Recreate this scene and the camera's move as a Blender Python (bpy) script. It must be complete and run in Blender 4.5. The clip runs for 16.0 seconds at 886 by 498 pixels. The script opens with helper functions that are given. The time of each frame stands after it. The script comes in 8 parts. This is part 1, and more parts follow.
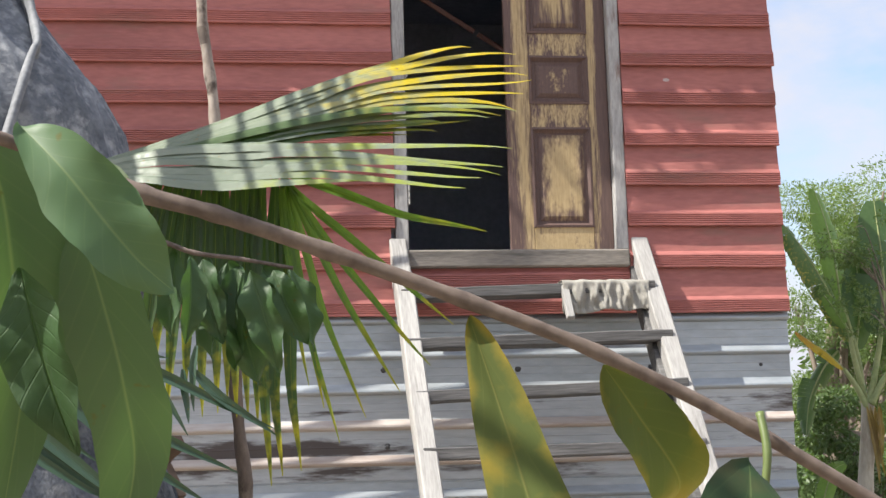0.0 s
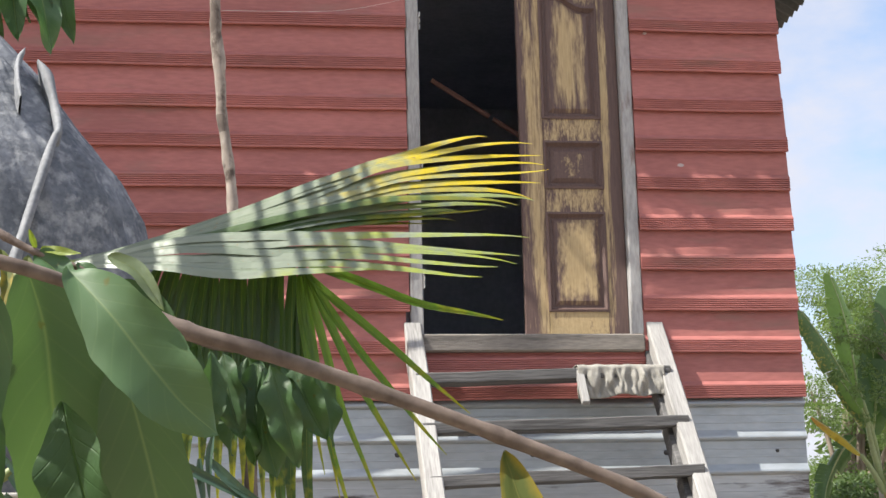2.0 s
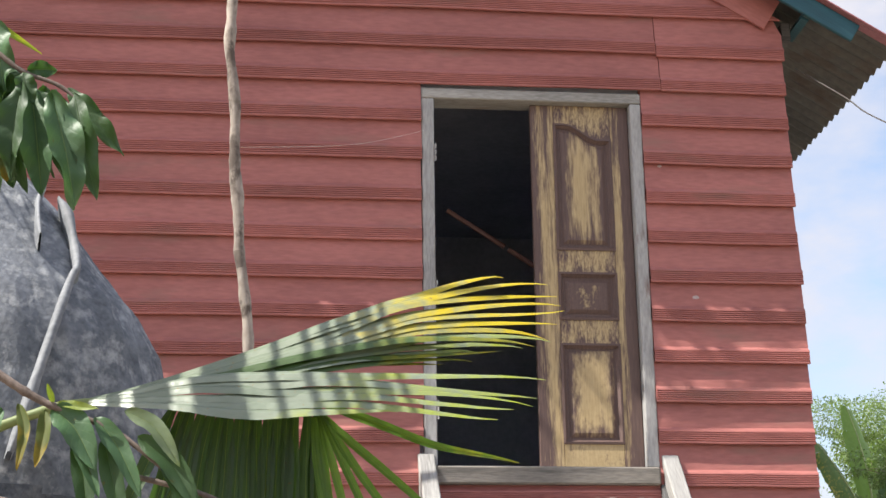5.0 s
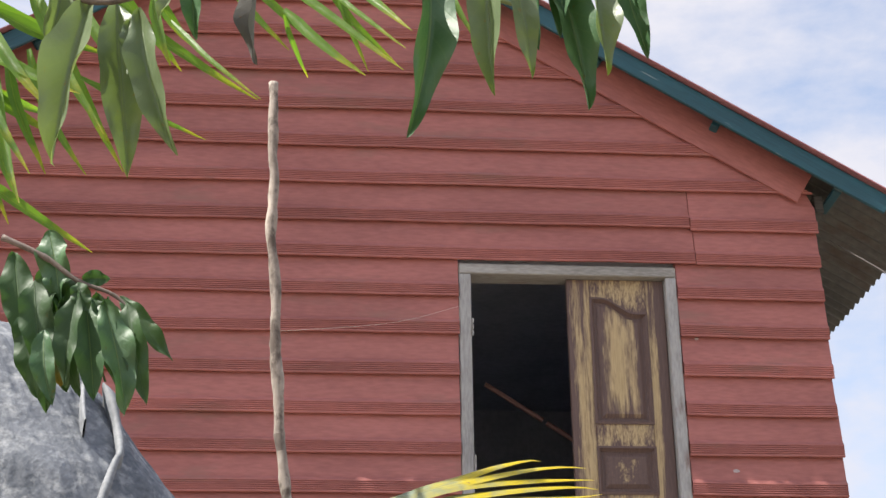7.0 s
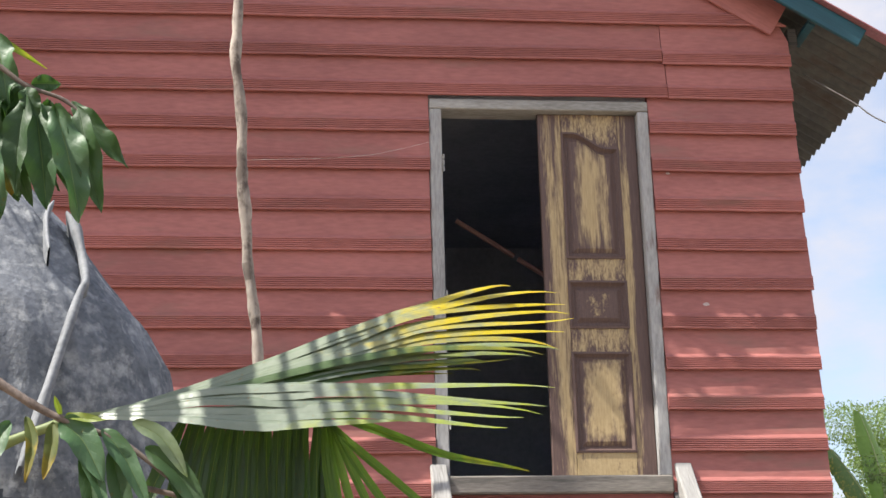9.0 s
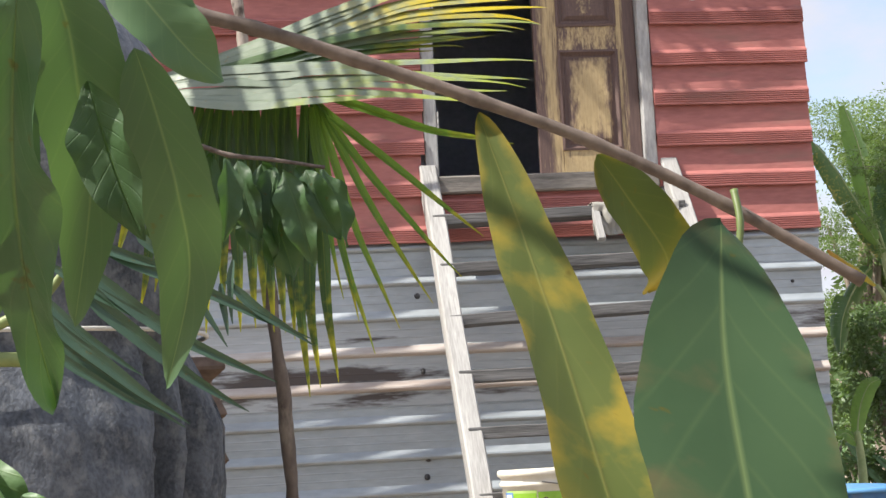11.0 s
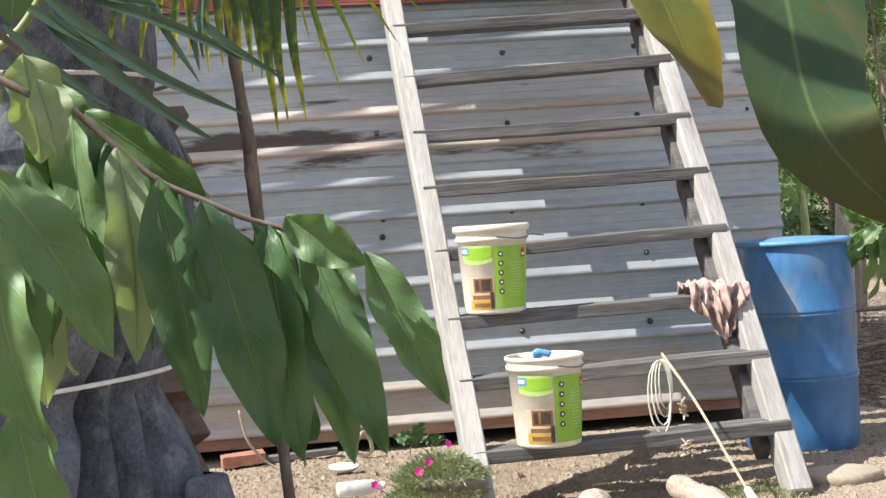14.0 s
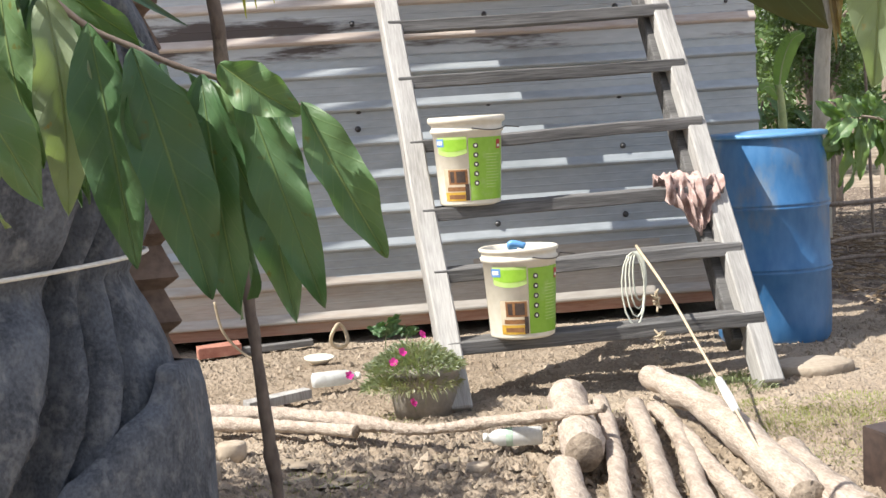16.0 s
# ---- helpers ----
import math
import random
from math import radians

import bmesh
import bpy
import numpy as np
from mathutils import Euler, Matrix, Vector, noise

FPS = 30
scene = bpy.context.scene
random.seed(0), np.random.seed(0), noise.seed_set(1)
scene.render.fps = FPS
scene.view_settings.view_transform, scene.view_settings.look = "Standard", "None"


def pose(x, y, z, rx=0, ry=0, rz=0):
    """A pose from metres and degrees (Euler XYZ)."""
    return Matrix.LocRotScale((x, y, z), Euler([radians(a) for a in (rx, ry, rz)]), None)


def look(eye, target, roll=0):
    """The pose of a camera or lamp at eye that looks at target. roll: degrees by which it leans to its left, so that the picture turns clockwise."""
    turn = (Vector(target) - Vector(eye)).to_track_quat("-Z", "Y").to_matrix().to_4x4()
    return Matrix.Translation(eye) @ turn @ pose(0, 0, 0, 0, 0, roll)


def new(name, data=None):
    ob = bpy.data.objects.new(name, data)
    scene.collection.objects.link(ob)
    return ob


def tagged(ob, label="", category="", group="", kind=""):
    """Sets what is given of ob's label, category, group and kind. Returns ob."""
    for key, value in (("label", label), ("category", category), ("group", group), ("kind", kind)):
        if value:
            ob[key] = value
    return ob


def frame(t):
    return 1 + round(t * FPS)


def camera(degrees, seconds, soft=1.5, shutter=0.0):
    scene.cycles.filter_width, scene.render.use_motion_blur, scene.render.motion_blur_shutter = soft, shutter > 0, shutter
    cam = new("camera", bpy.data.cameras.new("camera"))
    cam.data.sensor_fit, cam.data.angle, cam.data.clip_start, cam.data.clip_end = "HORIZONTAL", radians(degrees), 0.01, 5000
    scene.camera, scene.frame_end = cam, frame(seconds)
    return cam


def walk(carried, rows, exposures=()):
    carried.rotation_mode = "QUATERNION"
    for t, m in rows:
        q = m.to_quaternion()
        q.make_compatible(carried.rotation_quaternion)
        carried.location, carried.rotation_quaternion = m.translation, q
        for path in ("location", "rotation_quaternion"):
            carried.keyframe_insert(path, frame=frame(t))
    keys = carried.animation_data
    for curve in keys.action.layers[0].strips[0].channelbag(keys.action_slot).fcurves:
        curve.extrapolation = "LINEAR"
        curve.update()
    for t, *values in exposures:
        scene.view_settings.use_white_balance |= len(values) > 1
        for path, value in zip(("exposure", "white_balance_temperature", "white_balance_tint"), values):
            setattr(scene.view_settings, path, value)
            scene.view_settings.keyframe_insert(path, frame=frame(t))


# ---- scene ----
cam = camera(32.0, 16.0)
PATH = [
    (0, (-1.262, -7.266, 1.167), (-1.014, -5.311, 1.509), -1.6),
    (0.5, (-1.265, -7.267, 1.17), (-1.021, -5.316, 1.536), -1.6),
    (1, (-1.267, -7.271, 1.171), (-1.03, -5.324, 1.565), -1.5),
    (1.5, (-1.268, -7.272, 1.174), (-1.035, -5.331, 1.594), -1.4),
    (2, (-1.267, -7.273, 1.177), (-1.037, -5.337, 1.623), -1.3),
    (2.5, (-1.267, -7.278, 1.179), (-1.043, -5.346, 1.647), -1.2),
    (3, (-1.266, -7.281, 1.18), (-1.049, -5.353, 1.668), -1.2),
    (3.2, (-1.265, -7.281, 1.182), (-1.05, -5.355, 1.678), -1.0),
    (5.3, (-1.273, -7.279, 1.204), (-1.066, -5.392, 1.833), -0.7),
    (5.5, (-1.274, -7.279, 1.206), (-1.073, -5.398, 1.854), -0.7),
    (6, (-1.273, -7.298, 1.216), (-1.095, -5.432, 1.912), -0.3),
    (6.5, (-1.271, -7.31, 1.208), (-1.105, -5.463, 1.959), -0.5),
    (7, (-1.274, -7.337, 1.209), (-1.118, -5.514, 2.017), -0.7),
    (7.5, (-1.277, -7.338, 1.209), (-1.126, -5.522, 2.035), -0.6),
    (8, (-1.273, -7.328, 1.2), (-1.115, -5.493, 1.981), -0.8),
    (8.5, (-1.266, -7.306, 1.199), (-1.093, -5.442, 1.904), -1.0),
    (9, (-1.266, -7.282, 1.198), (-1.07, -5.39, 1.814), -1.4),
    (9.5, (-1.258, -7.292, 1.173), (-1.052, -5.367, 1.675), -1.8),
    (10, (-1.259, -7.29, 1.154), (-1.057, -5.341, 1.556), -2.3),
    (10.2, (-1.259, -7.291, 1.15), (-1.061, -5.335, 1.52), -2.6),
    (12.3, (-1.287, -7.35, 1.097), (-1.07, -5.366, 1.22), -3.3),
    (12.5, (-1.291, -7.354, 1.094), (-1.072, -5.369, 1.203), -3.4),
    (13, (-1.298, -7.355, 1.089), (-1.066, -5.369, 1.159), -3.4),
    (13.5, (-1.301, -7.358, 1.079), (-1.052, -5.374, 1.093), -3.7),
    (14, (-1.303, -7.362, 1.069), (-1.045, -5.379, 1.031), -3.7),
    (14.5, (-1.299, -7.36, 1.065), (-1.038, -5.378, 0.989), -3.7),
    (15, (-1.295, -7.36, 1.059), (-1.03, -5.381, 0.941), -3.6),
    (15.5, (-1.291, -7.355, 1.052), (-1.019, -5.379, 0.9), -3.5),
    (16, (-1.288, -7.353, 1.051), (-1.012, -5.379, 0.877), -3.5),
]
walk(cam, [(t, look(eye, target, roll)) for t, eye, target, roll in PATH], exposures=[(0, 0.92), (16, 0.92)])

# ---- world and sun ----
SUN_WAY = Vector((0.78, 0.205, -1.0)).normalized()
world = bpy.data.worlds.new("sky")
scene.world = world
world.use_nodes = True
wn, wl = world.node_tree.nodes, world.node_tree.links
wn.clear()
w_out, w_bg = wn.new("ShaderNodeOutputWorld"), wn.new("ShaderNodeBackground")
w_sky = wn.new("ShaderNodeTexSky")
w_sky.sky_type, w_sky.sun_disc = "NISHITA", False
w_sky.sun_elevation = math.asin(-SUN_WAY.z)
w_sky.sun_rotation = math.atan2(-SUN_WAY.x, -SUN_WAY.y)
w_sky.air_density, w_sky.dust_density = 1.0, 1.5
w_co, w_map = wn.new("ShaderNodeTexCoord"), wn.new("ShaderNodeMapping")
w_map.inputs["Scale"].default_value = (1.0, 1.0, 2.2)
w_noise, w_ramp = wn.new("ShaderNodeTexNoise"), wn.new("ShaderNodeValToRGB")
w_noise.inputs["Scale"].default_value, w_noise.inputs["Detail"].default_value = 4.5, 8.0
w_noise.inputs["Roughness"].default_value = 0.58
w_ramp.color_ramp.elements[0].position, w_ramp.color_ramp.elements[1].position = 0.34, 0.60
w_mix = wn.new("ShaderNodeMixRGB")
w_mix.inputs["Color2"].default_value = (3.20, 3.18, 3.50, 1)
wl.new(w_co.outputs["Generated"], w_map.inputs["Vector"])
wl.new(w_map.outputs["Vector"], w_noise.inputs["Vector"])
wl.new(w_noise.outputs["Fac"], w_ramp.inputs["Fac"])
wl.new(w_ramp.outputs["Color"], w_mix.inputs["Fac"])
wl.new(w_sky.outputs["Color"], w_mix.inputs["Color1"])
wl.new(w_mix.outputs["Color"], w_bg.inputs["Color"])
wl.new(w_bg.outputs["Background"], w_out.inputs["Surface"])
w_bg.inputs["Strength"].default_value = 0.14

sun = new("sun", bpy.data.lights.new("sun", "SUN"))
sun.data.energy, sun.data.angle, sun.data.color = 4.7, radians(0.35), (1.0, 0.95, 0.87)
sun.matrix_world = look((-8, -3, 12), Vector((-8, -3, 12)) + SUN_WAY)


# ---- materials ----
def material(name, c1, c2, rough=0.7, scale=6.0, fine=60.0, bump=0.3, metal=0.0, stretch=(1, 1, 1), spread=0.12,
             dirt=None, dirt_scale=2.0, dirt_at=(0.55, 0.7), spec=0.5, depth=0.01, sheen=0.0, thin=0.0):
    """A surface of two colours mixed by coarse and fine noise, with relief, a shade of its own for each piece, and stains."""
    m = bpy.data.materials.new(name)
    m.use_nodes = True
    n, l = m.node_tree.nodes, m.node_tree.links
    b = n["Principled BSDF"]
    co, mp, info = n.new("ShaderNodeTexCoord"), n.new("ShaderNodeMapping"), n.new("ShaderNodeObjectInfo")
    mp.inputs["Scale"].default_value = stretch
    shift = n.new("ShaderNodeVectorMath")
    shift.operation = "ADD"
    far = n.new("ShaderNodeMath")
    far.operation, far.inputs[1].default_value = "MULTIPLY", 37.0
    l.new(info.outputs["Random"], far.inputs[0])
    l.new(co.outputs["Object"], shift.inputs[0])
    l.new(far.outputs[0], shift.inputs[1])
    l.new(shift.outputs[0], mp.inputs["Vector"])
    big, small = n.new("ShaderNodeTexNoise"), n.new("ShaderNodeTexNoise")
    for t, s, d in ((big, scale, 5.0), (small, fine, 4.0)):
        t.inputs["Scale"].default_value, t.inputs["Detail"].default_value = s, d
        l.new(mp.outputs["Vector"], t.inputs["Vector"])
    add = n.new("ShaderNodeMath")
    add.operation = "MULTIPLY_ADD"
    add.inputs[1].default_value = 0.45
    l.new(small.outputs["Fac"], add.inputs[0])
    half = n.new("ShaderNodeMath")
    half.operation, half.inputs[1].default_value = "MULTIPLY", 0.55
    l.new(big.outputs["Fac"], half.inputs[0])
    l.new(half.outputs[0], add.inputs[2])
    ramp = n.new("ShaderNodeValToRGB")
    ramp.color_ramp.elements[0].position, ramp.color_ramp.elements[1].position = 0.36, 0.64
    ramp.color_ramp.elements[0].color, ramp.color_ramp.elements[1].color = (*c1, 1), (*c2, 1)
    l.new(add.outputs[0], ramp.inputs["Fac"])
    tone = n.new("ShaderNodeHueSaturation")
    rng = n.new("ShaderNodeMapRange")
    rng.inputs["To Min"].default_value, rng.inputs["To Max"].default_value = 1 - spread, 1 + spread
    l.new(info.outputs["Random"], rng.inputs["Value"])
    l.new(rng.outputs[0], tone.inputs["Value"])
    l.new(ramp.outputs["Color"], tone.inputs["Color"])
    colour = tone.outputs["Color"]
    if dirt:
        stain, cut, mix = n.new("ShaderNodeTexNoise"), n.new("ShaderNodeValToRGB"), n.new("ShaderNodeMixRGB")
        stain.inputs["Scale"].default_value, stain.inputs["Detail"].default_value = dirt_scale, 9.0
        stain.inputs["Roughness"].default_value = 0.65
        l.new(mp.outputs["Vector"], stain.inputs["Vector"])
        cut.color_ramp.elements[0].position, cut.color_ramp.elements[1].position = dirt_at
        l.new(stain.outputs["Fac"], cut.inputs["Fac"])
        l.new(cut.outputs["Color"], mix.inputs["Fac"])
        l.new(colour, mix.inputs["Color1"])
        mix.inputs["Color2"].default_value = (*dirt, 1)
        colour = mix.outputs["Color"]
    l.new(colour, b.inputs["Base Color"])
    b.inputs["Roughness"].default_value, b.inputs["Metallic"].default_value = rough, metal
    b.inputs["Specular IOR Level"].default_value = spec
    b.inputs["Sheen Weight"].default_value = sheen
    if bump:
        bp = n.new("ShaderNodeBump")
        bp.inputs["Strength"].default_value, bp.inputs["Distance"].default_value = bump, depth
        l.new(add.outputs[0], bp.inputs["Height"])
        l.new(bp.outputs["Normal"], b.inputs["Normal"])
    if thin:
        see, mixs = n.new("ShaderNodeBsdfTranslucent"), n.new("ShaderNodeMixShader")
        mixs.inputs["Fac"].default_value = thin
        l.new(colour, see.inputs["Color"])
        l.new(b.outputs["BSDF"], mixs.inputs[1])
        l.new(see.outputs["BSDF"], mixs.inputs[2])
        l.new(mixs.outputs[0], n["Material Output"].inputs["Surface"])
    return m


RED = material("red_paint", (0.298, 0.104, 0.091), (0.436, 0.158, 0.137), 0.62, 3.0, 45, 0.25, stretch=(0.35, 1, 1.6), spread=0.07,
               dirt=(0.28, 0.135, 0.11), dirt_scale=4.0, dirt_at=(0.55, 0.72), depth=0.004)
CHIP = material("bare_flaked_spot", (0.44, 0.33, 0.31), (0.56, 0.46, 0.44), 0.8, 30, 120, 0.2)
TIN = material("galvanised_tin", (0.33, 0.365, 0.385), (0.44, 0.475, 0.50), 0.44, 1.6, 26, 0.04, metal=0.35, stretch=(0.5, 1, 1.6), spread=0.05,
               dirt=(0.27, 0.285, 0.29), dirt_scale=2.4, dirt_at=(0.5, 0.78), depth=0.003)
TIN_STAINED = material("stained_tin", (0.36, 0.38, 0.39), (0.48, 0.50, 0.51), 0.5, 2.0, 30, 0.05, metal=0.4, stretch=(0.30, 1, 2.0), spread=0.05,
                       dirt=(0.090, 0.074, 0.068), dirt_scale=3.2, dirt_at=(0.545, 0.62), depth=0.004)
TIN_RUST = material("rust_edge", (0.40, 0.33, 0.285), (0.52, 0.48, 0.445), 0.65, 2.0, 40, 0.15, metal=0.15, stretch=(0.3, 1, 2), depth=0.004)
TIN_MUD = material("mud_splashed_tin", (0.38, 0.35, 0.31), (0.50, 0.47, 0.43), 0.6, 2.5, 40, 0.12, metal=0.3, stretch=(0.3, 1, 2),
                   dirt=(0.34, 0.26, 0.20), dirt_scale=3.0, dirt_at=(0.52, 0.75), depth=0.004)
TIN_FOOT = material("rusted_tin_foot", (0.26, 0.13, 0.085), (0.40, 0.24, 0.17), 0.8, 3, 40, 0.2, stretch=(0.3, 1, 2), dirt=(0.34, 0.29, 0.24), dirt_scale=3, dirt_at=(0.5, 0.7))
WOOD_GREY = material("weathered_grey_wood", (0.048, 0.047, 0.047), (0.178, 0.174, 0.170), 0.85, 6, 50, 0.7, stretch=(0.16, 3, 3.4), spread=0.12,
                     dirt=(0.26, 0.255, 0.25), dirt_scale=7.0, dirt_at=(0.60, 0.70), depth=0.006)
WOOD_PALE = material("sun_bleached_wood", (0.23, 0.222, 0.21), (0.43, 0.42, 0.40), 0.85, 5, 55, 0.55, stretch=(3, 3, 0.25), spread=0.06,
                     dirt=(0.17, 0.16, 0.15), dirt_scale=7.0, dirt_at=(0.56, 0.70), depth=0.006)
WOOD_FRAME = material("grey_frame_wood", (0.26, 0.255, 0.25), (0.46, 0.455, 0.445), 0.8, 5, 55, 0.5, stretch=(2, 2, 0.4), spread=0.08,
                      dirt=(0.17, 0.10, 0.085), dirt_scale=4.0, dirt_at=(0.60, 0.70), depth=0.005)
WOOD_HEAD = material("grey_head_wood", (0.22, 0.21, 0.19), (0.40, 0.385, 0.36), 0.8, 5, 55, 0.5, stretch=(0.4, 2, 2), spread=0.05,
                     dirt=(0.17, 0.11, 0.09), dirt_scale=4.0, dirt_at=(0.58, 0.70), depth=0.005)
WOOD_SILL = material("grey_sill_wood", (0.12, 0.108, 0.095), (0.25, 0.225, 0.195), 0.85, 4, 50, 0.5, stretch=(0.4, 2, 3),
                     dirt=(0.10, 0.095, 0.085), dirt_scale=5.0, dirt_at=(0.52, 0.66), depth=0.006)


def worn_door(name, at, half, bias, span, streak=(26, 1, 3.5), seed=0.0):
    """Brown door paint worn to yellow timber: a rubbed strip across x and z, its edge broken by streaks."""
    m = bpy.data.materials.new(name)
    m.use_nodes = True
    n, l = m.node_tree.nodes, m.node_tree.links
    b = n["Principled BSDF"]
    co, sep = n.new("ShaderNodeTexCoord"), n.new("ShaderNodeSeparateXYZ")
    l.new(co.outputs["Object"], sep.inputs[0])
    def op(kind, a, c=None):
        o = n.new("ShaderNodeMath")
        o.operation = kind
        for i, v in enumerate((a, c)):
            if v is not None:
                if isinstance(v, (int, float)):
                    o.inputs[i].default_value = v
                else:
                    l.new(v, o.inputs[i])
        return o.outputs[0]
    def cloud(scale, stretch, detail):
        mp, t = n.new("ShaderNodeMapping"), n.new("ShaderNodeTexNoise")
        mp.inputs["Scale"].default_value, mp.inputs["Location"].default_value = stretch, (seed, seed * 2, 0)
        t.inputs["Scale"].default_value, t.inputs["Detail"].default_value, t.inputs["Roughness"].default_value = scale, detail, 0.62
        l.new(co.outputs["Object"], mp.inputs["Vector"])
        l.new(mp.outputs["Vector"], t.inputs["Vector"])
        return t.outputs["Fac"]
    off = op("DIVIDE", op("ABSOLUTE", op("SUBTRACT", sep.outputs["X"], at)), half)
    rise = op("DIVIDE", op("ABSOLUTE", sep.outputs["Z"]), span)
    far = op("MAXIMUM", off, rise)
    coarse, fine, grain = cloud(1.0, streak, 4), cloud(1.0, (streak[0] * 4, 1, streak[2] * 6), 5), cloud(1.0, (260, 40, 9), 3)
    wear = op("ADD", op("SUBTRACT", bias, op("MULTIPLY", op("POWER", far, 2.0), 0.42)), op("ADD", op("MULTIPLY", op("SUBTRACT", coarse, 0.5), 1.5), op("MULTIPLY", op("SUBTRACT", fine, 0.5), 0.75)))
    edge = n.new("ShaderNodeMapRange")
    edge.inputs["From Min"].default_value, edge.inputs["From Max"].default_value = -0.10, 0.24
    l.new(wear, edge.inputs["Value"])
    tones = []
    for c1, c2 in (((0.088, 0.052, 0.045), (0.150, 0.094, 0.078)), ((0.37, 0.265, 0.125), (0.54, 0.41, 0.225))):
        ramp = n.new("ShaderNodeValToRGB")
        ramp.color_ramp.elements[0].position, ramp.color_ramp.elements[1].position = 0.32, 0.68
        ramp.color_ramp.elements[0].color, ramp.color_ramp.elements[1].color = (*c1, 1), (*c2, 1)
        l.new(op("ADD", op("MULTIPLY", grain, 0.5), op("MULTIPLY", fine, 0.5)), ramp.inputs["Fac"])
        tones.append(ramp.outputs["Color"])
    mix = n.new("ShaderNodeMixRGB")
    l.new(edge.outputs[0], mix.inputs["Fac"])
    l.new(tones[0], mix.inputs["Color1"])
    l.new(tones[1], mix.inputs["Color2"])
    l.new(mix.outputs["Color"], b.inputs["Base Color"])
    b.inputs["Roughness"].default_value = 0.6
    bp = n.new("ShaderNodeBump")
    bp.inputs["Strength"].default_value, bp.inputs["Distance"].default_value = 0.25, 0.003
    l.new(op("SUBTRACT", grain, op("MULTIPLY", edge.outputs[0], 0.3)), bp.inputs["Height"])
    l.new(bp.outputs["Normal"], b.inputs["Normal"])
    return m


DOOR = worn_door("door_paint", 0.0, 0.5, -0.40, 9.0, seed=3.0)
DOOR_STILE = worn_door("worn_stile_paint", 0.018, 0.062, 0.24, 1.25, (26, 1, 1.8), 1.0)
DOOR_STILE_2 = worn_door("less_worn_stile_paint", -0.026, 0.026, 0.24, 1.2, (30, 1, 2.0), 7.0)
DOOR_RAIL = worn_door("worn_rail_paint", 0.0, 0.24, 0.15, 0.12, (30, 1, 7), 5.0)
DOOR_FOOT = worn_door("bare_foot_rail", 0.0, 0.30, 0.40, 0.30, (22, 1, 8), 6.0)
DOOR_PANEL = worn_door("rubbed_panel_paint", -0.008, 0.080, 0.36, 0.29, (20, 1, 1.8), 2.0)
DOOR_PANEL_LOW = worn_door("rubbed_low_panel_paint", 0.01, 0.092, 0.42, 0.21, (14, 1, 3.2), 9.0)
DOOR_PANEL_MID = worn_door("scratched_panel_paint", 0.0, 0.10, -0.06, 0.09, (24, 1, 12), 4.0)
TEAL = material("teal_fascia_paint", (0.012, 0.060, 0.080), (0.020, 0.098, 0.125), 0.5, 4, 40, 0.25, stretch=(0.25, 1, 4), spread=0.03, dirt=(0.16, 0.22, 0.22), dirt_scale=9, dirt_at=(0.63, 0.68))
ROOF_TOP = material("red_roof_sheet", (0.28, 0.10, 0.11), (0.40, 0.17, 0.18), 0.5, 3, 40, 0.1, metal=0.1)
ROOF_UNDER = material("dull_roof_underside", (0.085, 0.085, 0.08), (0.16, 0.155, 0.14), 0.7, 3, 30, 0.1, metal=0.2, dirt=(0.09, 0.065, 0.05), dirt_scale=3.0)
# boards paler than dark wood, putting hazy lifted blacks into the colour
DARK_ROOM = material("haze_lifted_interior_boards", (0.33, 0.355, 0.41), (0.46, 0.485, 0.54), 0.95, 3, 30, 0.2, spec=0.1)
RAIL_WOOD = material("reddish_rail_wood", (0.30, 0.15, 0.12), (0.42, 0.23, 0.19), 0.7, 4, 40, 0.2)
MUD = material("sandy_mud", (0.245, 0.196, 0.146), (0.405, 0.338, 0.262), 0.95, 2.2, 55, 1.0, spread=0.0, depth=0.05,
               dirt=(0.17, 0.13, 0.09), dirt_scale=1.3, dirt_at=(0.50, 0.68), spec=0.2)
BARREL = material("faded_blue_plastic", (0.024, 0.118, 0.285), (0.060, 0.180, 0.37), 0.38, 4.0, 30, 0.14, stretch=(1, 1, 0.45), spread=0,
                  dirt=(0.185, 0.205, 0.205), dirt_scale=6.5, dirt_at=(0.50, 0.76), depth=0.004)
BLUE_LID = material("dull_blue_lid", (0.06, 0.20, 0.40), (0.11, 0.28, 0.50), 0.5, 5, 30, 0.08, spread=0, dirt=(0.20, 0.24, 0.27), dirt_scale=7, dirt_at=(0.5, 0.75))
STEEL = material("dark_bolt_steel", (0.06, 0.06, 0.065), (0.12, 0.12, 0.12), 0.5, 10, 60, 0.1, metal=0.6)
CREAM = material("cream_plastic", (0.66, 0.61, 0.50), (0.76, 0.71, 0.60), 0.4, 5, 40, 0.03, spread=0.03, dirt=(0.50, 0.44, 0.34), dirt_scale=6, dirt_at=(0.62, 0.8))


# ---- building helpers ----
def mesh_from(bm, name, mat, smooth=False):
    me = bpy.data.meshes.new(name)
    bmesh.ops.recalc_face_normals(bm, faces=bm.faces)
    bm.to_mesh(me)
    bm.free()
    for m in mat if isinstance(mat, (list, tuple)) else [mat]:
        me.materials.append(m)
    if smooth:
        me.polygons.foreach_set("use_smooth", [True] * len(me.polygons))
    return me


def part(name, bm, mat, parent=None, label="", smooth=False, m=None):
    ob = new(name, mesh_from(bm, name, mat, smooth))
    if parent is not None:
        ob.parent = parent
    if m is not None:
        ob.matrix_basis = m
    return tagged(ob, label)


def empty(name, m, label, category, group="", kind=""):
    ob = new(name)
    ob.empty_display_size = 0.1
    ob.matrix_world = m
    return tagged(ob, label, category, group, kind)


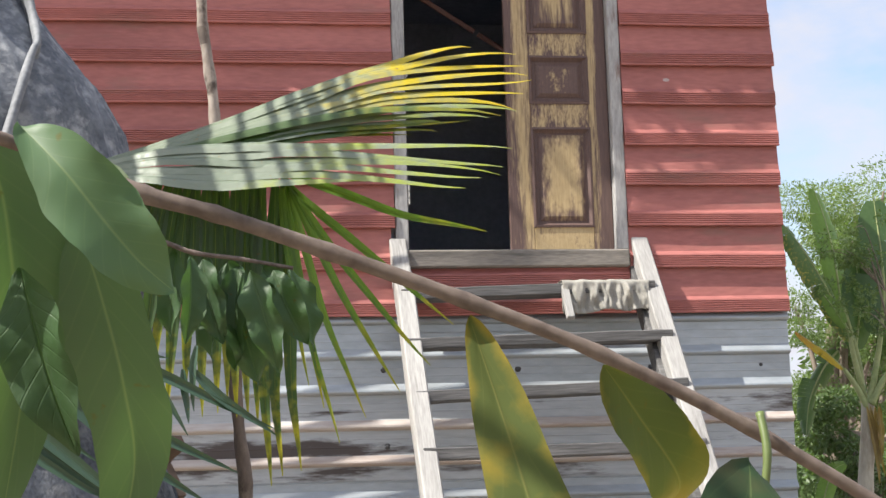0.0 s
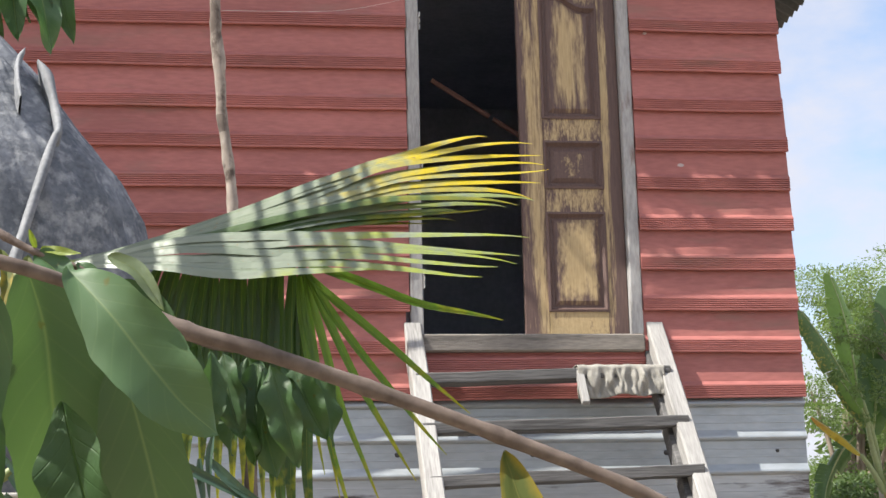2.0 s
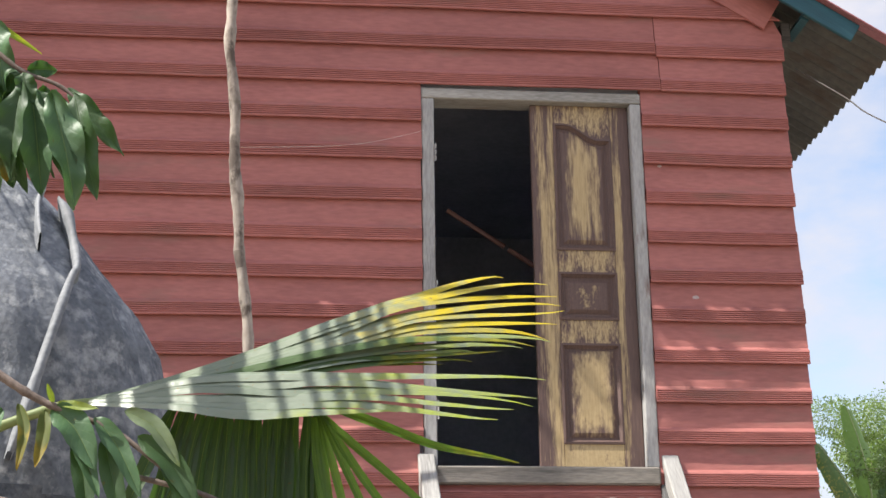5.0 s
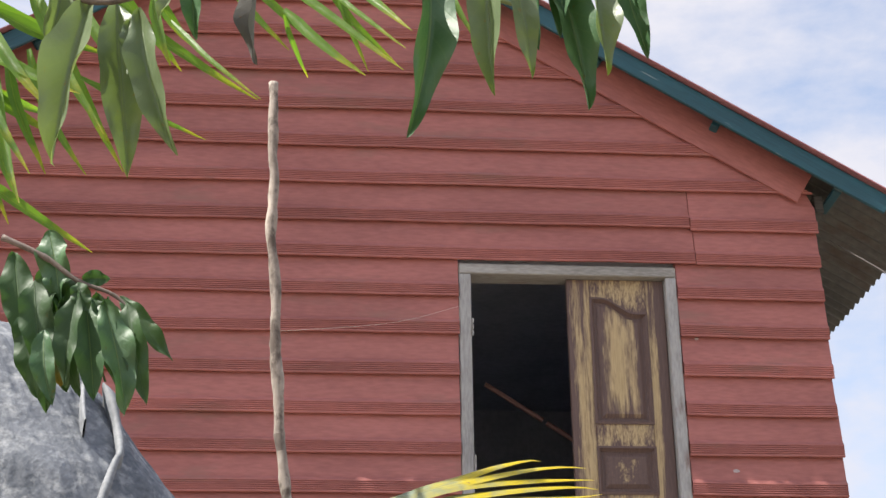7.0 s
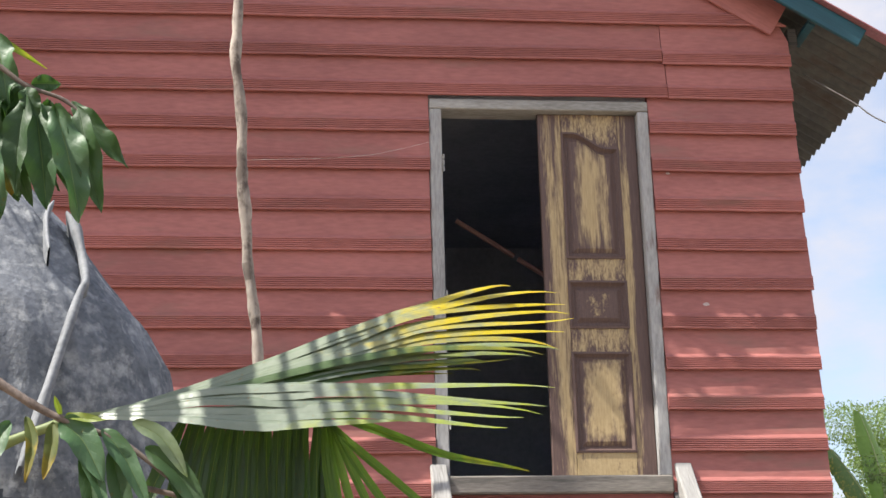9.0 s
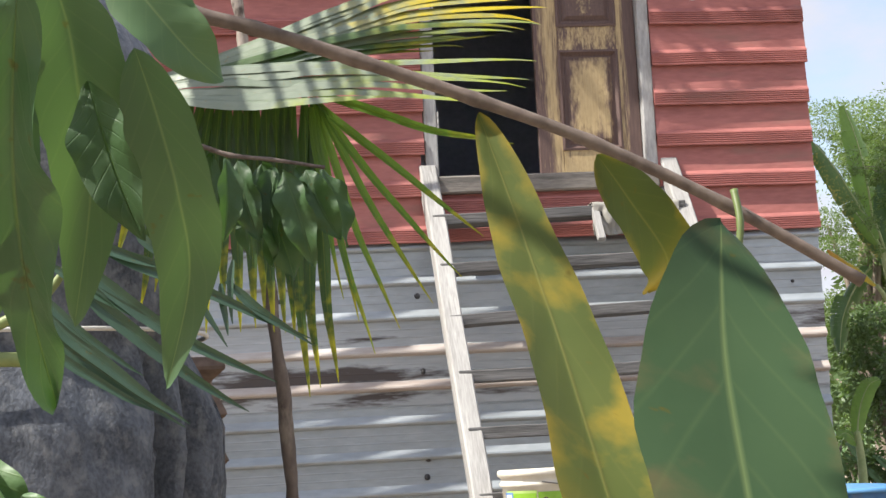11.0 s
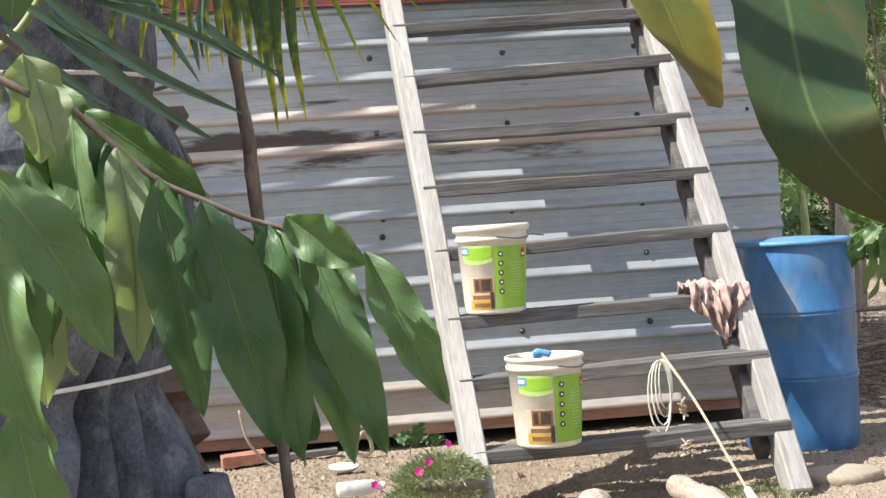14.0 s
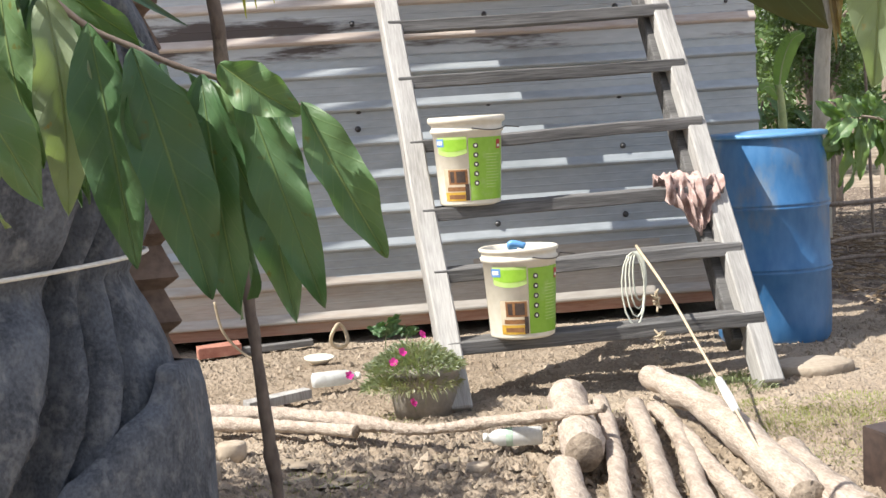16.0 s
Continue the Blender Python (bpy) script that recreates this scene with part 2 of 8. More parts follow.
def thing(name, bm, mat, label, category, group="", kind="", smooth=False, m=None):
    return tagged(part(name, bm, mat, None, "", smooth, m), label, category, group, kind)


def box(bm, size, at=(0, 0, 0), turn=None, bevel=0.0, mat=0):
    """A box with bevelled edges, centred at a place."""
    got = bmesh.ops.create_cube(bm, size=1.0)["verts"]
    bmesh.ops.scale(bm, vec=size, verts=got)
    if bevel:
        edges = list({e for v in got for e in v.link_edges})
        res = bmesh.ops.bevel(bm, geom=edges, offset=bevel, segments=1, affect="EDGES")
        got = list({v for f in res["faces"] for v in f.verts} | {v for v in got if v.is_valid})
    if turn is not None:
        bmesh.ops.transform(bm, matrix=turn, verts=got)
    bmesh.ops.translate(bm, vec=at, verts=got)
    if mat:
        for f in {f for v in got for f in v.link_faces}:
            f.material_index = mat
    return got


def tube(bm, points, radii, sides=8, cap=True, mat=0):
    """A round rod that follows a line of points, tapering by the radii."""
    rings, pts = [], [Vector(p) for p in points]
    side = None
    for i, p in enumerate(pts):
        way = (pts[min(i + 1, len(pts) - 1)] - pts[max(i - 1, 0)]).normalized()
        if side is None:
            side = way.orthogonal().normalized()
        side = (side - way * side.dot(way)).normalized()
        up = way.cross(side)
        r = radii[i] if isinstance(radii, (list, tuple)) else radii
        rings.append([bm.verts.new(p + side * (r * math.cos(a)) + up * (r * math.sin(a)))
                      for a in [2 * math.pi * k / sides for k in range(sides)]])
    faces = []
    for a, b in zip(rings, rings[1:]):
        for k in range(sides):
            faces.append(bm.faces.new((a[k], a[(k + 1) % sides], b[(k + 1) % sides], b[k])))
    if cap:
        faces.append(bm.faces.new(rings[0][::-1]))
        faces.append(bm.faces.new(rings[-1]))
    for f in faces:
        f.material_index = mat
    return rings


def lathe(bm, profile, sides=32, mat=0, cap_bottom=True, cap_top=False):
    """Turn a profile of (radius, height) about z."""
    rings = [[bm.verts.new((r * math.cos(2 * math.pi * k / sides), r * math.sin(2 * math.pi * k / sides), z)) for k in range(sides)]
             for r, z in profile]
    for a, b in zip(rings, rings[1:]):
        for k in range(sides):
            bm.faces.new((a[k], a[(k + 1) % sides], b[(k + 1) % sides], b[k])).material_index = mat
    if cap_bottom:
        bm.faces.new(rings[0][::-1]).material_index = mat
    if cap_top:
        bm.faces.new(rings[-1]).material_index = mat
    return rings


def extrude_x(bm, profile, x0, x1, steps, wave=None, mat=0):
    """Draw a closed profile of (y, z) from x0 to x1; wave(x, y, z) shifts each point."""
    rings = []
    for i in range(steps + 1):
        x = x0 + (x1 - x0) * i / steps
        ring = []
        for y, z in profile:
            dy, dz = wave(x, y, z) if wave else (0, 0)
            ring.append(bm.verts.new((x, y + dy, z + dz)))
        rings.append(ring)
    n = len(profile)
    for a, b in zip(rings, rings[1:]):
        for k in range(n):
            bm.faces.new((a[k], a[(k + 1) % n], b[(k + 1) % n], b[k])).material_index = mat
    bm.faces.new(rings[0][::-1]).material_index = mat
    bm.faces.new(rings[-1]).material_index = mat


def rnd(a, b):
    return random.uniform(a, b)


# ---- ground ----
WALL_L, WALL_R, HOUSE_BACK = -3.98, 1.353, 3.3
APEX_X, APEX_Z, SLOPE = -1.303, 6.645, 0.612


def lump(x, y):
    """Height of the trodden mud."""
    p = Vector((x, y, 0))
    near = max(0.0, 1.0 - math.hypot(x, y + 2) / 9.0)
    rough = 0.55 + 0.9 * max(0.0, min(1.0, (-1.9 - y) * 0.8 - x * 0.35))
    h = 0.020 * noise.noise(p * 1.3) + 0.012 * noise.noise(p * 4.0) + rough * (0.020 * abs(noise.noise(p * 9.0)) + 0.018 * noise.noise(p * 21.0) + 0.012 * noise.noise(p * 41.0)) - 0.006
    return h * near - 0.012


def ground_sheet():
    bm = bmesh.new()
    def axis(lo, hi, step, far):
        vals = [lo + step * i for i in range(int((hi - lo) / step) + 1)]
        out, d = [], step
        a, b = vals[0], vals[-1]
        while b < far:
            d *= 1.5
            b += d
            a -= d
            vals.append(b)
            vals.insert(0, a)
        return vals
    xs, ys = axis(-1.9, 1.9, 0.018, 900), axis(-4.2, 0.1, 0.018, 900)
    grid = [[bm.verts.new((x, y, lump(x, y))) for x in xs] for y in ys]
    for r0, r1 in zip(grid, grid[1:]):
        for i in range(len(xs) - 1):
            bm.faces.new((r0[i], r0[i + 1], r1[i + 1], r1[i]))
    return thing("ground", bm, MUD, "bare sandy mud yard, lumpy and trodden", "ground", kind="structure", smooth=True)


ground = ground_sheet()

# ---- house ----
house_front = empty("wall_front", pose(0, 0, 0), "house front of red lap boards over galvanised tin", "wall", kind="structure")

# backing behind the boards, with the doorway left open
DOOR_L, DOOR_R, DOOR_B, DOOR_T = -0.507, 0.515, 2.425, 4.32


def backing():
    bm = bmesh.new()
    def slab(x0, x1, z0, z1):
        box(bm, (x1 - x0, 0.05, z1 - z0), ((x0 + x1) / 2, 0.062, (z0 + z1) / 2))
    slab(WALL_L, DOOR_L, 0.06, 4.72)
    slab(DOOR_R, WALL_R, 0.06, 4.72)
    slab(DOOR_L, DOOR_R, 0.06, DOOR_B)
    slab(DOOR_L, DOOR_R, DOOR_T, 4.72)
    # gable
    a = [bm.verts.new(p) for p in ((WALL_L, 0.037, 4.72), (WALL_R, 0.037, 4.72), (APEX_X, 0.037, 6.46))]
    b = [bm.verts.new(p) for p in ((WALL_L, 0.087, 4.72), (WALL_R, 0.087, 4.72), (APEX_X, 0.087, 6.46))]
    bm.faces.new(a)
    bm.faces.new(b[::-1])
    for i in range(3):
        bm.faces.new((a[i], b[i], b[(i + 1) % 3], a[(i + 1) % 3]))
    part("wall_core", bm, DARK_ROOM, house_front)


backing()


def room():
    bm = bmesh.new()
    for x in (WALL_L + 0.05, WALL_R - 0.05):
        box(bm, (0.08, HOUSE_BACK - 0.1, 4.6), (x, HOUSE_BACK / 2 + 0.06, 2.36))
    box(bm, (WALL_R - WALL_L, 0.08, 6.3), ((WALL_L + WALL_R) / 2, HOUSE_BACK, 3.2))
    part("side_and_back_walls", bm, DARK_ROOM, house_front)
    bm = bmesh.new()
    box(bm, (WALL_R - WALL_L - 0.2, HOUSE_BACK - 0.1, 0.06), ((WALL_L + WALL_R) / 2, HOUSE_BACK / 2 + 0.06, DOOR_B - 0.05))
    thing("floor", bm, DARK_ROOM, "dark raised board floor inside the house", "floor", kind="structure")
    bm = bmesh.new()
    box(bm, (WALL_R - WALL_L - 0.2, HOUSE_BACK - 0.2, 0.04), ((WALL_L + WALL_R) / 2, HOUSE_BACK / 2 + 0.06, 4.66))
    thing("ceiling", bm, DARK_ROOM, "dark board ceiling inside the house", "ceiling", kind="structure")


room()

# lap boards: the lower edge stands proud, with fine grooves along it
EDGES = [2.112, 2.335, 2.540, 2.745, 2.947, 3.156, 3.356, 3.564, 3.775, 3.985, 4.195, 4.395, 4.605, 4.819, 5.036, 5.262, 5.490, 5.71, 5.93, 6.15, 6.37]


def roof_x(z):
    """Half-width of the gable at a height."""
    return (APEX_Z - 0.20 - z) / SLOPE


def board(x0, x1, z0, z1, slant=True):
    bm = bmesh.new()
    h = z1 - z0 + 0.022
    def face(t):
        return -0.036 if t < 0.064 else -0.019 + 0.012 * (t - 0.064) / h
    prof = [(0.034, 0.030), (-0.006, 0.030), (-0.020, 0.016), (-0.023, 0.0), (-0.035, 0.0), (-0.037, 0.004)]
    for k in range(5):
        g = 0.010 + k * 0.0105
        prof += [(face(g) - 0.001, g), (face(g) + 0.0042, g + 0.0018), (face(g) + 0.0042, g + 0.0040), (face(g) - 0.001, g + 0.0060)]
    prof += [(-0.035, 0.066), (-0.021, 0.082), (face(h * 0.6), h * 0.6), (-0.006, h), (0.034, h)]
    seed = rnd(0, 99)
    def wave(x, y, z):
        low = max(0.0, 1 - z / h)
        return (-0.005 * low * noise.noise(Vector((x * 1.6, seed, 0))), 0.006 * noise.noise(Vector((x * 1.1, seed, 3))) * low
                + 0.003 * noise.noise(Vector((x * 5.0, seed, 7))) * low)
    steps = max(3, int((x1 - x0) * 9))
    extrude_x(bm, prof, x0, x1, steps, wave)
    if slant:
        for v in bm.verts:
            lim = roof_x(z0 + v.co.z)
            v.co.x = min(max(v.co.x, APEX_X - lim), APEX_X + lim)
    return part("siding_board", bm, RED, house_front, m=pose(0, 0, z0))


FRAME_L, FRAME_R = -0.568, 0.570
for i, z0 in enumerate(EDGES[:-1]):
    z1 = EDGES[i + 1]
    x0, x1 = WALL_L, WALL_R + rnd(-0.006, 0.006)
    if z0 > 4.6:
        x0, x1 = max(x0, APEX_X - roof_x(z0)), min(x1, APEX_X + roof_x(z0))
    if z0 < 2.2:
        board(x0, x1, z0, z1)
    elif z0 < 2.5:
        board(x0, -0.59 if z0 < 2.4 else FRAME_L, z0, z1)
        board(FRAME_R, x1, z0, z1)
    elif z0 < 4.3:
        board(x0, FRAME_L - rnd(0, 0.006), z0 + rnd(-0.008, 0.008) - (0.012 if z0 > 3.2 else 0), z1)
        board(FRAME_R + rnd(0.0, 0.006), x1, z0, z1)
    elif 4.55 < z0 < 4.7:
        board(x0, 0.664, z0 - 0.004, z1)
        board(0.668, x1, z0 - 0.018, z1)
    elif z0 < 4.45:
        board(x0, 0.68, z0, z1)
        board(0.684, x1, z0 - 0.006, z1)
    else:
        board(x0, x1, z0, z1)
# places where the paint has flaked
for x, y, z, w, h in ((0.801, -0.0155, 3.282, 0.034, 0.024), (0.655, -0.014, 3.98, 0.022, 0.014), (-0.98, -0.0145, 3.62, 0.10, 0.006), (-0.85, -0.015, 3.60, 0.05, 0.010)):
    bm = bmesh.new()
    lathe(bm, [(0.5, 0.0), (0.48, 0.12), (0.2, 0.16)], 9, cap_top=True)
    for v in bm.verts:
        v.co = Vector((v.co.x * w * (1 + 0.4 * noise.noise(v.co * 3 + Vector((x, 0, 0)))), -v.co.z * 0.012, v.co.y * h * (1 + 0.4 * noise.noise(v.co * 3 + Vector((0, z, 0))))))
    part("paint_flake", bm, CHIP, house_front, m=pose(x, y, z))
# short length under the sill
board(-0.585, FRAME_R, 2.245, 2.365)


def gable_trim():
    """Red boards that follow the roof slope over the ends of the lap boards."""
    for s in (1, -1):
        bm = bmesh.new()
        run = WALL_R - APEX_X - 0.06
        length = math.hypot(run, run * SLOPE)
        box(bm, (length, 0.016, 0.25), (0, 0, 0), bevel=0.002)
        a = math.degrees(math.atan(SLOPE))
        mid = APEX_X + s * run / 2
        part("gable_trim", bm, RED, house_front, m=pose(mid + s * 0.03, -0.036, APEX_Z - 0.186 - run * SLOPE / 2, 0, s * a, 0))


gable_trim()

# galvanised sheets below the boards
def tin_sheet(z0, z1, y, name_label, x0=WALL_L, x1=WALL_R):
    bm = bmesh.new()
    prof = []          # (y, z, material of the strip above this point)
    z = z0
    ribs = [0.117 + 0.1650 * i for i in range(13)]
    pts = [(0.0, z0)]
    for r in ribs:
        if r - 0.03 < z0 or r + 0.03 > z1:
            continue
        pts += [(0.0, r - 0.026), (-0.022, r - 0.018), (-0.026, r - 0.010), (-0.024, r - 0.002), (-0.003, r + 0.024), (0.0, r + 0.028)]
        pts += [(0.0, r + 0.060), (-0.0016, r + 0.064), (0.0, r + 0.068), (0.0, r + 0.098), (-0.0016, r + 0.102), (0.0, r + 0.106)]
    pts.append((0.0, z1))
    pts = sorted(pts, key=lambda q: q[1])
    n = 40
    cols = []
    for i in range(n + 1):
        x = x0 + (x1 - x0) * i / n
        cols.append([bm.verts.new((x, y + py + 0.004 * noise.noise(Vector((x * 1.5, pz * 2, 0))), pz + 0.004 * noise.noise(Vector((x * 0.8, 5, pz))))) for py, pz in pts])
    for a, b in zip(cols, cols[1:]):
        for k in range(len(pts) - 1):
            zc = (pts[k][1] + pts[k + 1][1]) / 2
            xc = (a[k].co.x + b[k].co.x) / 2
            f = bm.faces.new((a[k], b[k], b[k + 1], a[k + 1]))
            m = 0
            if 1.36 < zc < 1.75:
                m = 1
                rib = min(abs(zc - r + 0.006) for r in ribs[8:10])
                if rib < 0.022:
                    m = 2
            elif zc < 0.098:
                m = 4
            elif zc < 0.34 + 0.08 * noise.noise(Vector((xc, 0, 0))):
                m = 3
            f.material_index = m
    ob = part("tin_sheet", bm, [TIN, TIN_STAINED, TIN_RUST, TIN_MUD, TIN_FOOT], house_front, name_label, smooth=False)
    mod = ob.modifiers.new("thick", "SOLIDIFY")
    mod.thickness = 0.0015
    return ob


tin_sheet(0.045, 1.37, 0.012, "galvanised sheet muddy along its foot")
tin_sheet(1.345, 2.165, 0.006, "galvanised sheet with dark stains and rusty ribs")


def bolt_mesh():
    bm = bmesh.new()
    lathe(bm, [(0.015, 0.0), (0.015, 0.003), (0.009, 0.004), (0.009, 0.010), (0.005, 0.013)], 10, cap_top=True)
    return mesh_from(bm, "bolt", STEEL, True)


BOLT = bolt_mesh()
for x, z in ((1.202, 1.858), (0.654, 1.856), (0.005, 1.855), (-0.638, 1.860), (1.208, 1.517), (0.654, 1.52), (-0.63, 1.50), (0.005, 1.515), (1.210, 1.266), (0.655, 1.262),
             (1.225, 1.105), (0.650, 1.088), (0.004, 1.090), (-0.625, 1.088), (-0.636, 1.003), (0.655, 0.844), (0.010, 0.845), (-0.63, 0.76), (0.016, 0.506), (0.654, 0.508),
             (-0.62, 0.505), (-1.29, 1.09), (-1.29, 1.86), (-0.02, 0.24)):
    b = new("bolt", BOLT)
    b.parent = house_front
    b.matrix_basis = pose(x + rnd(-0.004, 0.004), 0.009, z, 90)


# roof
def roof():
    thing_roof = empty("roof", pose(0, 0, 0), "corrugated pitched roof with teal rake boards", "roof", kind="structure")
    y0, y1 = -0.200, HOUSE_BACK + 0.4
    for s in (1, -1):
        bm = bmesh.new()
        nx, ny = 2, 260
        run, rake = 1.93 - APEX_X, 1.70 - APEX_X
        ring = []
        for i in range(nx + 1):
            d = run * i / nx
            row = []
            for k in range(ny + 1):
                y = y0 + (y1 - y0) * k / ny
                up = 0.010 * math.sin(2 * math.pi * y / 0.094)
                row.append(bm.verts.new((APEX_X + s * d, y, APEX_Z - 0.040 - SLOPE * d + up)))
            ring.append(row)
        for a, b in zip(ring, ring[1:]):
            for k in range(ny):
                bm.faces.new((a[k], a[k + 1], b[k + 1], b[k]))
        ob = part("roof_sheet", bm, ROOF_UNDER, thing_roof, smooth=True)
        mod = ob.modifiers.new("thick", "SOLIDIFY")
        mod.thickness, mod.offset = 0.006, -1.0 if s > 0 else 1.0
        mod.material_offset = 0
        # rake board and its small cap
        bm = bmesh.new()
        length = math.hypot(rake, rake * SLOPE)
        box(bm, (length, 0.022, 0.106), bevel=0.004)
        a = math.degrees(math.atan(SLOPE))
        part("rake_board", bm, TEAL, thing_roof, "teal painted rake board", m=pose(APEX_X + s * rake / 2, y0 + 0.02, APEX_Z - 0.122 - SLOPE * rake / 2, 0, s * a, 0))
        bm = bmesh.new()
        box(bm, (math.hypot(run, run * SLOPE), 0.09, 0.008), (0, 0, 0), bevel=0.002)
        part("roof_cap", bm, ROOF_TOP, thing_roof, "dull red cap strip", m=pose(APEX_X + s * run / 2, y0 + 0.02, APEX_Z - 0.048 - SLOPE * run / 2, 0, s * a, 0))
        # screws along the cap
        for k in range(9):
            d = run * (0.08 + 0.105 * k)
            bm = bmesh.new()
            lathe(bm, [(0.014, 0.0), (0.014, 0.006), (0.008, 0.014)], 8, cap_top=True)
            part("roof_screw", bm, ROOF_TOP, thing_roof, m=pose(APEX_X + s * d, y0 + 0.02, APEX_Z - 0.044 - SLOPE * d, 0, s * a, 0))
        # purlin ends and rafter under the overhang
        for k in range(5):
            d = run * (0.08 + 0.195 * k)
            bm = bmesh.new()
            box(bm, (0.045, 0.26, 0.075), bevel=0.004)
            part("purlin", bm, TEAL, thing_roof, m=pose(APEX_X + s * d, 0.02, APEX_Z - 0.120 - SLOPE * d, 0, s * a, 0))
    bm = bmesh.new()
    box(bm, (0.05, HOUSE_BACK, 0.10), (1.41, HOUSE_BACK / 2 + 0.05, 4.80), bevel=0.004)
    part("wall_plate", bm, WOOD_GREY, thing_roof)


roof()


# ---- door ----
def door_frame():
    f = empty("door_frame", pose(0, 0, 0), "weathered grey wooden door frame with split sill", "door frame", kind="structure")
    for name, x, w in (("jamb", FRAME_L + 0.031, 0.062), ("jamb", FRAME_R - 0.029, 0.058)):
        bm = bmesh.new()
        box(bm, (w, 0.14, 1.889), (0, 0, 0), bevel=0.005)
        part(name, bm, WOOD_FRAME, f, m=pose(x, 0.046, 3.3715))
    bm = bmesh.new()
    box(bm, (FRAME_R - FRAME_L, 0.14, 0.056), bevel=0.005)
    part("head", bm, WOOD_HEAD, f, m=pose((FRAME_L + FRAME_R) / 2, 0.046, 4.346))
    bm = bmesh.new()
    box(bm, (1.10, 0.17, 0.085), bevel=0.008)
    for v in bm.verts:
        v.co.z += 0.003 * noise.noise(v.co * 9)
    part("sill", bm, WOOD_SILL, f, m=pose(0.015, 0.026, 2.3815))
    # hinge leaves on the jamb that has lost its door leaf
    for z in (2.70, 3.30, 4.02):
        bm = bmesh.new()
        box(bm, (0.004, 0.022, 0.09), bevel=0.001)
        for k in range(3):
            lathe_at = pose(0.004, -0.016, -0.034 + 0.034 * k)
            got = bmesh.ops.create_cone(bm, segments=8, radius1=0.004, radius2=0.004, depth=0.026, cap_ends=True)["verts"]
            bmesh.ops.transform(bm, matrix=lathe_at, verts=got)
        part("hinge", bm, WOOD_FRAME, f, "pale grey hinge leaf", m=pose(-0.503, -0.01, z))
    return f


door_frame()


def door_leaf():
    """The closed leaf: stiles, rails and three raised panels inside mouldings, the top one with an ogee head."""
    d = empty("door_1", pose(0.0, 0, 0), "closed brown panelled door leaf, paint worn to yellow", "door", kind="structure")
    x0, x1, z0, z1 = -0.002, 0.510, 2.43, 4.315
    y = 0.045
    def slab(name, a, b, c, e, mat, thick=0.036, front=0.0, bev=0.003):
        bm = bmesh.new()
        box(bm, (b - a, thick, e - c), bevel=bev)
        return part(name, bm, mat, d, m=pose((a + b) / 2, y + front, (c + e) / 2))
    PL, PR = 0.118, 0.412
    slab("stile", x0, PL, z0, z1, DOOR_STILE)
    slab("stile", PR, x1, z0, z1, DOOR_STILE_2)
    slab("rail", PL, PR, z0, 2.550, DOOR_FOOT)
    slab("rail", PL, PR, 3.045, 3.172, DOOR_RAIL)
    slab("rail", PL, PR, 3.412, 3.535, DOOR_RAIL)
    slab("core", PL, PR, 2.550, 3.045, DOOR, 0.020, 0.006, 0)
    slab("core", PL, PR, 3.172, 3.412, DOOR, 0.020, 0.006, 0)
    slab("core", PL, PR, 3.535, z1, DOOR, 0.020, 0.006, 0)

    def ogee(t):
        """Drop of the top panel's head from its hinge side to its meeting side."""
        u = min(1.0, max(0.0, (t - 0.18) / 0.62))
        return -0.082 * u * u * (3 - 2 * u)

    def outline(a, b, c, e, inset, arched):
        a, b, c, e = a + inset, b - inset, c + inset, e - inset
        n = 18 if arched else 1
        top = [(a + (b - a) * i / n, e + (ogee(i / n) if arched else 0.0)) for i in range(n + 1)]
        return top + [(b, c), (a, c)]

    def loop(name, outer, inner, yo, yi, yb, mat, fill=False):
        """A strip between two outlines, sloping from one depth to the other, with a back."""
        bm = bmesh.new()
        cx = sum(q[0] for q in outer) / len(outer)
        cz = (max(q[1] for q in outer) + min(q[1] for q in outer)) / 2
        o = [bm.verts.new((q[0] - cx, yo, q[1] - cz)) for q in outer]
        i = [bm.verts.new((q[0] - cx, yi, q[1] - cz)) for q in inner]
        k = len(o)
        back = [bm.verts.new((q[0] - cx, yb, q[1] - cz)) for q in outer]
        for j in range(k):
            bm.faces.new((o[j], o[(j + 1) % k], i[(j + 1) % k], i[j]))
            bm.faces.new((back[j], back[(j + 1) % k], o[(j + 1) % k], o[j]))
        if fill:
            bm.faces.new(i)
        else:
            ib = [bm.verts.new((q[0] - cx, yb, q[1] - cz)) for q in inner]
            for j in range(k):
                bm.faces.new((i[j], i[(j + 1) % k], ib[(j + 1) % k], ib[j]))
        part(name, bm, mat, d, m=pose(cx, y, cz))

    # the rail over the ogee head
    bm = bmesh.new()
    n, a, b = 18, PL, PR
    low = [(a + (b - a) * i / n, 4.212 + ogee(i / n)) for i in range(n + 1)]
    f0 = [bm.verts.new((q[0] - 0.265, -0.018, q[1] - 4.24)) for q in low]
    t0 = [bm.verts.new((q[0] - 0.265, -0.018, z1 - 4.24)) for q in low]
    f1 = [bm.verts.new((q[0] - 0.265, 0.0, q[1] - 4.24)) for q in low]
    for i in range(n):
        bm.faces.new((f0[i], f0[i + 1], t0[i + 1], t0[i]))
        bm.faces.new((f0[i + 1], f0[i], f1[i], f1[i + 1]))
    part("head_rail", bm, DOOR_RAIL, d, m=pose(0.265, y, 4.24))
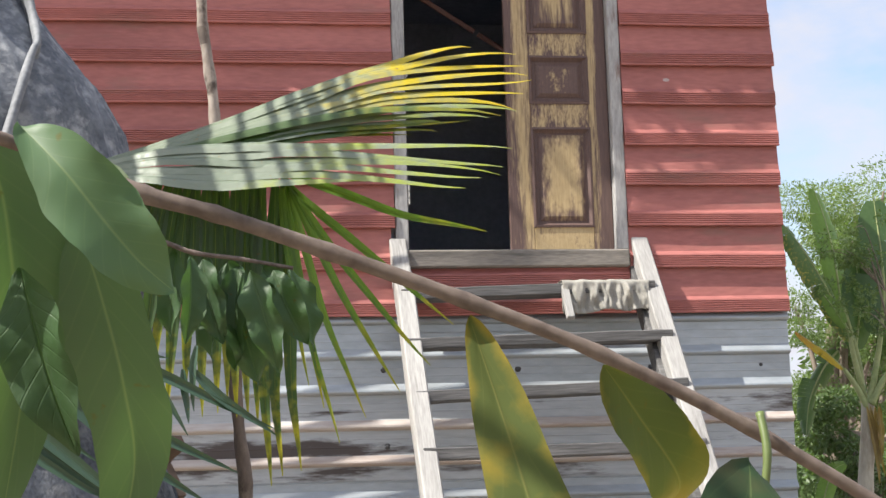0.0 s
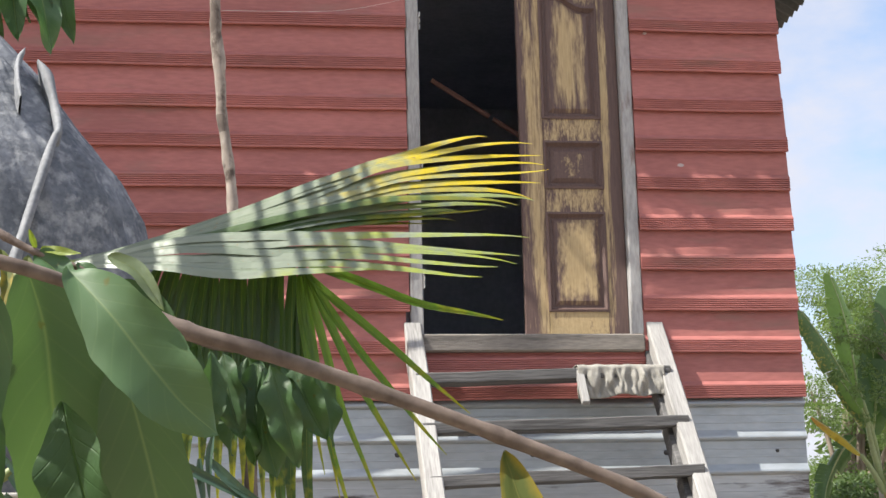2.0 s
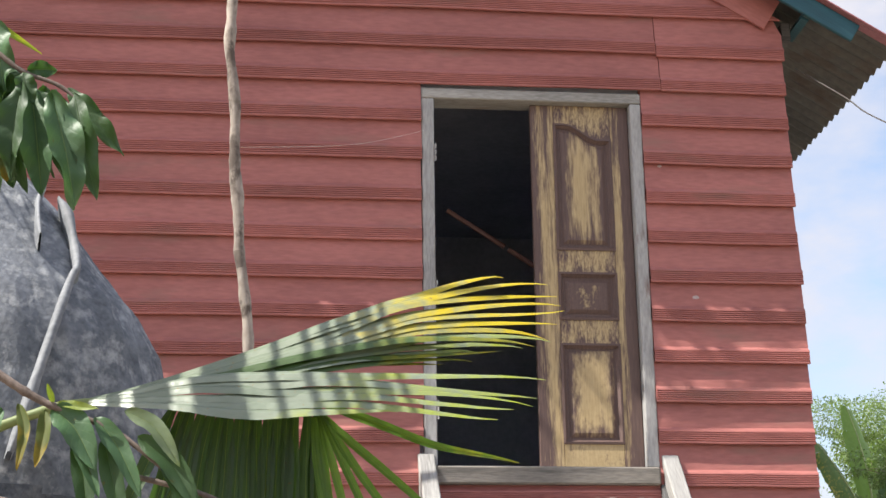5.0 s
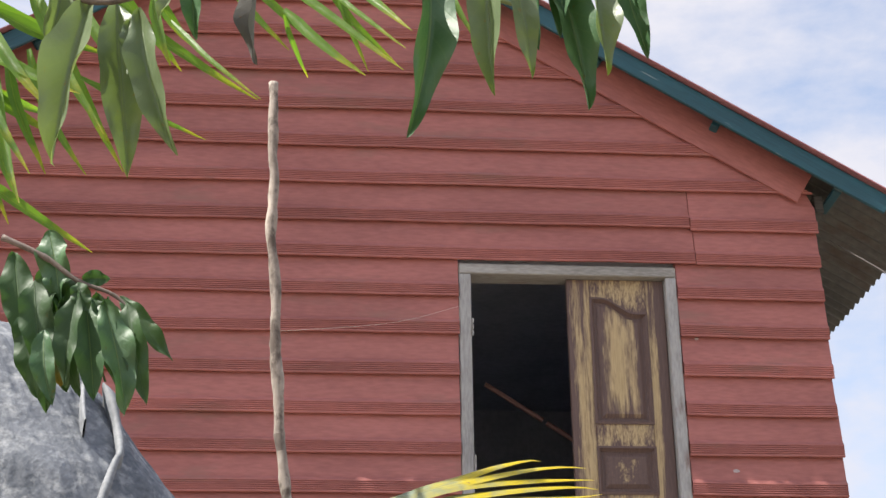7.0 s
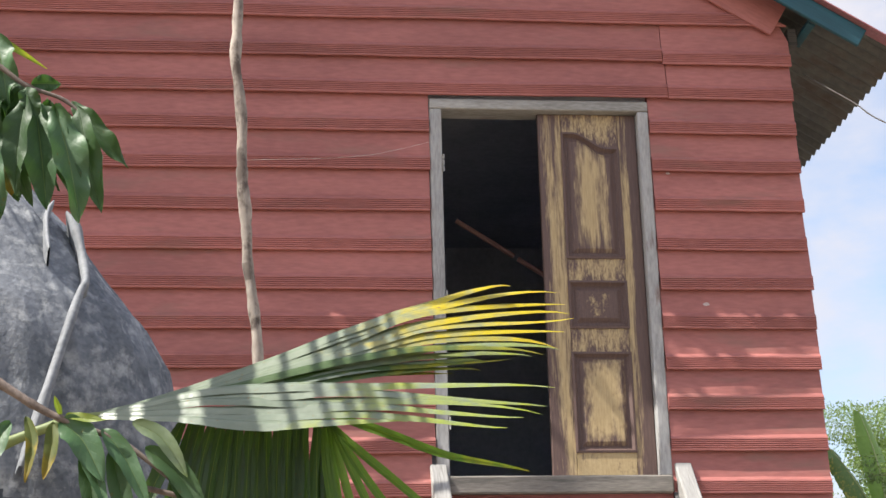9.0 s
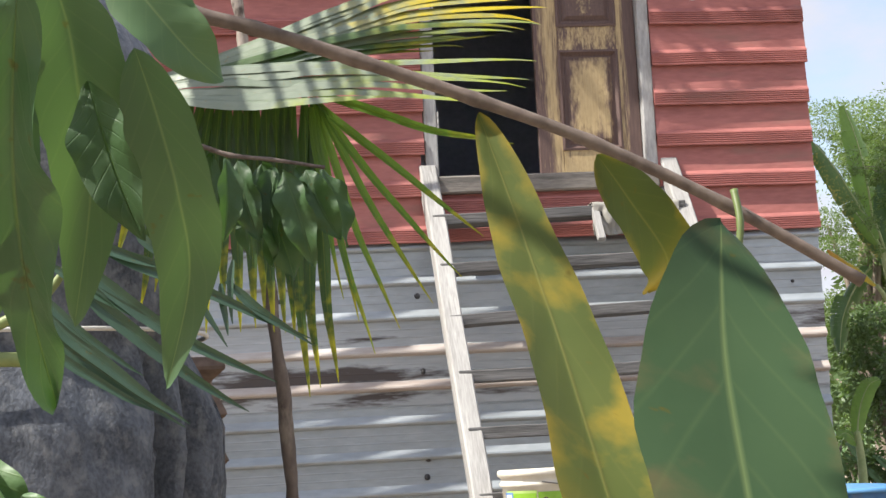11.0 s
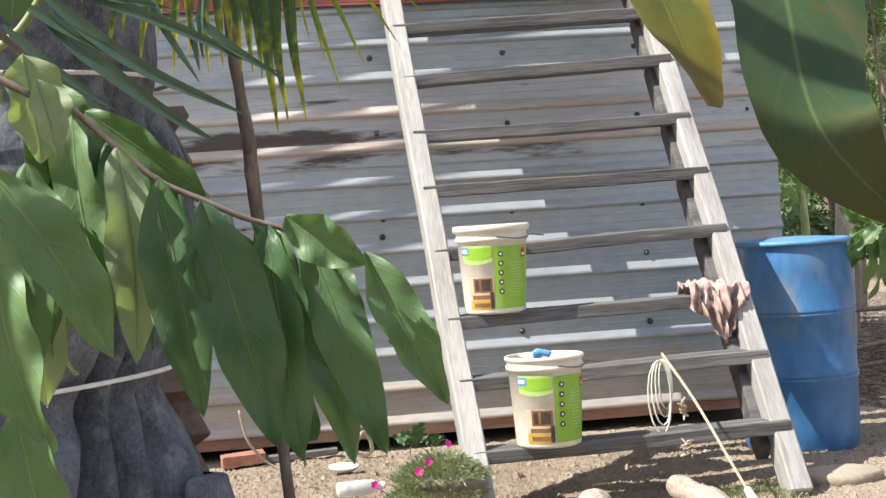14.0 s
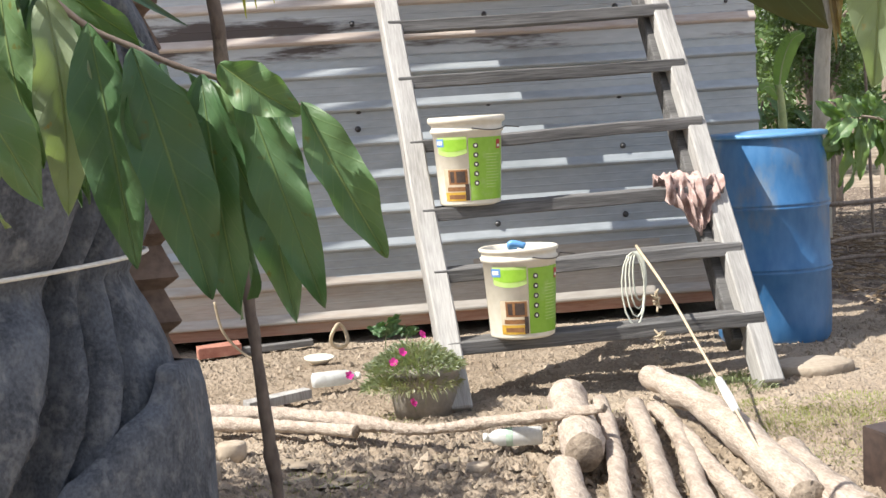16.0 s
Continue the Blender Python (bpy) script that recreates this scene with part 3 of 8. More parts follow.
    for c, e, mat, arched in ((2.550, 3.045, DOOR_PANEL_LOW, False), (3.172, 3.412, DOOR_PANEL_MID, False), (3.535, 4.212, DOOR_PANEL, True)):
        loop("moulding", outline(PL, PR, c, e, -0.004, arched), outline(PL, PR, c, e, 0.007, arched), -0.024, -0.026, -0.002, DOOR)
        loop("moulding", outline(PL, PR, c, e, 0.007, arched), outline(PL, PR, c, e, 0.020, arched), -0.020, -0.008, -0.002, DOOR)
        loop("raised_panel", outline(PL, PR, c, e, 0.032, arched), outline(PL, PR, c, e, 0.052, arched), -0.006, -0.017, -0.002, mat, True)
    return d


door_leaf()


def inside_rail():
    bm = bmesh.new()
    tube(bm, [(-0.33, 1.0, 4.065), (0.0, 1.02, 3.86)], 0.014, 6)
    thing("roof_batten", bm, RAIL_WOOD, "thin reddish batten slanting inside the dark room", "batten")
    bm = bmesh.new()
    tube(bm, [(0.02, 1.02, 3.845), (0.5, 1.05, 3.55)], 0.014, 6)
    thing("roof_batten", bm, RAIL_WOOD, "thin reddish batten slanting inside the dark room", "batten")


inside_rail()


# ---- ladder stairs ----
def ladder():
    lad = empty("ladder_stairs", pose(0, -1.98, 0), "weathered wooden ladder stairs leaning up to the door", "ladder")
    a = math.degrees(math.atan2(0.80, 1.0))
    length = math.hypot(2.44, 2.44 * 0.80)
    for x, lean in ((-0.532, 0.050), (0.637, 0.026)):
        bm = bmesh.new()
        n = 14
        got = box(bm, (0.082, 0.115, length + 0.05), bevel=0.0)
        bmesh.ops.subdivide_edges(bm, edges=[e for e in bm.edges if abs(e.verts[0].co.z - e.verts[1].co.z) > 1], cuts=n, use_grid_fill=True)
        for v in bm.verts:
            v.co.x += 0.006 * noise.noise(Vector((x * 9, 0, v.co.z * 2.2))) - lean * v.co.z / length
            v.co.y += 0.006 * noise.noise(Vector((x * 9, 5, v.co.z * 2.2)))
        bmesh.ops.bevel(bm, geom=[e for e in bm.edges if e.is_boundary or e.calc_face_angle(0) > 1.0], offset=0.006, segments=1, affect="EDGES")
        part("stringer", bm, WOOD_PALE, lad, m=pose(x, 0.98 + 0.035, 1.215, -a, 0, 0))
    heights = ((2.169, 2.201), (1.917, 1.945), (1.668, 1.704), (1.413, 1.425), (1.170, 1.183), (0.909, 0.942), (0.652, 0.668), (0.425, 0.453), (0.179, 0.202))
    for i, (zl, zr) in enumerate(heights):
        z = (zl + zr) / 2
        bm = bmesh.new()
        x1 = 0.632 if i < 1 else 0.645 + 0.004 * i
        x0 = -0.572 + 0.006 * i
        box(bm, (x1 - x0, 0.15, 0.050), bevel=0.0)
        bmesh.ops.subdivide_edges(bm, edges=[e for e in bm.edges if abs(e.verts[0].co.x - e.verts[1].co.x) > 0.5], cuts=16, use_grid_fill=True)
        s = rnd(0, 50)
        for v in bm.verts:
            v.co.z += 0.005 * noise.noise(Vector((v.co.x * 2.5, s, 0))) + 0.0025 * noise.noise(Vector((v.co.x * 14, s, v.co.y * 9)))
            v.co.y += 0.006 * noise.noise(Vector((v.co.x * 3, s, 9))) + 0.003 * noise.noise(Vector((v.co.x * 17, s, v.co.z * 9)))
        bmesh.ops.bevel(bm, geom=[e for e in bm.edges if e.calc_face_angle(0) > 1.0], offset=0.004, segments=1, affect="EDGES")
        part("tread", bm, WOOD_GREY, lad, m=pose((x0 + x1) / 2, 0.80 * z + 0.058, z + 0.014, 0, -math.degrees(math.atan2(zr - zl, x1 - x0)), 0))
    bm = bmesh.new()
    box(bm, (0.05, 0.09, length - 0.30), bevel=0.005)
    part("stringer_backing", bm, WOOD_GREY, lad, "dark grey inner plank", m=pose(0.592, 0.98 + 0.115, 1.215, -a, 0, 0))
    bm = bmesh.new()
    box(bm, (0.035, 0.03, 0.20), bevel=0.003)
    part("tread_cleat", bm, WOOD_PALE, lad, m=pose(0.20, 0.80 * 2.13 + 0.0, 2.14, -30, 0, 4))
    return lad


ladder()


# ---- barrel ----
def barrel():
    b = empty("barrel", pose(1.06, -0.90, 0), "faded blue plastic water barrel with a pale lid", "barrel")
    prof = [(0.225, -0.03), (0.243, 0.01), (0.248, 0.10), (0.251, 0.28), (0.258, 0.290), (0.258, 0.297), (0.252, 0.301), (0.258, 0.306), (0.258, 0.313), (0.251, 0.322), (0.252, 0.555), (0.259, 0.565), (0.259, 0.572), (0.253, 0.576), (0.259, 0.581), (0.259, 0.588),
            (0.252, 0.598), (0.250, 0.74), (0.246, 0.82), (0.234, 0.862), (0.236, 0.872)]
    bm = bmesh.new()
    lathe(bm, prof, 48, cap_top=True)
    part("body", bm, BARREL, b, smooth=True)
    bm = bmesh.new()
    lathe(bm, [(0.238, 0.866), (0.259, 0.866), (0.261, 0.874), (0.257, 0.884), (0.238, 0.888), (0.222, 0.884), (0.16, 0.893), (0.06, 0.898)], 48, cap_top=True)
    part("lid", bm, BLUE_LID, b, "pale blue round lid", smooth=True)
    return b


barrel()


# ---- foliage ----
def leaf_material(name, dark, light, vein, tip=None, tip_from=0.55, rough=0.42, thin=0.28, spec=0.5, relief=0.8, patch=None, patch_at=0.55):
    m = bpy.data.materials.new(name)
    m.use_nodes = True
    n, l = m.node_tree.nodes, m.node_tree.links
    b = n["Principled BSDF"]
    uv, sep, info = n.new("ShaderNodeUVMap"), n.new("ShaderNodeSeparateXYZ"), n.new("ShaderNodeObjectInfo")
    l.new(uv.outputs["UV"], sep.inputs[0])
    def op(kind, a, c=None, d=None):
        o = n.new("ShaderNodeMath")
        o.operation = kind
        for i, v in enumerate((a, c, d)):
            if v is None:
                continue
            if isinstance(v, (int, float)):
                o.inputs[i].default_value = v
            else:
                l.new(v, o.inputs[i])
        return o.outputs[0]
    side = op("ABSOLUTE", op("SUBTRACT", op("MULTIPLY", sep.outputs["X"], 2.0), 1.0))
    rib = op("SUBTRACT", 1.0, op("SMOOTH_MIN", 1.0, op("MULTIPLY", side, 18.0), 0.2))
    rib = op("MULTIPLY", op("MAXIMUM", rib, 0.0), 0.75)
    wave = op("FRACT", op("SUBTRACT", op("MULTIPLY", sep.outputs["Y"], 9.0), op("MULTIPLY", side, 1.7)))
    vein_f = op("MULTIPLY", op("MAXIMUM", op("SUBTRACT", 1.0, op("MULTIPLY", op("ABSOLUTE", op("SUBTRACT", wave, 0.5)), 12.0)), 0.0), 0.12)
    lines = op("MAXIMUM", rib, vein_f)
    co, big = n.new("ShaderNodeTexCoord"), n.new("ShaderNodeTexNoise")
    shift = n.new("ShaderNodeVectorMath")
    shift.operation = "ADD"
    l.new(co.outputs["Object"], shift.inputs[0])
    l.new(op("MULTIPLY", info.outputs["Random"], 31.0), shift.inputs[1])
    l.new(shift.outputs[0], big.inputs["Vector"])
    big.inputs["Scale"].default_value, big.inputs["Detail"].default_value = 34.0, 5.0
    mix = n.new("ShaderNodeMixRGB")
    mix.inputs["Color1"].default_value, mix.inputs["Color2"].default_value = (*dark, 1), (*light, 1)
    l.new(op("ADD", op("MULTIPLY", big.outputs["Fac"], 0.7), op("MULTIPLY", info.outputs["Random"], 0.35)), mix.inputs["Fac"])
    colour = mix.outputs["Color"]
    if tip:
        grow, tm = n.new("ShaderNodeMapRange"), n.new("ShaderNodeMixRGB")
        grow.inputs["From Min"].default_value, grow.inputs["From Max"].default_value = tip_from - 0.15, tip_from + 0.25
        l.new(op("ADD", sep.outputs["Y"], op("MULTIPLY", op("SUBTRACT", big.outputs["Fac"], 0.5), 0.9)), grow.inputs["Value"])
        l.new(grow.outputs[0], tm.inputs["Fac"])
        l.new(colour, tm.inputs["Color1"])
        tm.inputs["Color2"].default_value = (*tip, 1)
        colour = tm.outputs["Color"]
    if patch:
        blot, rise, pm = n.new("ShaderNodeTexNoise"), n.new("ShaderNodeMapRange"), n.new("ShaderNodeMixRGB")
        blot.inputs["Scale"].default_value, blot.inputs["Detail"].default_value = 55.0, 6.0
        l.new(shift.outputs[0], blot.inputs["Vector"])
        rise.inputs["From Min"].default_value, rise.inputs["From Max"].default_value = patch_at, patch_at + 0.16
        l.new(op("ADD", blot.outputs["Fac"], op("MULTIPLY", op("MULTIPLY", side, side), 0.16)), rise.inputs["Value"])
        l.new(rise.outputs[0], pm.inputs["Fac"])
        l.new(colour, pm.inputs["Color1"])
        pm.inputs["Color2"].default_value = (*patch, 1)
        colour = pm.outputs["Color"]
    vm = n.new("ShaderNodeMixRGB")
    l.new(lines, vm.inputs["Fac"])
    l.new(colour, vm.inputs["Color1"])
    vm.inputs["Color2"].default_value = (*vein, 1)
    colour = vm.outputs["Color"]
    # small holes of decay and spots
    sp, cut, sm = n.new("ShaderNodeTexNoise"), n.new("ShaderNodeValToRGB"), n.new("ShaderNodeMixRGB")
    sp.inputs["Scale"].default_value, sp.inputs["Detail"].default_value = 140.0, 3.0
    l.new(shift.outputs[0], sp.inputs["Vector"])
    cut.color_ramp.elements[0].position, cut.color_ramp.elements[1].position = 0.68, 0.74
    l.new(sp.outputs["Fac"], cut.inputs["Fac"])
    l.new(cut.outputs["Color"], sm.inputs["Fac"])
    l.new(colour, sm.inputs["Color1"])
    sm.inputs["Color2"].default_value = (dark[0] * 1.6 + 0.03, dark[1] * 0.9 + 0.02, dark[2] * 0.6, 1)
    colour = sm.outputs["Color"]
    l.new(colour, b.inputs["Base Color"])
    b.inputs["Roughness"].default_value = rough
    b.inputs["Specular IOR Level"].default_value = spec
    bp = n.new("ShaderNodeBump")
    bp.inputs["Strength"].default_value, bp.inputs["Distance"].default_value = relief, 0.0022
    l.new(op("ADD", op("MULTIPLY", lines, -0.35), op("MULTIPLY", big.outputs["Fac"], 1.5)), bp.inputs["Height"])
    l.new(bp.outputs["Normal"], b.inputs["Normal"])
    see, mixs, glow = n.new("ShaderNodeBsdfTranslucent"), n.new("ShaderNodeMixShader"), n.new("ShaderNodeMixRGB")
    glow.blend_type = "MULTIPLY"
    glow.inputs["Fac"].default_value, glow.inputs["Color2"].default_value = 1.0, (1.5, 1.7, 0.6, 1)
    l.new(colour, glow.inputs["Color1"])
    l.new(glow.outputs["Color"], see.inputs["Color"])
    mixs.inputs["Fac"].default_value = thin
    l.new(b.outputs["BSDF"], mixs.inputs[1])
    l.new(see.outputs["BSDF"], mixs.inputs[2])
    l.new(mixs.outputs[0], n["Material Output"].inputs["Surface"])
    return m


LEAF = leaf_material("broad_leaf", (0.032, 0.085, 0.036), (0.085, 0.162, 0.068), (0.17, 0.24, 0.09), rough=0.50, thin=0.15)
LEAF_NEAR = leaf_material("near_broad_leaf", (0.050, 0.105, 0.047), (0.100, 0.175, 0.080), (0.17, 0.24, 0.11), rough=0.55, thin=0.18, relief=0.12)
LEAF_GREY = leaf_material("greyish_leaf", (0.11, 0.15, 0.085), (0.19, 0.235, 0.135), (0.20, 0.26, 0.10), (0.20, 0.26, 0.05), 0.9, rough=0.4)
LEAF_DRY = leaf_material("dry_dark_leaf", (0.045, 0.042, 0.036), (0.10, 0.092, 0.08), (0.12, 0.11, 0.09), rough=0.7, thin=0.1)
LEAF_MANGO = leaf_material("mango_leaf", (0.085, 0.15, 0.045), (0.15, 0.23, 0.075), (0.22, 0.28, 0.10), rough=0.35)
LEAF_DARK = leaf_material("dark_broad_leaf", (0.026, 0.062, 0.022), (0.060, 0.115, 0.042), (0.08, 0.14, 0.05), rough=0.55)
# leaf backs, and on the lower branch sky sheen painted as pale colour
LEAF_PALE = leaf_material("pale_back_and_sheen_leaf", (0.19, 0.245, 0.15), (0.28, 0.335, 0.21), (0.22, 0.26, 0.13), rough=0.6)
LEAF_YOUNG = leaf_material("young_leaf", (0.16, 0.22, 0.04), (0.24, 0.28, 0.06), (0.30, 0.32, 0.10))
LEAF_YELLOW = leaf_material("yellowing_leaf", (0.056, 0.082, 0.024), (0.125, 0.142, 0.036), (0.17, 0.17, 0.05), (0.22, 0.150, 0.020), 0.70, rough=0.6, thin=0.14, spec=0.25, relief=0.15, patch=(0.25, 0.195, 0.030), patch_at=0.58)
LEAF_YELLOW2 = leaf_material("old_leaf", (0.026, 0.054, 0.025), (0.056, 0.092, 0.040), (0.11, 0.15, 0.06), (0.085, 0.070, 0.022), 0.84, rough=0.6, thin=0.05, spec=0.12, relief=0.15, patch=(0.078, 0.078, 0.036), patch_at=0.64)
LEAF_MID = leaf_material("mid_green_leaf", (0.060, 0.128, 0.052), (0.150, 0.240, 0.105), (0.30, 0.37, 0.14), rough=0.50, thin=0.18)
PALM_GREY = leaf_material("folded_palm_blade", (0.125, 0.160, 0.112), (0.26, 0.295, 0.23), (0.10, 0.14, 0.07), (0.27, 0.32, 0.03), 0.80, rough=0.40, thin=0.05, spec=0.5)
PALM_GOLD = leaf_material("golden_palm_blade", (0.125, 0.160, 0.106), (0.26, 0.295, 0.22), (0.10, 0.14, 0.06), (0.46, 0.36, 0.012), 0.66, rough=0.40, thin=0.08, spec=0.5)
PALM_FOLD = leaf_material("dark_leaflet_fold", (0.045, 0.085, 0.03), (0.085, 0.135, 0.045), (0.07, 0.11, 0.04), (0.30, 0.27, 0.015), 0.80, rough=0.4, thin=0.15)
PALM_YOUNG = leaf_material("bright_palm_leaflet", (0.08, 0.17, 0.03), (0.17, 0.27, 0.045), (0.28, 0.34, 0.06), (0.42, 0.36, 0.04), 0.85, thin=0.45)
PALM_YELLOW = leaf_material("yellow_tipped_palm_leaflet", (0.032, 0.068, 0.022), (0.06, 0.11, 0.03), (0.20, 0.23, 0.06), (0.50, 0.44, 0.03), 0.86, thin=0.45)
PALM_DARK = leaf_material("dark_palm_leaflet", (0.035, 0.075, 0.05), (0.06, 0.105, 0.065), (0.10, 0.15, 0.09), rough=0.3, thin=0.15)
PALM_RIB = material("palm_midrib", (0.12, 0.16, 0.05), (0.20, 0.24, 0.08), 0.5, 8, 60, 0.1)
TWIG = material("brown_twig_bark", (0.10, 0.074, 0.062), (0.22, 0.170, 0.142), 0.8, 60, 300, 0.4, depth=0.0005, spread=0.05)
BARK = material("grey_brown_bark", (0.16, 0.12, 0.09), (0.30, 0.25, 0.20), 0.9, 12, 70, 0.6, stretch=(2, 2, 0.6), depth=0.006)


def blade(length, width, fold, bend, wavy, nl=10, nw=4, tipness=1.0, blunt=0.74):
    """A pointed leaf blade along +z with its face to -y, folded along the midrib, drooping and with a wavy edge."""
    bm = bmesh.new()
    uvl = bm.loops.layers.uv.new("UVMap")
    rows = []
    ph, ph2, sway, twist, ripple = rnd(0, 6), rnd(0, 6), rnd(-0.035, 0.035), rnd(-0.5, 0.5), 0.055
    for i in range(nl + 1):
        v = i / nl
        shape = (math.sin(math.pi * min(1, v ** 0.86)) ** (0.74 + (blunt - 0.74) * min(1.0, max(0.0, 2.5 * v - 1.0)) + (0.55 * max(0.0, 0.5 - v) if blunt < 0.7 else 0.0))) * (1 - 0.10 * tipness * v) * 1.10 if 0 < v < 1 else 0.0
        half = max(0.012, shape * (1 + ripple * (math.sin(v * 17 + ph2) + 0.5 * math.sin(v * 31 + ph)) * (1 - v))) * width * 0.5
        drift = sway * length * math.sin(math.pi * v)
        turn = twist * (v - 0.3)
        row = []
        for k in range(-nw, nw + 1):
            u = k / nw
            x = half * u
            y = -fold * abs(u) * half + bend * length * math.sin(math.pi * v * 0.9) * 1.0
            y += wavy * width * (abs(u) ** 2) * math.sin(v * 16 + ph + (1.7 if u > 0 else 0))
            y += 0.05 * width * math.sin(abs(u) * 3.0 + v * 9 + ph2) * abs(u)
            y += 0.010 * width * math.sin(v * 56 - abs(u) * 7.0 + ph) * min(1.0, 2.5 * abs(u)) * (1 - 0.5 * abs(u))
            mid = bend * length * math.sin(math.pi * v * 0.9)
            x, y = x * math.cos(turn) - (y - mid) * math.sin(turn), mid + x * math.sin(turn) + (y - mid) * math.cos(turn)
            row.append((bm.verts.new((x + drift, y, v * length)), (0.5 + 0.5 * u, v)))
        rows.append(row)
    for a, b in zip(rows, rows[1:]):
        for k in range(2 * nw):
            quad = (a[k], a[k + 1], b[k + 1], b[k])
            f = bm.faces.new([q[0] for q in quad])
            f.smooth = True
            for lp, q in zip(f.loops, quad):
                lp[uvl].uv = q[1]
    return bm


def aim(base, tip, roll):
    """The pose of a blade from base to tip, its face towards -y, turned about its own line."""
    z = (Vector(tip) - Vector(base)).normalized()
    y = Vector((0, 1, 0))
    x = y.cross(z).normalized()
    y = z.cross(x)
    m = Matrix((x, y, z)).transposed().to_4x4()
    m.translation = base
    return m @ Matrix.Rotation(radians(roll), 4, "Z")


def leaf(plant, base, tip, width, roll, mat, fold, bend):
    length = (Vector(tip) - Vector(base)).length
    bm = blade(length, width, fold * rnd(0.9, 1.9), bend, rnd(0.10, 0.22), 34, 5, 1.0, 0.56 if mat in (LEAF_YELLOW, LEAF_YELLOW2) else 0.74)
    me = mesh_from(bm, "leaf", mat, True)
    ob = new("leaf", me)
    ob.parent = plant
    ob.matrix_basis = aim(base, tip, roll)
    return ob


def leaflet(plant, base, tip, width, sag, mat, face=0, name="leaflet"):
    """A long folded palm leaflet that sags on its way."""
    b, t = Vector(base), Vector(tip)
    length = (t - b).length
    bm = bmesh.new()
    uvl = bm.loops.layers.uv.new("UVMap")
    n, rows = 14, []
    for i in range(n + 1):
        v = i / n
        w = width * 0.5 * min(1.0, (0.10 if face else 0.35) + v * (1.7 if face else 3.0)) * (1 - v ** 2.6) + 0.0006
        y = sag * length * math.sin(math.pi * v)
        row = [(bm.verts.new((x * w, yy * w * (0.6 if face else 1.0), v * length)), (0.5 + 0.5 * x, v)) for x, yy in ((-1, -0.45), (-0.5, -0.12), (0, 0.12), (0.5, -0.12), (1, -0.45))]
        for q, _ in row:
            q.co.x += sag * length * 0.5 * (math.sin(math.pi * v)) + 0.02 * length * noise.noise(Vector((v * 2.5, length * 50, 0)))
            q.co.y -= y * 0.3
        rows.append(row)
    for a, c in zip(rows, rows[1:]):
        for k in range(4):
            quad = (a[k], a[k + 1], c[k + 1], c[k])
            f = bm.faces.new([q[0] for q in quad])
            f.smooth = True
            for lp, q in zip(f.loops, quad):
                lp[uvl].uv = q[1]
    ob = new(name, mesh_from(bm, name, mat, True))
    ob.parent = plant
    ob.matrix_basis = aim(base, tip, face + rnd(-12, 12) * (1.7 if face else 1.0))
    return ob


def pleat(plant, points, width, mat):
    """A leaflet of the folded frond: a creased strip through the points, lying against its neighbours, its tip free and curling."""
    line = smooth_line(points, 7)
    n = len(line) - 1
    up = Vector((-0.30, -0.66, 0.69)).normalized()
    bm = bmesh.new()
    uvl = bm.loops.layers.uv.new("UVMap")
    rows, seed = [], rnd(0, 50)
    curl, kink = rnd(-0.02, 0.012), rnd(-0.004, 0.004)
    for i, p in enumerate(line):
        v = i / n
        way = (line[min(i + 1, n)] - line[max(i - 1, 0)]).normalized()
        side = way.cross(up).normalized()
        face = side.cross(way).normalized()
        w = width * 0.5 * min(1.0, 0.32 + 1.6 * v) * max(0.03, 1 - max(0.0, (v - 0.60) / 0.40) ** 1.7)
        p = p + Vector((0, 0, 1)) * (curl * max(0.0, v - 0.86) ** 2 * 40 + kink * math.sin(v * 9 + seed) + 0.0015 * noise.noise(Vector((v * 12, seed, 0))))
        roll = 0.25 * noise.noise(Vector((v * 3, seed, 5)))
        s2 = side * math.cos(roll) + face * math.sin(roll)
        row = []
        for u, h in ((-1.0, -0.80), (-0.52, -0.06), (-0.15, 0.20), (0.35, 0.08), (1.0, -0.16)):
            row.append((bm.verts.new(p + s2 * (u * w) + face * (h * w)), (0.5 + 0.5 * u, v)))
        rows.append(row)
    for a, c in zip(rows, rows[1:]):
        for k in range(4):
            quad = (a[k], a[k + 1], c[k + 1], c[k])
            f = bm.faces.new([q[0] for q in quad])
            # first strip in dark green: the leaflet's other side, painted to deepen the fold
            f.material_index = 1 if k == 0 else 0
            for lp, q in zip(f.loops, quad):
                lp[uvl].uv = q[1]
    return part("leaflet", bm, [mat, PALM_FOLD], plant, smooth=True)


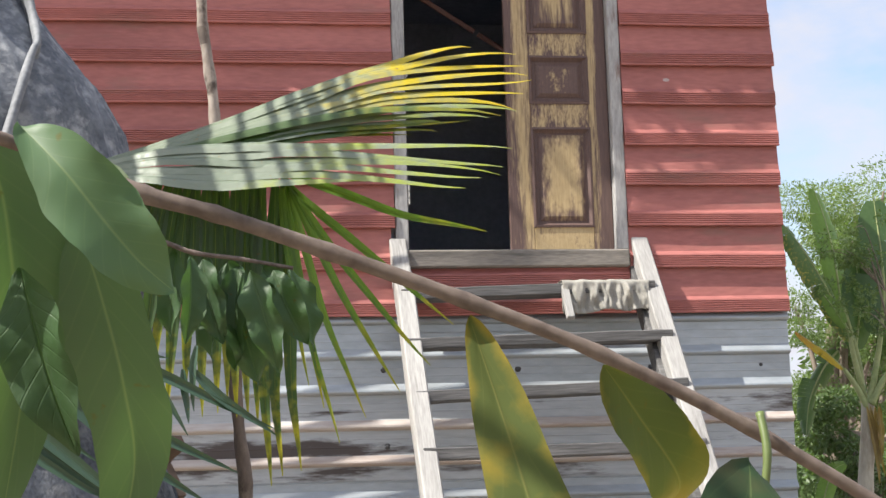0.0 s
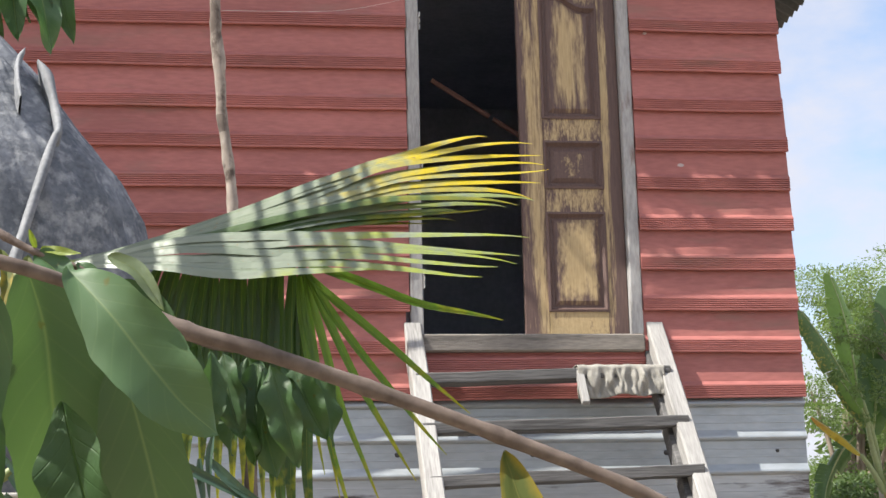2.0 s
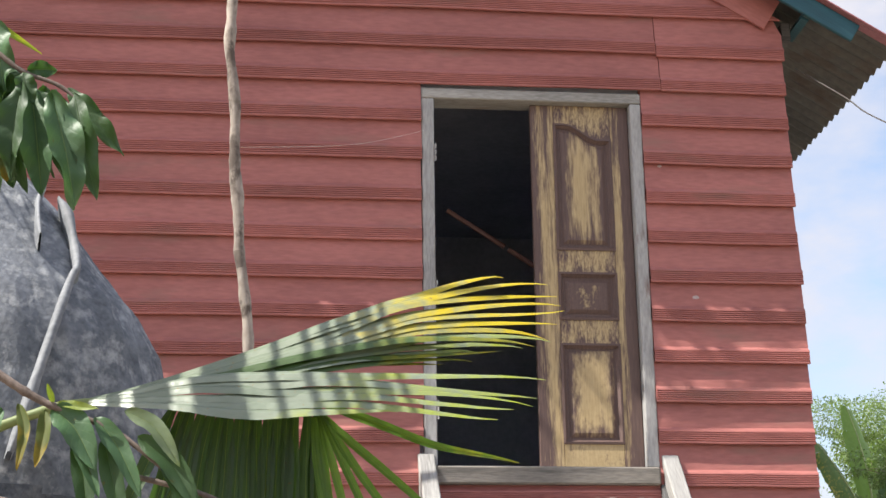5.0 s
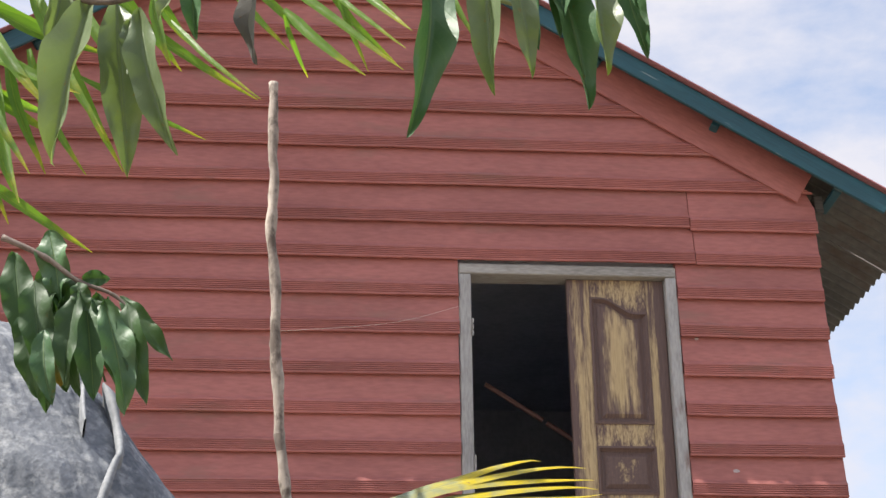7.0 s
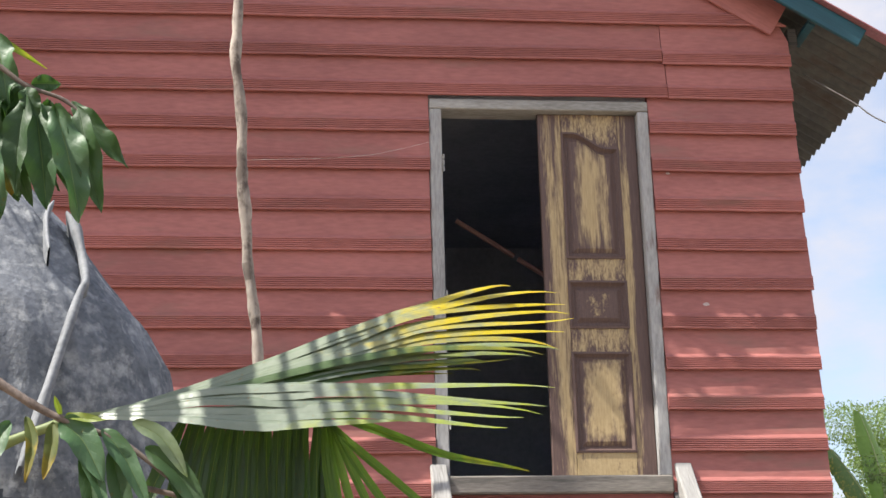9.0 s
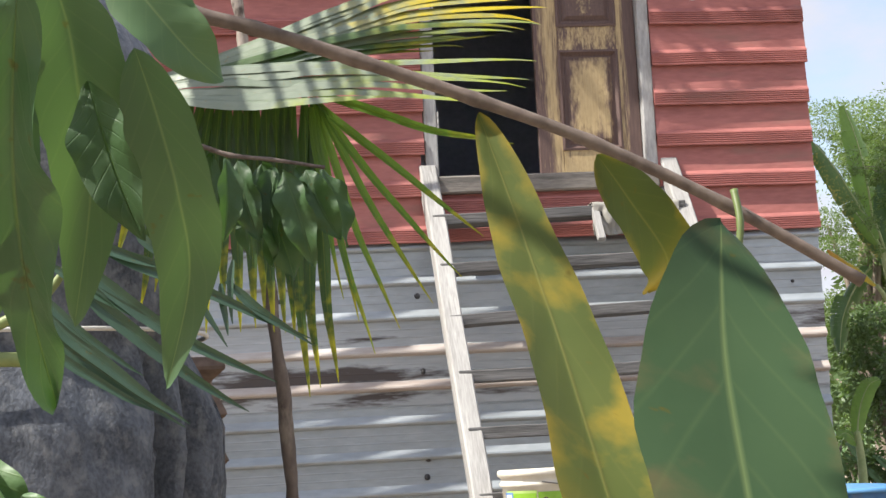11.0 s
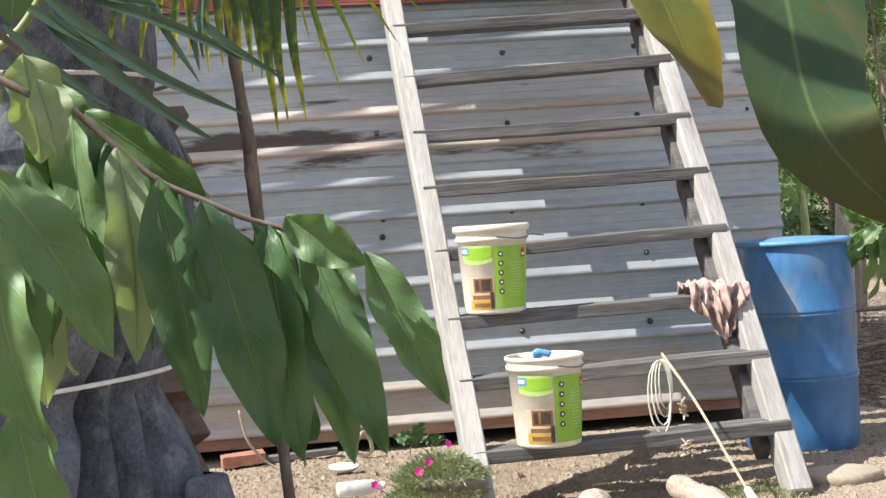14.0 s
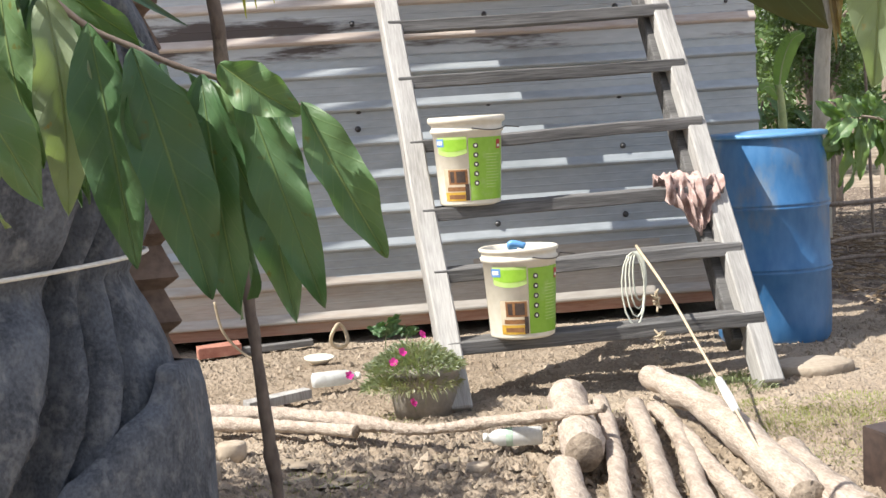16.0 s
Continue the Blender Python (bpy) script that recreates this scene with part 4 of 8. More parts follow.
def near_leaf(plant, points, width, mat, face=(0.05, -1.0, 0.25), fold=0.22, wavy=0.06, widest=0.42, blunt=0.6, cup=0.0):
    """A broad leaf on a curved midrib: its widest place, its tip and its waves are given."""
    line = smooth_line(points, 8)
    n = len(line) - 1
    bm = bmesh.new()
    uvl = bm.loops.layers.uv.new("UVMap")
    rows, ph, nw = [], rnd(0, 6), 7
    up = Vector(face).normalized()
    for i, p in enumerate(line):
        v = i / n
        way = (line[min(i + 1, n)] - line[max(i - 1, 0)]).normalized()
        side = way.cross(up).normalized()
        out = side.cross(way).normalized()
        t = 0.5 * v / widest if v < widest else 0.5 + 0.5 * (v - widest) / (1 - widest)
        half = width * 0.5 * max(0.015, math.sin(math.pi * t) ** (0.75 if v < widest else blunt))
        row = []
        for k in range(-nw, nw + 1):
            u = k / nw
            edge = 1 + (0.035 * math.sin(v * 19 + ph + (2 if u > 0 else 0)) + 0.02 * math.sin(v * 43 + ph)) * abs(u)
            lift = fold * abs(u) * half - cup * u * u * half + wavy * width * u * u * math.sin(v * 12 + ph + (1.9 if u > 0 else 0))
            rib = 0.012 * width * 0.4 * math.sin(v * 62 - abs(u) * 6.0) * min(1.0, 3 * abs(u)) * (1 - abs(u) * 0.6)
            row.append((bm.verts.new(p + side * (u * half * edge) + out * (lift + rib)), (0.5 + 0.5 * u, v)))
        rows.append(row)
    for a, c in zip(rows, rows[1:]):
        for k in range(2 * nw):
            quad = (a[k], a[k + 1], c[k + 1], c[k])
            f = bm.faces.new([q[0] for q in quad])
            for lp, q in zip(f.loops, quad):
                lp[uvl].uv = q[1]
    return part("leaf", bm, mat, plant, smooth=True)


def shade_blade(plant, top, low, width):
    """An unseen straight blade, added overhead to cast shade bands on the folded frond."""
    bm = bmesh.new()
    uvl = bm.loops.layers.uv.new("UVMap")
    t, b = Vector(top), Vector(low)
    rows = []
    for i in range(9):
        v = i / 8
        c = t.lerp(b, v)
        w = width * 0.5 * min(1.0, 0.4 + 6 * v) * min(1.0, 0.35 + 6 * (1 - v))
        rows.append([(bm.verts.new(c + Vector((u * w, 0.3 * abs(u) * w, 0))), (0.5 + 0.5 * u, v)) for u in (-1, 0, 1)])
    for r0, r1 in zip(rows, rows[1:]):
        for k in range(2):
            quad = (r0[k], r0[k + 1], r1[k + 1], r1[k])
            f = bm.faces.new([q[0] for q in quad])
            for lp, q in zip(f.loops, quad):
                lp[uvl].uv = q[1]
    return part("leaflet", bm, PALM_DARK, plant, smooth=True)


def smooth_line(points, n=5):
    """Points along a soft curve through the given ones."""
    p = [Vector(q) for q in points]
    out = []
    for i in range(len(p) - 1):
        a, b, c, d = p[max(i - 1, 0)], p[i], p[i + 1], p[min(i + 2, len(p) - 1)]
        for k in range(n):
            t = k / n
            out.append(0.5 * ((2 * b) + (c - a) * t + (2 * a - 5 * b + 4 * c - d) * t * t + (3 * b - a - 3 * c + d) * t ** 3))
    out.append(p[-1])
    return out


def twig(plant, name, points, r0, r1, mat, knots=0.18):
    bm = bmesh.new()
    line = smooth_line(points, 6)
    n = len(line) - 1
    radii = [(r0 + (r1 - r0) * i / n) * (1 + knots * (1.0 if i % 6 == 0 else 0.0) + 0.06 * noise.noise(line[i] * 90)) for i in range(n + 1)]
    tube(bm, line, radii, 10)
    return part(name, bm, mat, plant, smooth=True)


def rooted(name, label, category):
    """A plant whose parts are given in places of the yard."""
    return empty(name, pose(0, 0, 0), label, category)


TREE_A = rooted("custard_apple_tree", "young custard apple tree with drooping broad leaves, some yellowing", "tree")
twig(TREE_A, "trunk", [(-1.86, -6.98, -0.05), (-1.84, -6.96, 0.5), (-1.80, -6.93, 1.0), (-1.80, -6.92, 1.7)], 0.022, 0.012, BARK, 0.05)
twig(TREE_A, "limb", [(-1.80, -6.93, 1.02), (-1.60, -6.90, 1.22), (-1.45, -6.93, 1.268), (-1.34, -6.96, 1.250), (-1.304, -6.955, 1.242)], 0.0028, 0.0013, TWIG)
twig(TREE_A, "limb", [(-1.81, -6.93, 0.95), (-1.60, -6.86, 1.12), (-1.42, -6.80, 1.135), (-1.372, -6.795, 1.122)], 0.0025, 0.0013, TWIG)
TREE_B = rooted("fruit_tree", "slender fruit tree with hanging dark green leaves", "tree")
twig(TREE_B, "trunk", [(-2.25, -6.15, -0.05), (-2.22, -6.12, 0.8), (-2.15, -6.10, 1.7), (-2.10, -6.10, 2.6)], 0.030, 0.012, BARK, 0.05)
twig(TREE_B, "limb", [(-2.20, -6.12, 1.0), (-1.90, -6.08, 1.45), (-1.62, -6.05, 1.535), (-1.522, -6.05, 1.497)], 0.008, 0.0042, TWIG)
twig(TREE_B, "limb", [(-2.17, -6.11, 1.5), (-1.95, -6.10, 1.85), (-1.70, -6.10, 1.90), (-1.62, -6.10, 1.86)], 0.008, 0.0028, TWIG)
twig(TREE_B, "limb", [(-2.12, -6.10, 2.0), (-1.95, -6.10, 2.25), (-1.75, -6.10, 2.22), (-1.60, -6.10, 2.17)], 0.009, 0.0036, TWIG)
PALM = rooted("coconut_palm", "young coconut palm with a folded frond and yellow leaflet tips", "palm")
twig(PALM, "trunk", [(-2.30, -5.05, -0.05), (-2.28, -5.03, 0.5), (-2.26, -5.0, 1.0), (-2.25, -5.0, 1.45)], 0.09, 0.05, BARK, 0.05)
twig(PALM, "midrib", [(-2.25, -5.0, 1.3), (-2.05, -4.93, 1.48), (-1.90, -4.88, 1.57), (-1.79, -4.862, 1.627)], 0.02, 0.012, PALM_RIB, 0)
twig(PALM, "midrib", [(-2.25, -5.0, 1.2), (-2.05, -5.1, 1.40), (-1.80, -5.14, 1.30), (-1.62, -5.14, 1.28)], 0.016, 0.010, PALM_RIB, 0)
twig(PALM, "midrib", [(-2.25, -5.0, 1.4), (-2.12, -5.3, 1.95), (-1.799, -5.600, 2.250), (-1.527, -5.600, 2.382), (-1.255, -5.600, 2.398), (-1.022, -5.600, 2.336)], 0.008, 0.003, PALM_RIB, 0)
# near branch
twig(TREE_A, 'twig', [(-1.305, -6.960, 1.242), (-1.296, -6.960, 1.238), (-1.283, -6.960, 1.232), (-1.269, -6.960, 1.228), (-1.246, -6.960, 1.220), (-1.219, -6.960, 1.210), (-1.192, -6.960, 1.199), (-1.161, -6.960, 1.183), (-1.130, -6.960, 1.164)], 0.0019, 0.0014, TWIG)
near_leaf(TREE_A, [(-1.318, -6.940, 1.250), (-1.315, -6.930, 1.238), (-1.314, -6.920, 1.223), (-1.314, -6.900, 1.203), (-1.323, -6.870, 1.169)], 0.0250, LEAF_NEAR, (0.12, -1.0, 0.1), 0.20, 0.05, 0.45, 0.75)
near_leaf(TREE_A, [(-1.302, -6.995, 1.237), (-1.294, -7.000, 1.228), (-1.287, -7.000, 1.219), (-1.281, -6.998, 1.212), (-1.275, -6.995, 1.207)], 0.0150, LEAF_NEAR, (-0.05, -1.0, 0.30), 0.22, 0.10, 0.46, 0.85)
near_leaf(TREE_A, [(-1.299, -6.930, 1.232), (-1.295, -6.920, 1.218), (-1.291, -6.905, 1.199), (-1.290, -6.885, 1.179), (-1.299, -6.860, 1.151)], 0.0215, LEAF_NEAR, (-0.20, -1.0, 0.1), 0.22, 0.06, 0.45, 0.75)
leaf(TREE_A, (-1.308, -6.950, 1.219), (-1.296, -6.950, 1.181), 0.0140, 20, LEAF_DARK, 0.35, -0.05)
leaf(TREE_A, (-1.322, -6.960, 1.241), (-1.326, -6.880, 1.148), 0.0220, 18, LEAF, 0.35, -0.04)
near_leaf(TREE_A, [(-1.218, -6.958, 1.207), (-1.212, -6.965, 1.183), (-1.207, -6.985, 1.152), (-1.205, -7.015, 1.121), (-1.204, -7.035, 1.101), (-1.205, -7.050, 1.089)], 0.0215, LEAF_YELLOW, (0.25, -1.0, -0.15), 0.16, 0.05, 0.55, 0.46)
near_leaf(TREE_A, [(-1.190, -6.955, 1.197), (-1.182, -6.950, 1.187), (-1.171, -6.940, 1.173), (-1.173, -6.925, 1.167)], 0.0165, LEAF_YELLOW, (0.3, -1.0, -0.1), 0.2, 0.06, 0.5, 0.7)
near_leaf(TREE_A, [(-1.170, -6.985, 1.176), (-1.180, -7.015, 1.145), (-1.187, -7.050, 1.111), (-1.195, -7.085, 1.082), (-1.180, -7.090, 1.062)], 0.0375, LEAF_YELLOW2, (0.02, -1.0, -0.04), 0.10, 0.035, 0.36, 0.95)
near_leaf(TREE_A, [(-1.348, -6.930, 1.242), (-1.352, -6.920, 1.209), (-1.358, -6.910, 1.171), (-1.365, -6.900, 1.134)], 0.0290, LEAF_NEAR, (0.15, -1.0, 0.0), 0.18, 0.05, 0.45, 0.65)
near_leaf(TREE_A, [(-1.331, -6.930, 1.242), (-1.335, -6.920, 1.218), (-1.338, -6.910, 1.192), (-1.343, -6.900, 1.166)], 0.0230, LEAF_NEAR, (0.05, -1.0, 0.0), 0.18, 0.05, 0.45, 0.65)
leaf(TREE_A, (-1.108, -6.960, 1.113), (-1.115, -6.960, 1.051), 0.0200, 15, LEAF_PALE, 0.35, -0.06)
twig(TREE_A, 'shoot', [(-1.160, -6.963, 1.186), (-1.160, -6.966, 1.178), (-1.161, -6.966, 1.169), (-1.160, -6.966, 1.160)], 0.0009, 0.0008, PALM_RIB, 0.1)
# lower branch
twig(TREE_A, 'branch', [(-1.394, -6.795, 1.154), (-1.380, -6.765, 1.142), (-1.367, -6.765, 1.124), (-1.356, -6.765, 1.113), (-1.347, -6.765, 1.104), (-1.333, -6.765, 1.091), (-1.318, -6.765, 1.083), (-1.302, -6.765, 1.075), (-1.291, -6.765, 1.071), (-1.278, -6.765, 1.066), (-1.261, -6.765, 1.059), (-1.247, -6.765, 1.053)], 0.0015, 0.0009, TWIG)
leaf(TREE_A, (-1.363, -6.765, 1.118), (-1.352, -6.765, 1.040), 0.0190, 18, LEAF_MID, 0.35, -0.05)
leaf(TREE_A, (-1.347, -6.770, 1.104), (-1.345, -6.770, 1.022), 0.0201, -14, LEAF_PALE, 0.35, -0.04)
leaf(TREE_A, (-1.332, -6.775, 1.092), (-1.321, -6.775, 1.001), 0.0220, 12, LEAF, 0.35, -0.04)
leaf(TREE_A, (-1.317, -6.779, 1.082), (-1.295, -6.779, 0.988), 0.0261, -6, LEAF, 0.35, -0.05)
leaf(TREE_A, (-1.293, -6.769, 1.071), (-1.283, -6.769, 0.979), 0.0211, 22, LEAF, 0.35, -0.09)
leaf(TREE_A, (-1.278, -6.771, 1.066), (-1.253, -6.771, 0.981), 0.0190, 10, LEAF, 0.35, -0.09)
leaf(TREE_A, (-1.257, -6.773, 1.059), (-1.229, -6.773, 0.998), 0.0181, -12, LEAF_MID, 0.35, -0.09)
leaf(TREE_A, (-1.286, -6.785, 1.074), (-1.258, -6.785, 1.054), 0.0170, 10, LEAF_MID, 0.35, -0.09)
leaf(TREE_A, (-1.361, -6.735, 1.121), (-1.314, -6.735, 1.085), 0.0180, 20, LEAF_MID, 0.35, -0.04)
leaf(TREE_A, (-1.377, -6.785, 1.139), (-1.373, -6.785, 1.099), 0.0220, -25, LEAF_PALE, 0.35, -0.05)
leaf(TREE_A, (-1.372, -6.795, 1.129), (-1.366, -6.795, 1.099), 0.0120, -30, LEAF_PALE, 0.35, -0.07)
leaf(TREE_A, (-1.390, -6.795, 1.097), (-1.351, -6.795, 1.026), 0.0230, -18, LEAF_MID, 0.35, -0.08)
leaf(TREE_A, (-1.387, -6.815, 1.077), (-1.372, -6.815, 0.997), 0.0231, 10, LEAF_MID, 0.35, -0.09)
leaf(TREE_A, (-1.380, -6.775, 1.100), (-1.373, -6.775, 1.042), 0.0180, -20, LEAF_MID, 0.35, -0.09)
leaf(TREE_A, (-1.384, -6.815, 1.014), (-1.373, -6.815, 0.948), 0.0210, 0, LEAF_MID, 0.35, -0.04)
leaf(TREE_A, (-1.265, -6.745, 1.060), (-1.255, -6.745, 1.014), 0.0130, 20, LEAF, 0.35, -0.07)
leaf(TREE_A, (-1.293, -6.745, 1.071), (-1.270, -6.745, 1.013), 0.0140, 25, LEAF, 0.35, -0.08)
leaf(TREE_A, (-1.328, -6.708, 1.089), (-1.326, -6.708, 1.011), 0.0180, 33, LEAF_DARK, 0.35, -0.03)
leaf(TREE_A, (-1.352, -6.741, 1.109), (-1.338, -6.741, 1.040), 0.0210, -7, LEAF_DARK, 0.35, -0.06)
leaf(TREE_A, (-1.364, -6.748, 1.121), (-1.360, -6.748, 1.038), 0.0160, 11, LEAF_DARK, 0.35, -0.07)
leaf(TREE_A, (-1.306, -6.747, 1.077), (-1.291, -6.747, 1.013), 0.0211, 37, LEAF, 0.35, -0.05)
leaf(TREE_A, (-1.348, -6.709, 1.104), (-1.332, -6.709, 1.032), 0.0210, -36, LEAF, 0.35, -0.08)
leaf(TREE_A, (-1.357, -6.708, 1.112), (-1.346, -6.708, 1.022), 0.0180, -19, LEAF, 0.35, -0.03)
leaf(TREE_A, (-1.299, -6.707, 1.075), (-1.280, -6.707, 0.979), 0.0230, -43, LEAF_DARK, 0.35, -0.05)
leaf(TREE_A, (-1.368, -6.719, 1.124), (-1.356, -6.719, 1.035), 0.0220, -38, LEAF_MID, 0.35, -0.09)
leaf(TREE_A, (-1.354, -6.724, 1.110), (-1.351, -6.724, 1.031), 0.0180, -12, LEAF, 0.35, -0.04)
leaf(TREE_A, (-1.290, -6.706, 1.071), (-1.283, -6.706, 0.999), 0.0180, -7, LEAF_MID, 0.35, -0.04)
leaf(TREE_A, (-1.378, -6.723, 1.136), (-1.363, -6.723, 1.057), 0.0230, 4, LEAF_MID, 0.35, -0.05)
leaf(TREE_A, (-1.381, -6.721, 1.141), (-1.363, -6.721, 1.071), 0.0241, -27, LEAF_MID, 0.35, -0.05)
leaf(TREE_A, (-1.341, -6.710, 1.098), (-1.342, -6.710, 1.023), 0.0190, 30, LEAF, 0.35, -0.04)
leaf(TREE_A, (-1.380, -6.731, 1.140), (-1.376, -6.731, 1.064), 0.0210, -21, LEAF_DARK, 0.35, -0.03)
leaf(TREE_A, (-1.271, -6.709, 1.064), (-1.261, -6.709, 0.968), 0.0211, 14, LEAF, 0.35, -0.06)
leaf(TREE_A, (-1.376, -6.708, 1.133), (-1.374, -6.708, 1.043), 0.0230, -15, LEAF, 0.35, -0.09)
leaf(TREE_A, (-1.389, -6.758, 1.084), (-1.381, -6.758, 1.011), 0.0241, 34, LEAF_GREY, 0.35, -0.04)
leaf(TREE_A, (-1.382, -6.751, 1.075), (-1.369, -6.751, 1.018), 0.0251, 37, LEAF_PALE, 0.35, -0.09)
leaf(TREE_A, (-1.382, -6.765, 1.091), (-1.375, -6.765, 1.024), 0.0220, 24, LEAF_MID, 0.35, -0.09)
leaf(TREE_A, (-1.400, -6.789, 1.081), (-1.402, -6.789, 1.008), 0.0230, 4, LEAF_MID, 0.35, -0.04)
leaf(TREE_A, (-1.389, -6.767, 1.084), (-1.380, -6.767, 1.008), 0.0250, -34, LEAF_PALE, 0.35, -0.07)
leaf(TREE_A, (-1.389, -6.783, 1.081), (-1.379, -6.783, 1.025), 0.0210, 2, LEAF_MID, 0.35, -0.05)
# hanging cluster
twig(TREE_B, 'twig', [(-1.525, -6.050, 1.498), (-1.497, -6.050, 1.484), (-1.470, -6.050, 1.467), (-1.447, -6.050, 1.455), (-1.425, -6.050, 1.447), (-1.391, -6.050, 1.431), (-1.347, -6.050, 1.396)], 0.0042, 0.0018, TWIG)
near_leaf(TREE_B, [(-1.447, -6.050, 1.453), (-1.428, -6.056, 1.436), (-1.410, -6.062, 1.402)], 0.0255, LEAF, (0, -1.0, 0.3), 0.5, 0.10, 0.42, 0.85)
near_leaf(TREE_B, [(-1.391, -6.050, 1.452), (-1.366, -6.056, 1.437), (-1.345, -6.062, 1.405)], 0.0150, LEAF_GREY, (0, -1.0, 0.3), 0.5, 0.10, 0.42, 0.85)
near_leaf(TREE_B, [(-1.414, -6.050, 1.447), (-1.394, -6.056, 1.421), (-1.374, -6.062, 1.381)], 0.0170, LEAF, (0, -1.0, 0.3), 0.5, 0.10, 0.42, 0.85)
near_leaf(TREE_B, [(-1.434, -6.050, 1.451), (-1.422, -6.056, 1.421), (-1.406, -6.062, 1.381)], 0.0156, LEAF, (0, -1.0, 0.3), 0.5, 0.10, 0.42, 0.85)
near_leaf(TREE_B, [(-1.380, -6.050, 1.431), (-1.352, -6.056, 1.408), (-1.328, -6.062, 1.368)], 0.0198, LEAF_DARK, (0, -1.0, 0.3), 0.5, 0.10, 0.42, 0.85)
near_leaf(TREE_B, [(-1.443, -6.050, 1.458), (-1.429, -6.056, 1.454), (-1.410, -6.062, 1.451)], 0.0079, LEAF_YOUNG, (0, -1.0, 0.3), 0.5, 0.10, 0.42, 0.85)
near_leaf(TREE_B, [(-1.447, -6.050, 1.458), (-1.449, -6.056, 1.464), (-1.451, -6.062, 1.471)], 0.0051, LEAF_YOUNG, (0, -1.0, 0.3), 0.5, 0.10, 0.42, 0.85)
near_leaf(TREE_B, [(-1.474, -6.050, 1.457), (-1.467, -6.056, 1.434), (-1.470, -6.062, 1.402)], 0.0096, LEAF_YELLOW, (0, -1.0, 0.3), 0.5, 0.10, 0.42, 0.85)
near_leaf(TREE_B, [(-1.453, -6.050, 1.453), (-1.452, -6.056, 1.430), (-1.456, -6.062, 1.404)], 0.0113, LEAF_YELLOW, (0, -1.0, 0.3), 0.5, 0.10, 0.42, 0.85)
near_leaf(TREE_B, [(-1.486, -6.050, 1.453), (-1.496, -6.056, 1.429), (-1.505, -6.062, 1.393)], 0.0170, LEAF, (0, -1.0, 0.3), 0.5, 0.10, 0.42, 0.85)
near_leaf(TREE_B, [(-1.361, -6.050, 1.413), (-1.340, -6.056, 1.382), (-1.323, -6.062, 1.338)], 0.0170, LEAF_DARK, (0, -1.0, 0.3), 0.5, 0.10, 0.42, 0.85)
near_leaf(TREE_B, [(-1.406, -6.050, 1.431), (-1.397, -6.056, 1.395), (-1.383, -6.062, 1.347)], 0.0170, LEAF_DARK, (0, -1.0, 0.3), 0.5, 0.10, 0.42, 0.85)
near_leaf(TREE_B, [(-1.428, -6.050, 1.431), (-1.419, -6.056, 1.395), (-1.413, -6.062, 1.347)], 0.0170, LEAF_DARK, (0, -1.0, 0.3), 0.5, 0.10, 0.42, 0.85)
twig(TREE_B, 'twig', [(-1.403, -6.050, 1.405), (-1.337, -6.050, 1.389), (-1.306, -6.050, 1.378), (-1.271, -6.050, 1.373), (-1.228, -6.050, 1.365)], 0.0025, 0.0015, TWIG)
leaf(TREE_B, (-1.299, -6.056, 1.372), (-1.283, -6.056, 1.304), 0.0270, 15, LEAF_DARK, 0.35, -0.04)
leaf(TREE_B, (-1.280, -6.032, 1.373), (-1.256, -6.032, 1.275), 0.0410, -10, LEAF_DARK, 0.35, -0.06)
leaf(TREE_B, (-1.262, -6.062, 1.362), (-1.239, -6.062, 1.281), 0.0270, 20, LEAF_DARK, 0.35, -0.10)
leaf(TREE_B, (-1.244, -6.054, 1.363), (-1.217, -6.054, 1.303), 0.0280, 10, LEAF_DARK, 0.35, -0.08)
leaf(TREE_B, (-1.230, -6.036, 1.367), (-1.213, -6.036, 1.299), 0.0200, -30, LEAF_DARK, 0.35, -0.06)
leaf(TREE_B, (-1.308, -6.067, 1.372), (-1.313, -6.067, 1.303), 0.0210, -30, LEAF_DARK, 0.35, -0.09)
leaf(TREE_B, (-1.271, -6.038, 1.370), (-1.272, -6.038, 1.285), 0.0230, 25, LEAF_DARK, 0.35, -0.06)
leaf(TREE_B, (-1.293, -6.030, 1.376), (-1.291, -6.030, 1.294), 0.0230, 40, LEAF_DARK, 0.35, -0.06)
leaf(TREE_B, (-1.320, -6.042, 1.381), (-1.324, -6.042, 1.311), 0.0220, 20, LEAF_DARK, 0.35, -0.06)
leaf(TREE_B, (-1.253, -6.045, 1.367), (-1.228, -6.045, 1.319), 0.0200, -40, LEAF_DARK, 0.35, -0.10)
# side cluster
twig(TREE_B, 'twig', [(-1.548, -6.100, 1.759), (-1.510, -6.100, 1.741), (-1.481, -6.100, 1.720), (-1.449, -6.100, 1.707), (-1.423, -6.100, 1.681)], 0.0028, 0.0012, TWIG)
leaf(TREE_B, (-1.511, -6.092, 1.770), (-1.495, -6.092, 1.702), 0.0270, 10, LEAF, 0.35, -0.06)
leaf(TREE_B, (-1.501, -6.082, 1.739), (-1.488, -6.082, 1.679), 0.0230, -20, LEAF_DARK, 0.35, -0.06)
leaf(TREE_B, (-1.477, -6.120, 1.703), (-1.480, -6.120, 1.618), 0.0210, 15, LEAF_DARK, 0.35, -0.04)
leaf(TREE_B, (-1.474, -6.100, 1.709), (-1.459, -6.100, 1.612), 0.0280, -10, LEAF, 0.35, -0.05)
leaf(TREE_B, (-1.467, -6.072, 1.719), (-1.455, -6.072, 1.639), 0.0220, 20, LEAF_DARK, 0.35, -0.08)
leaf(TREE_B, (-1.453, -6.130, 1.690), (-1.429, -6.130, 1.592), 0.0260, -15, LEAF, 0.35, -0.04)
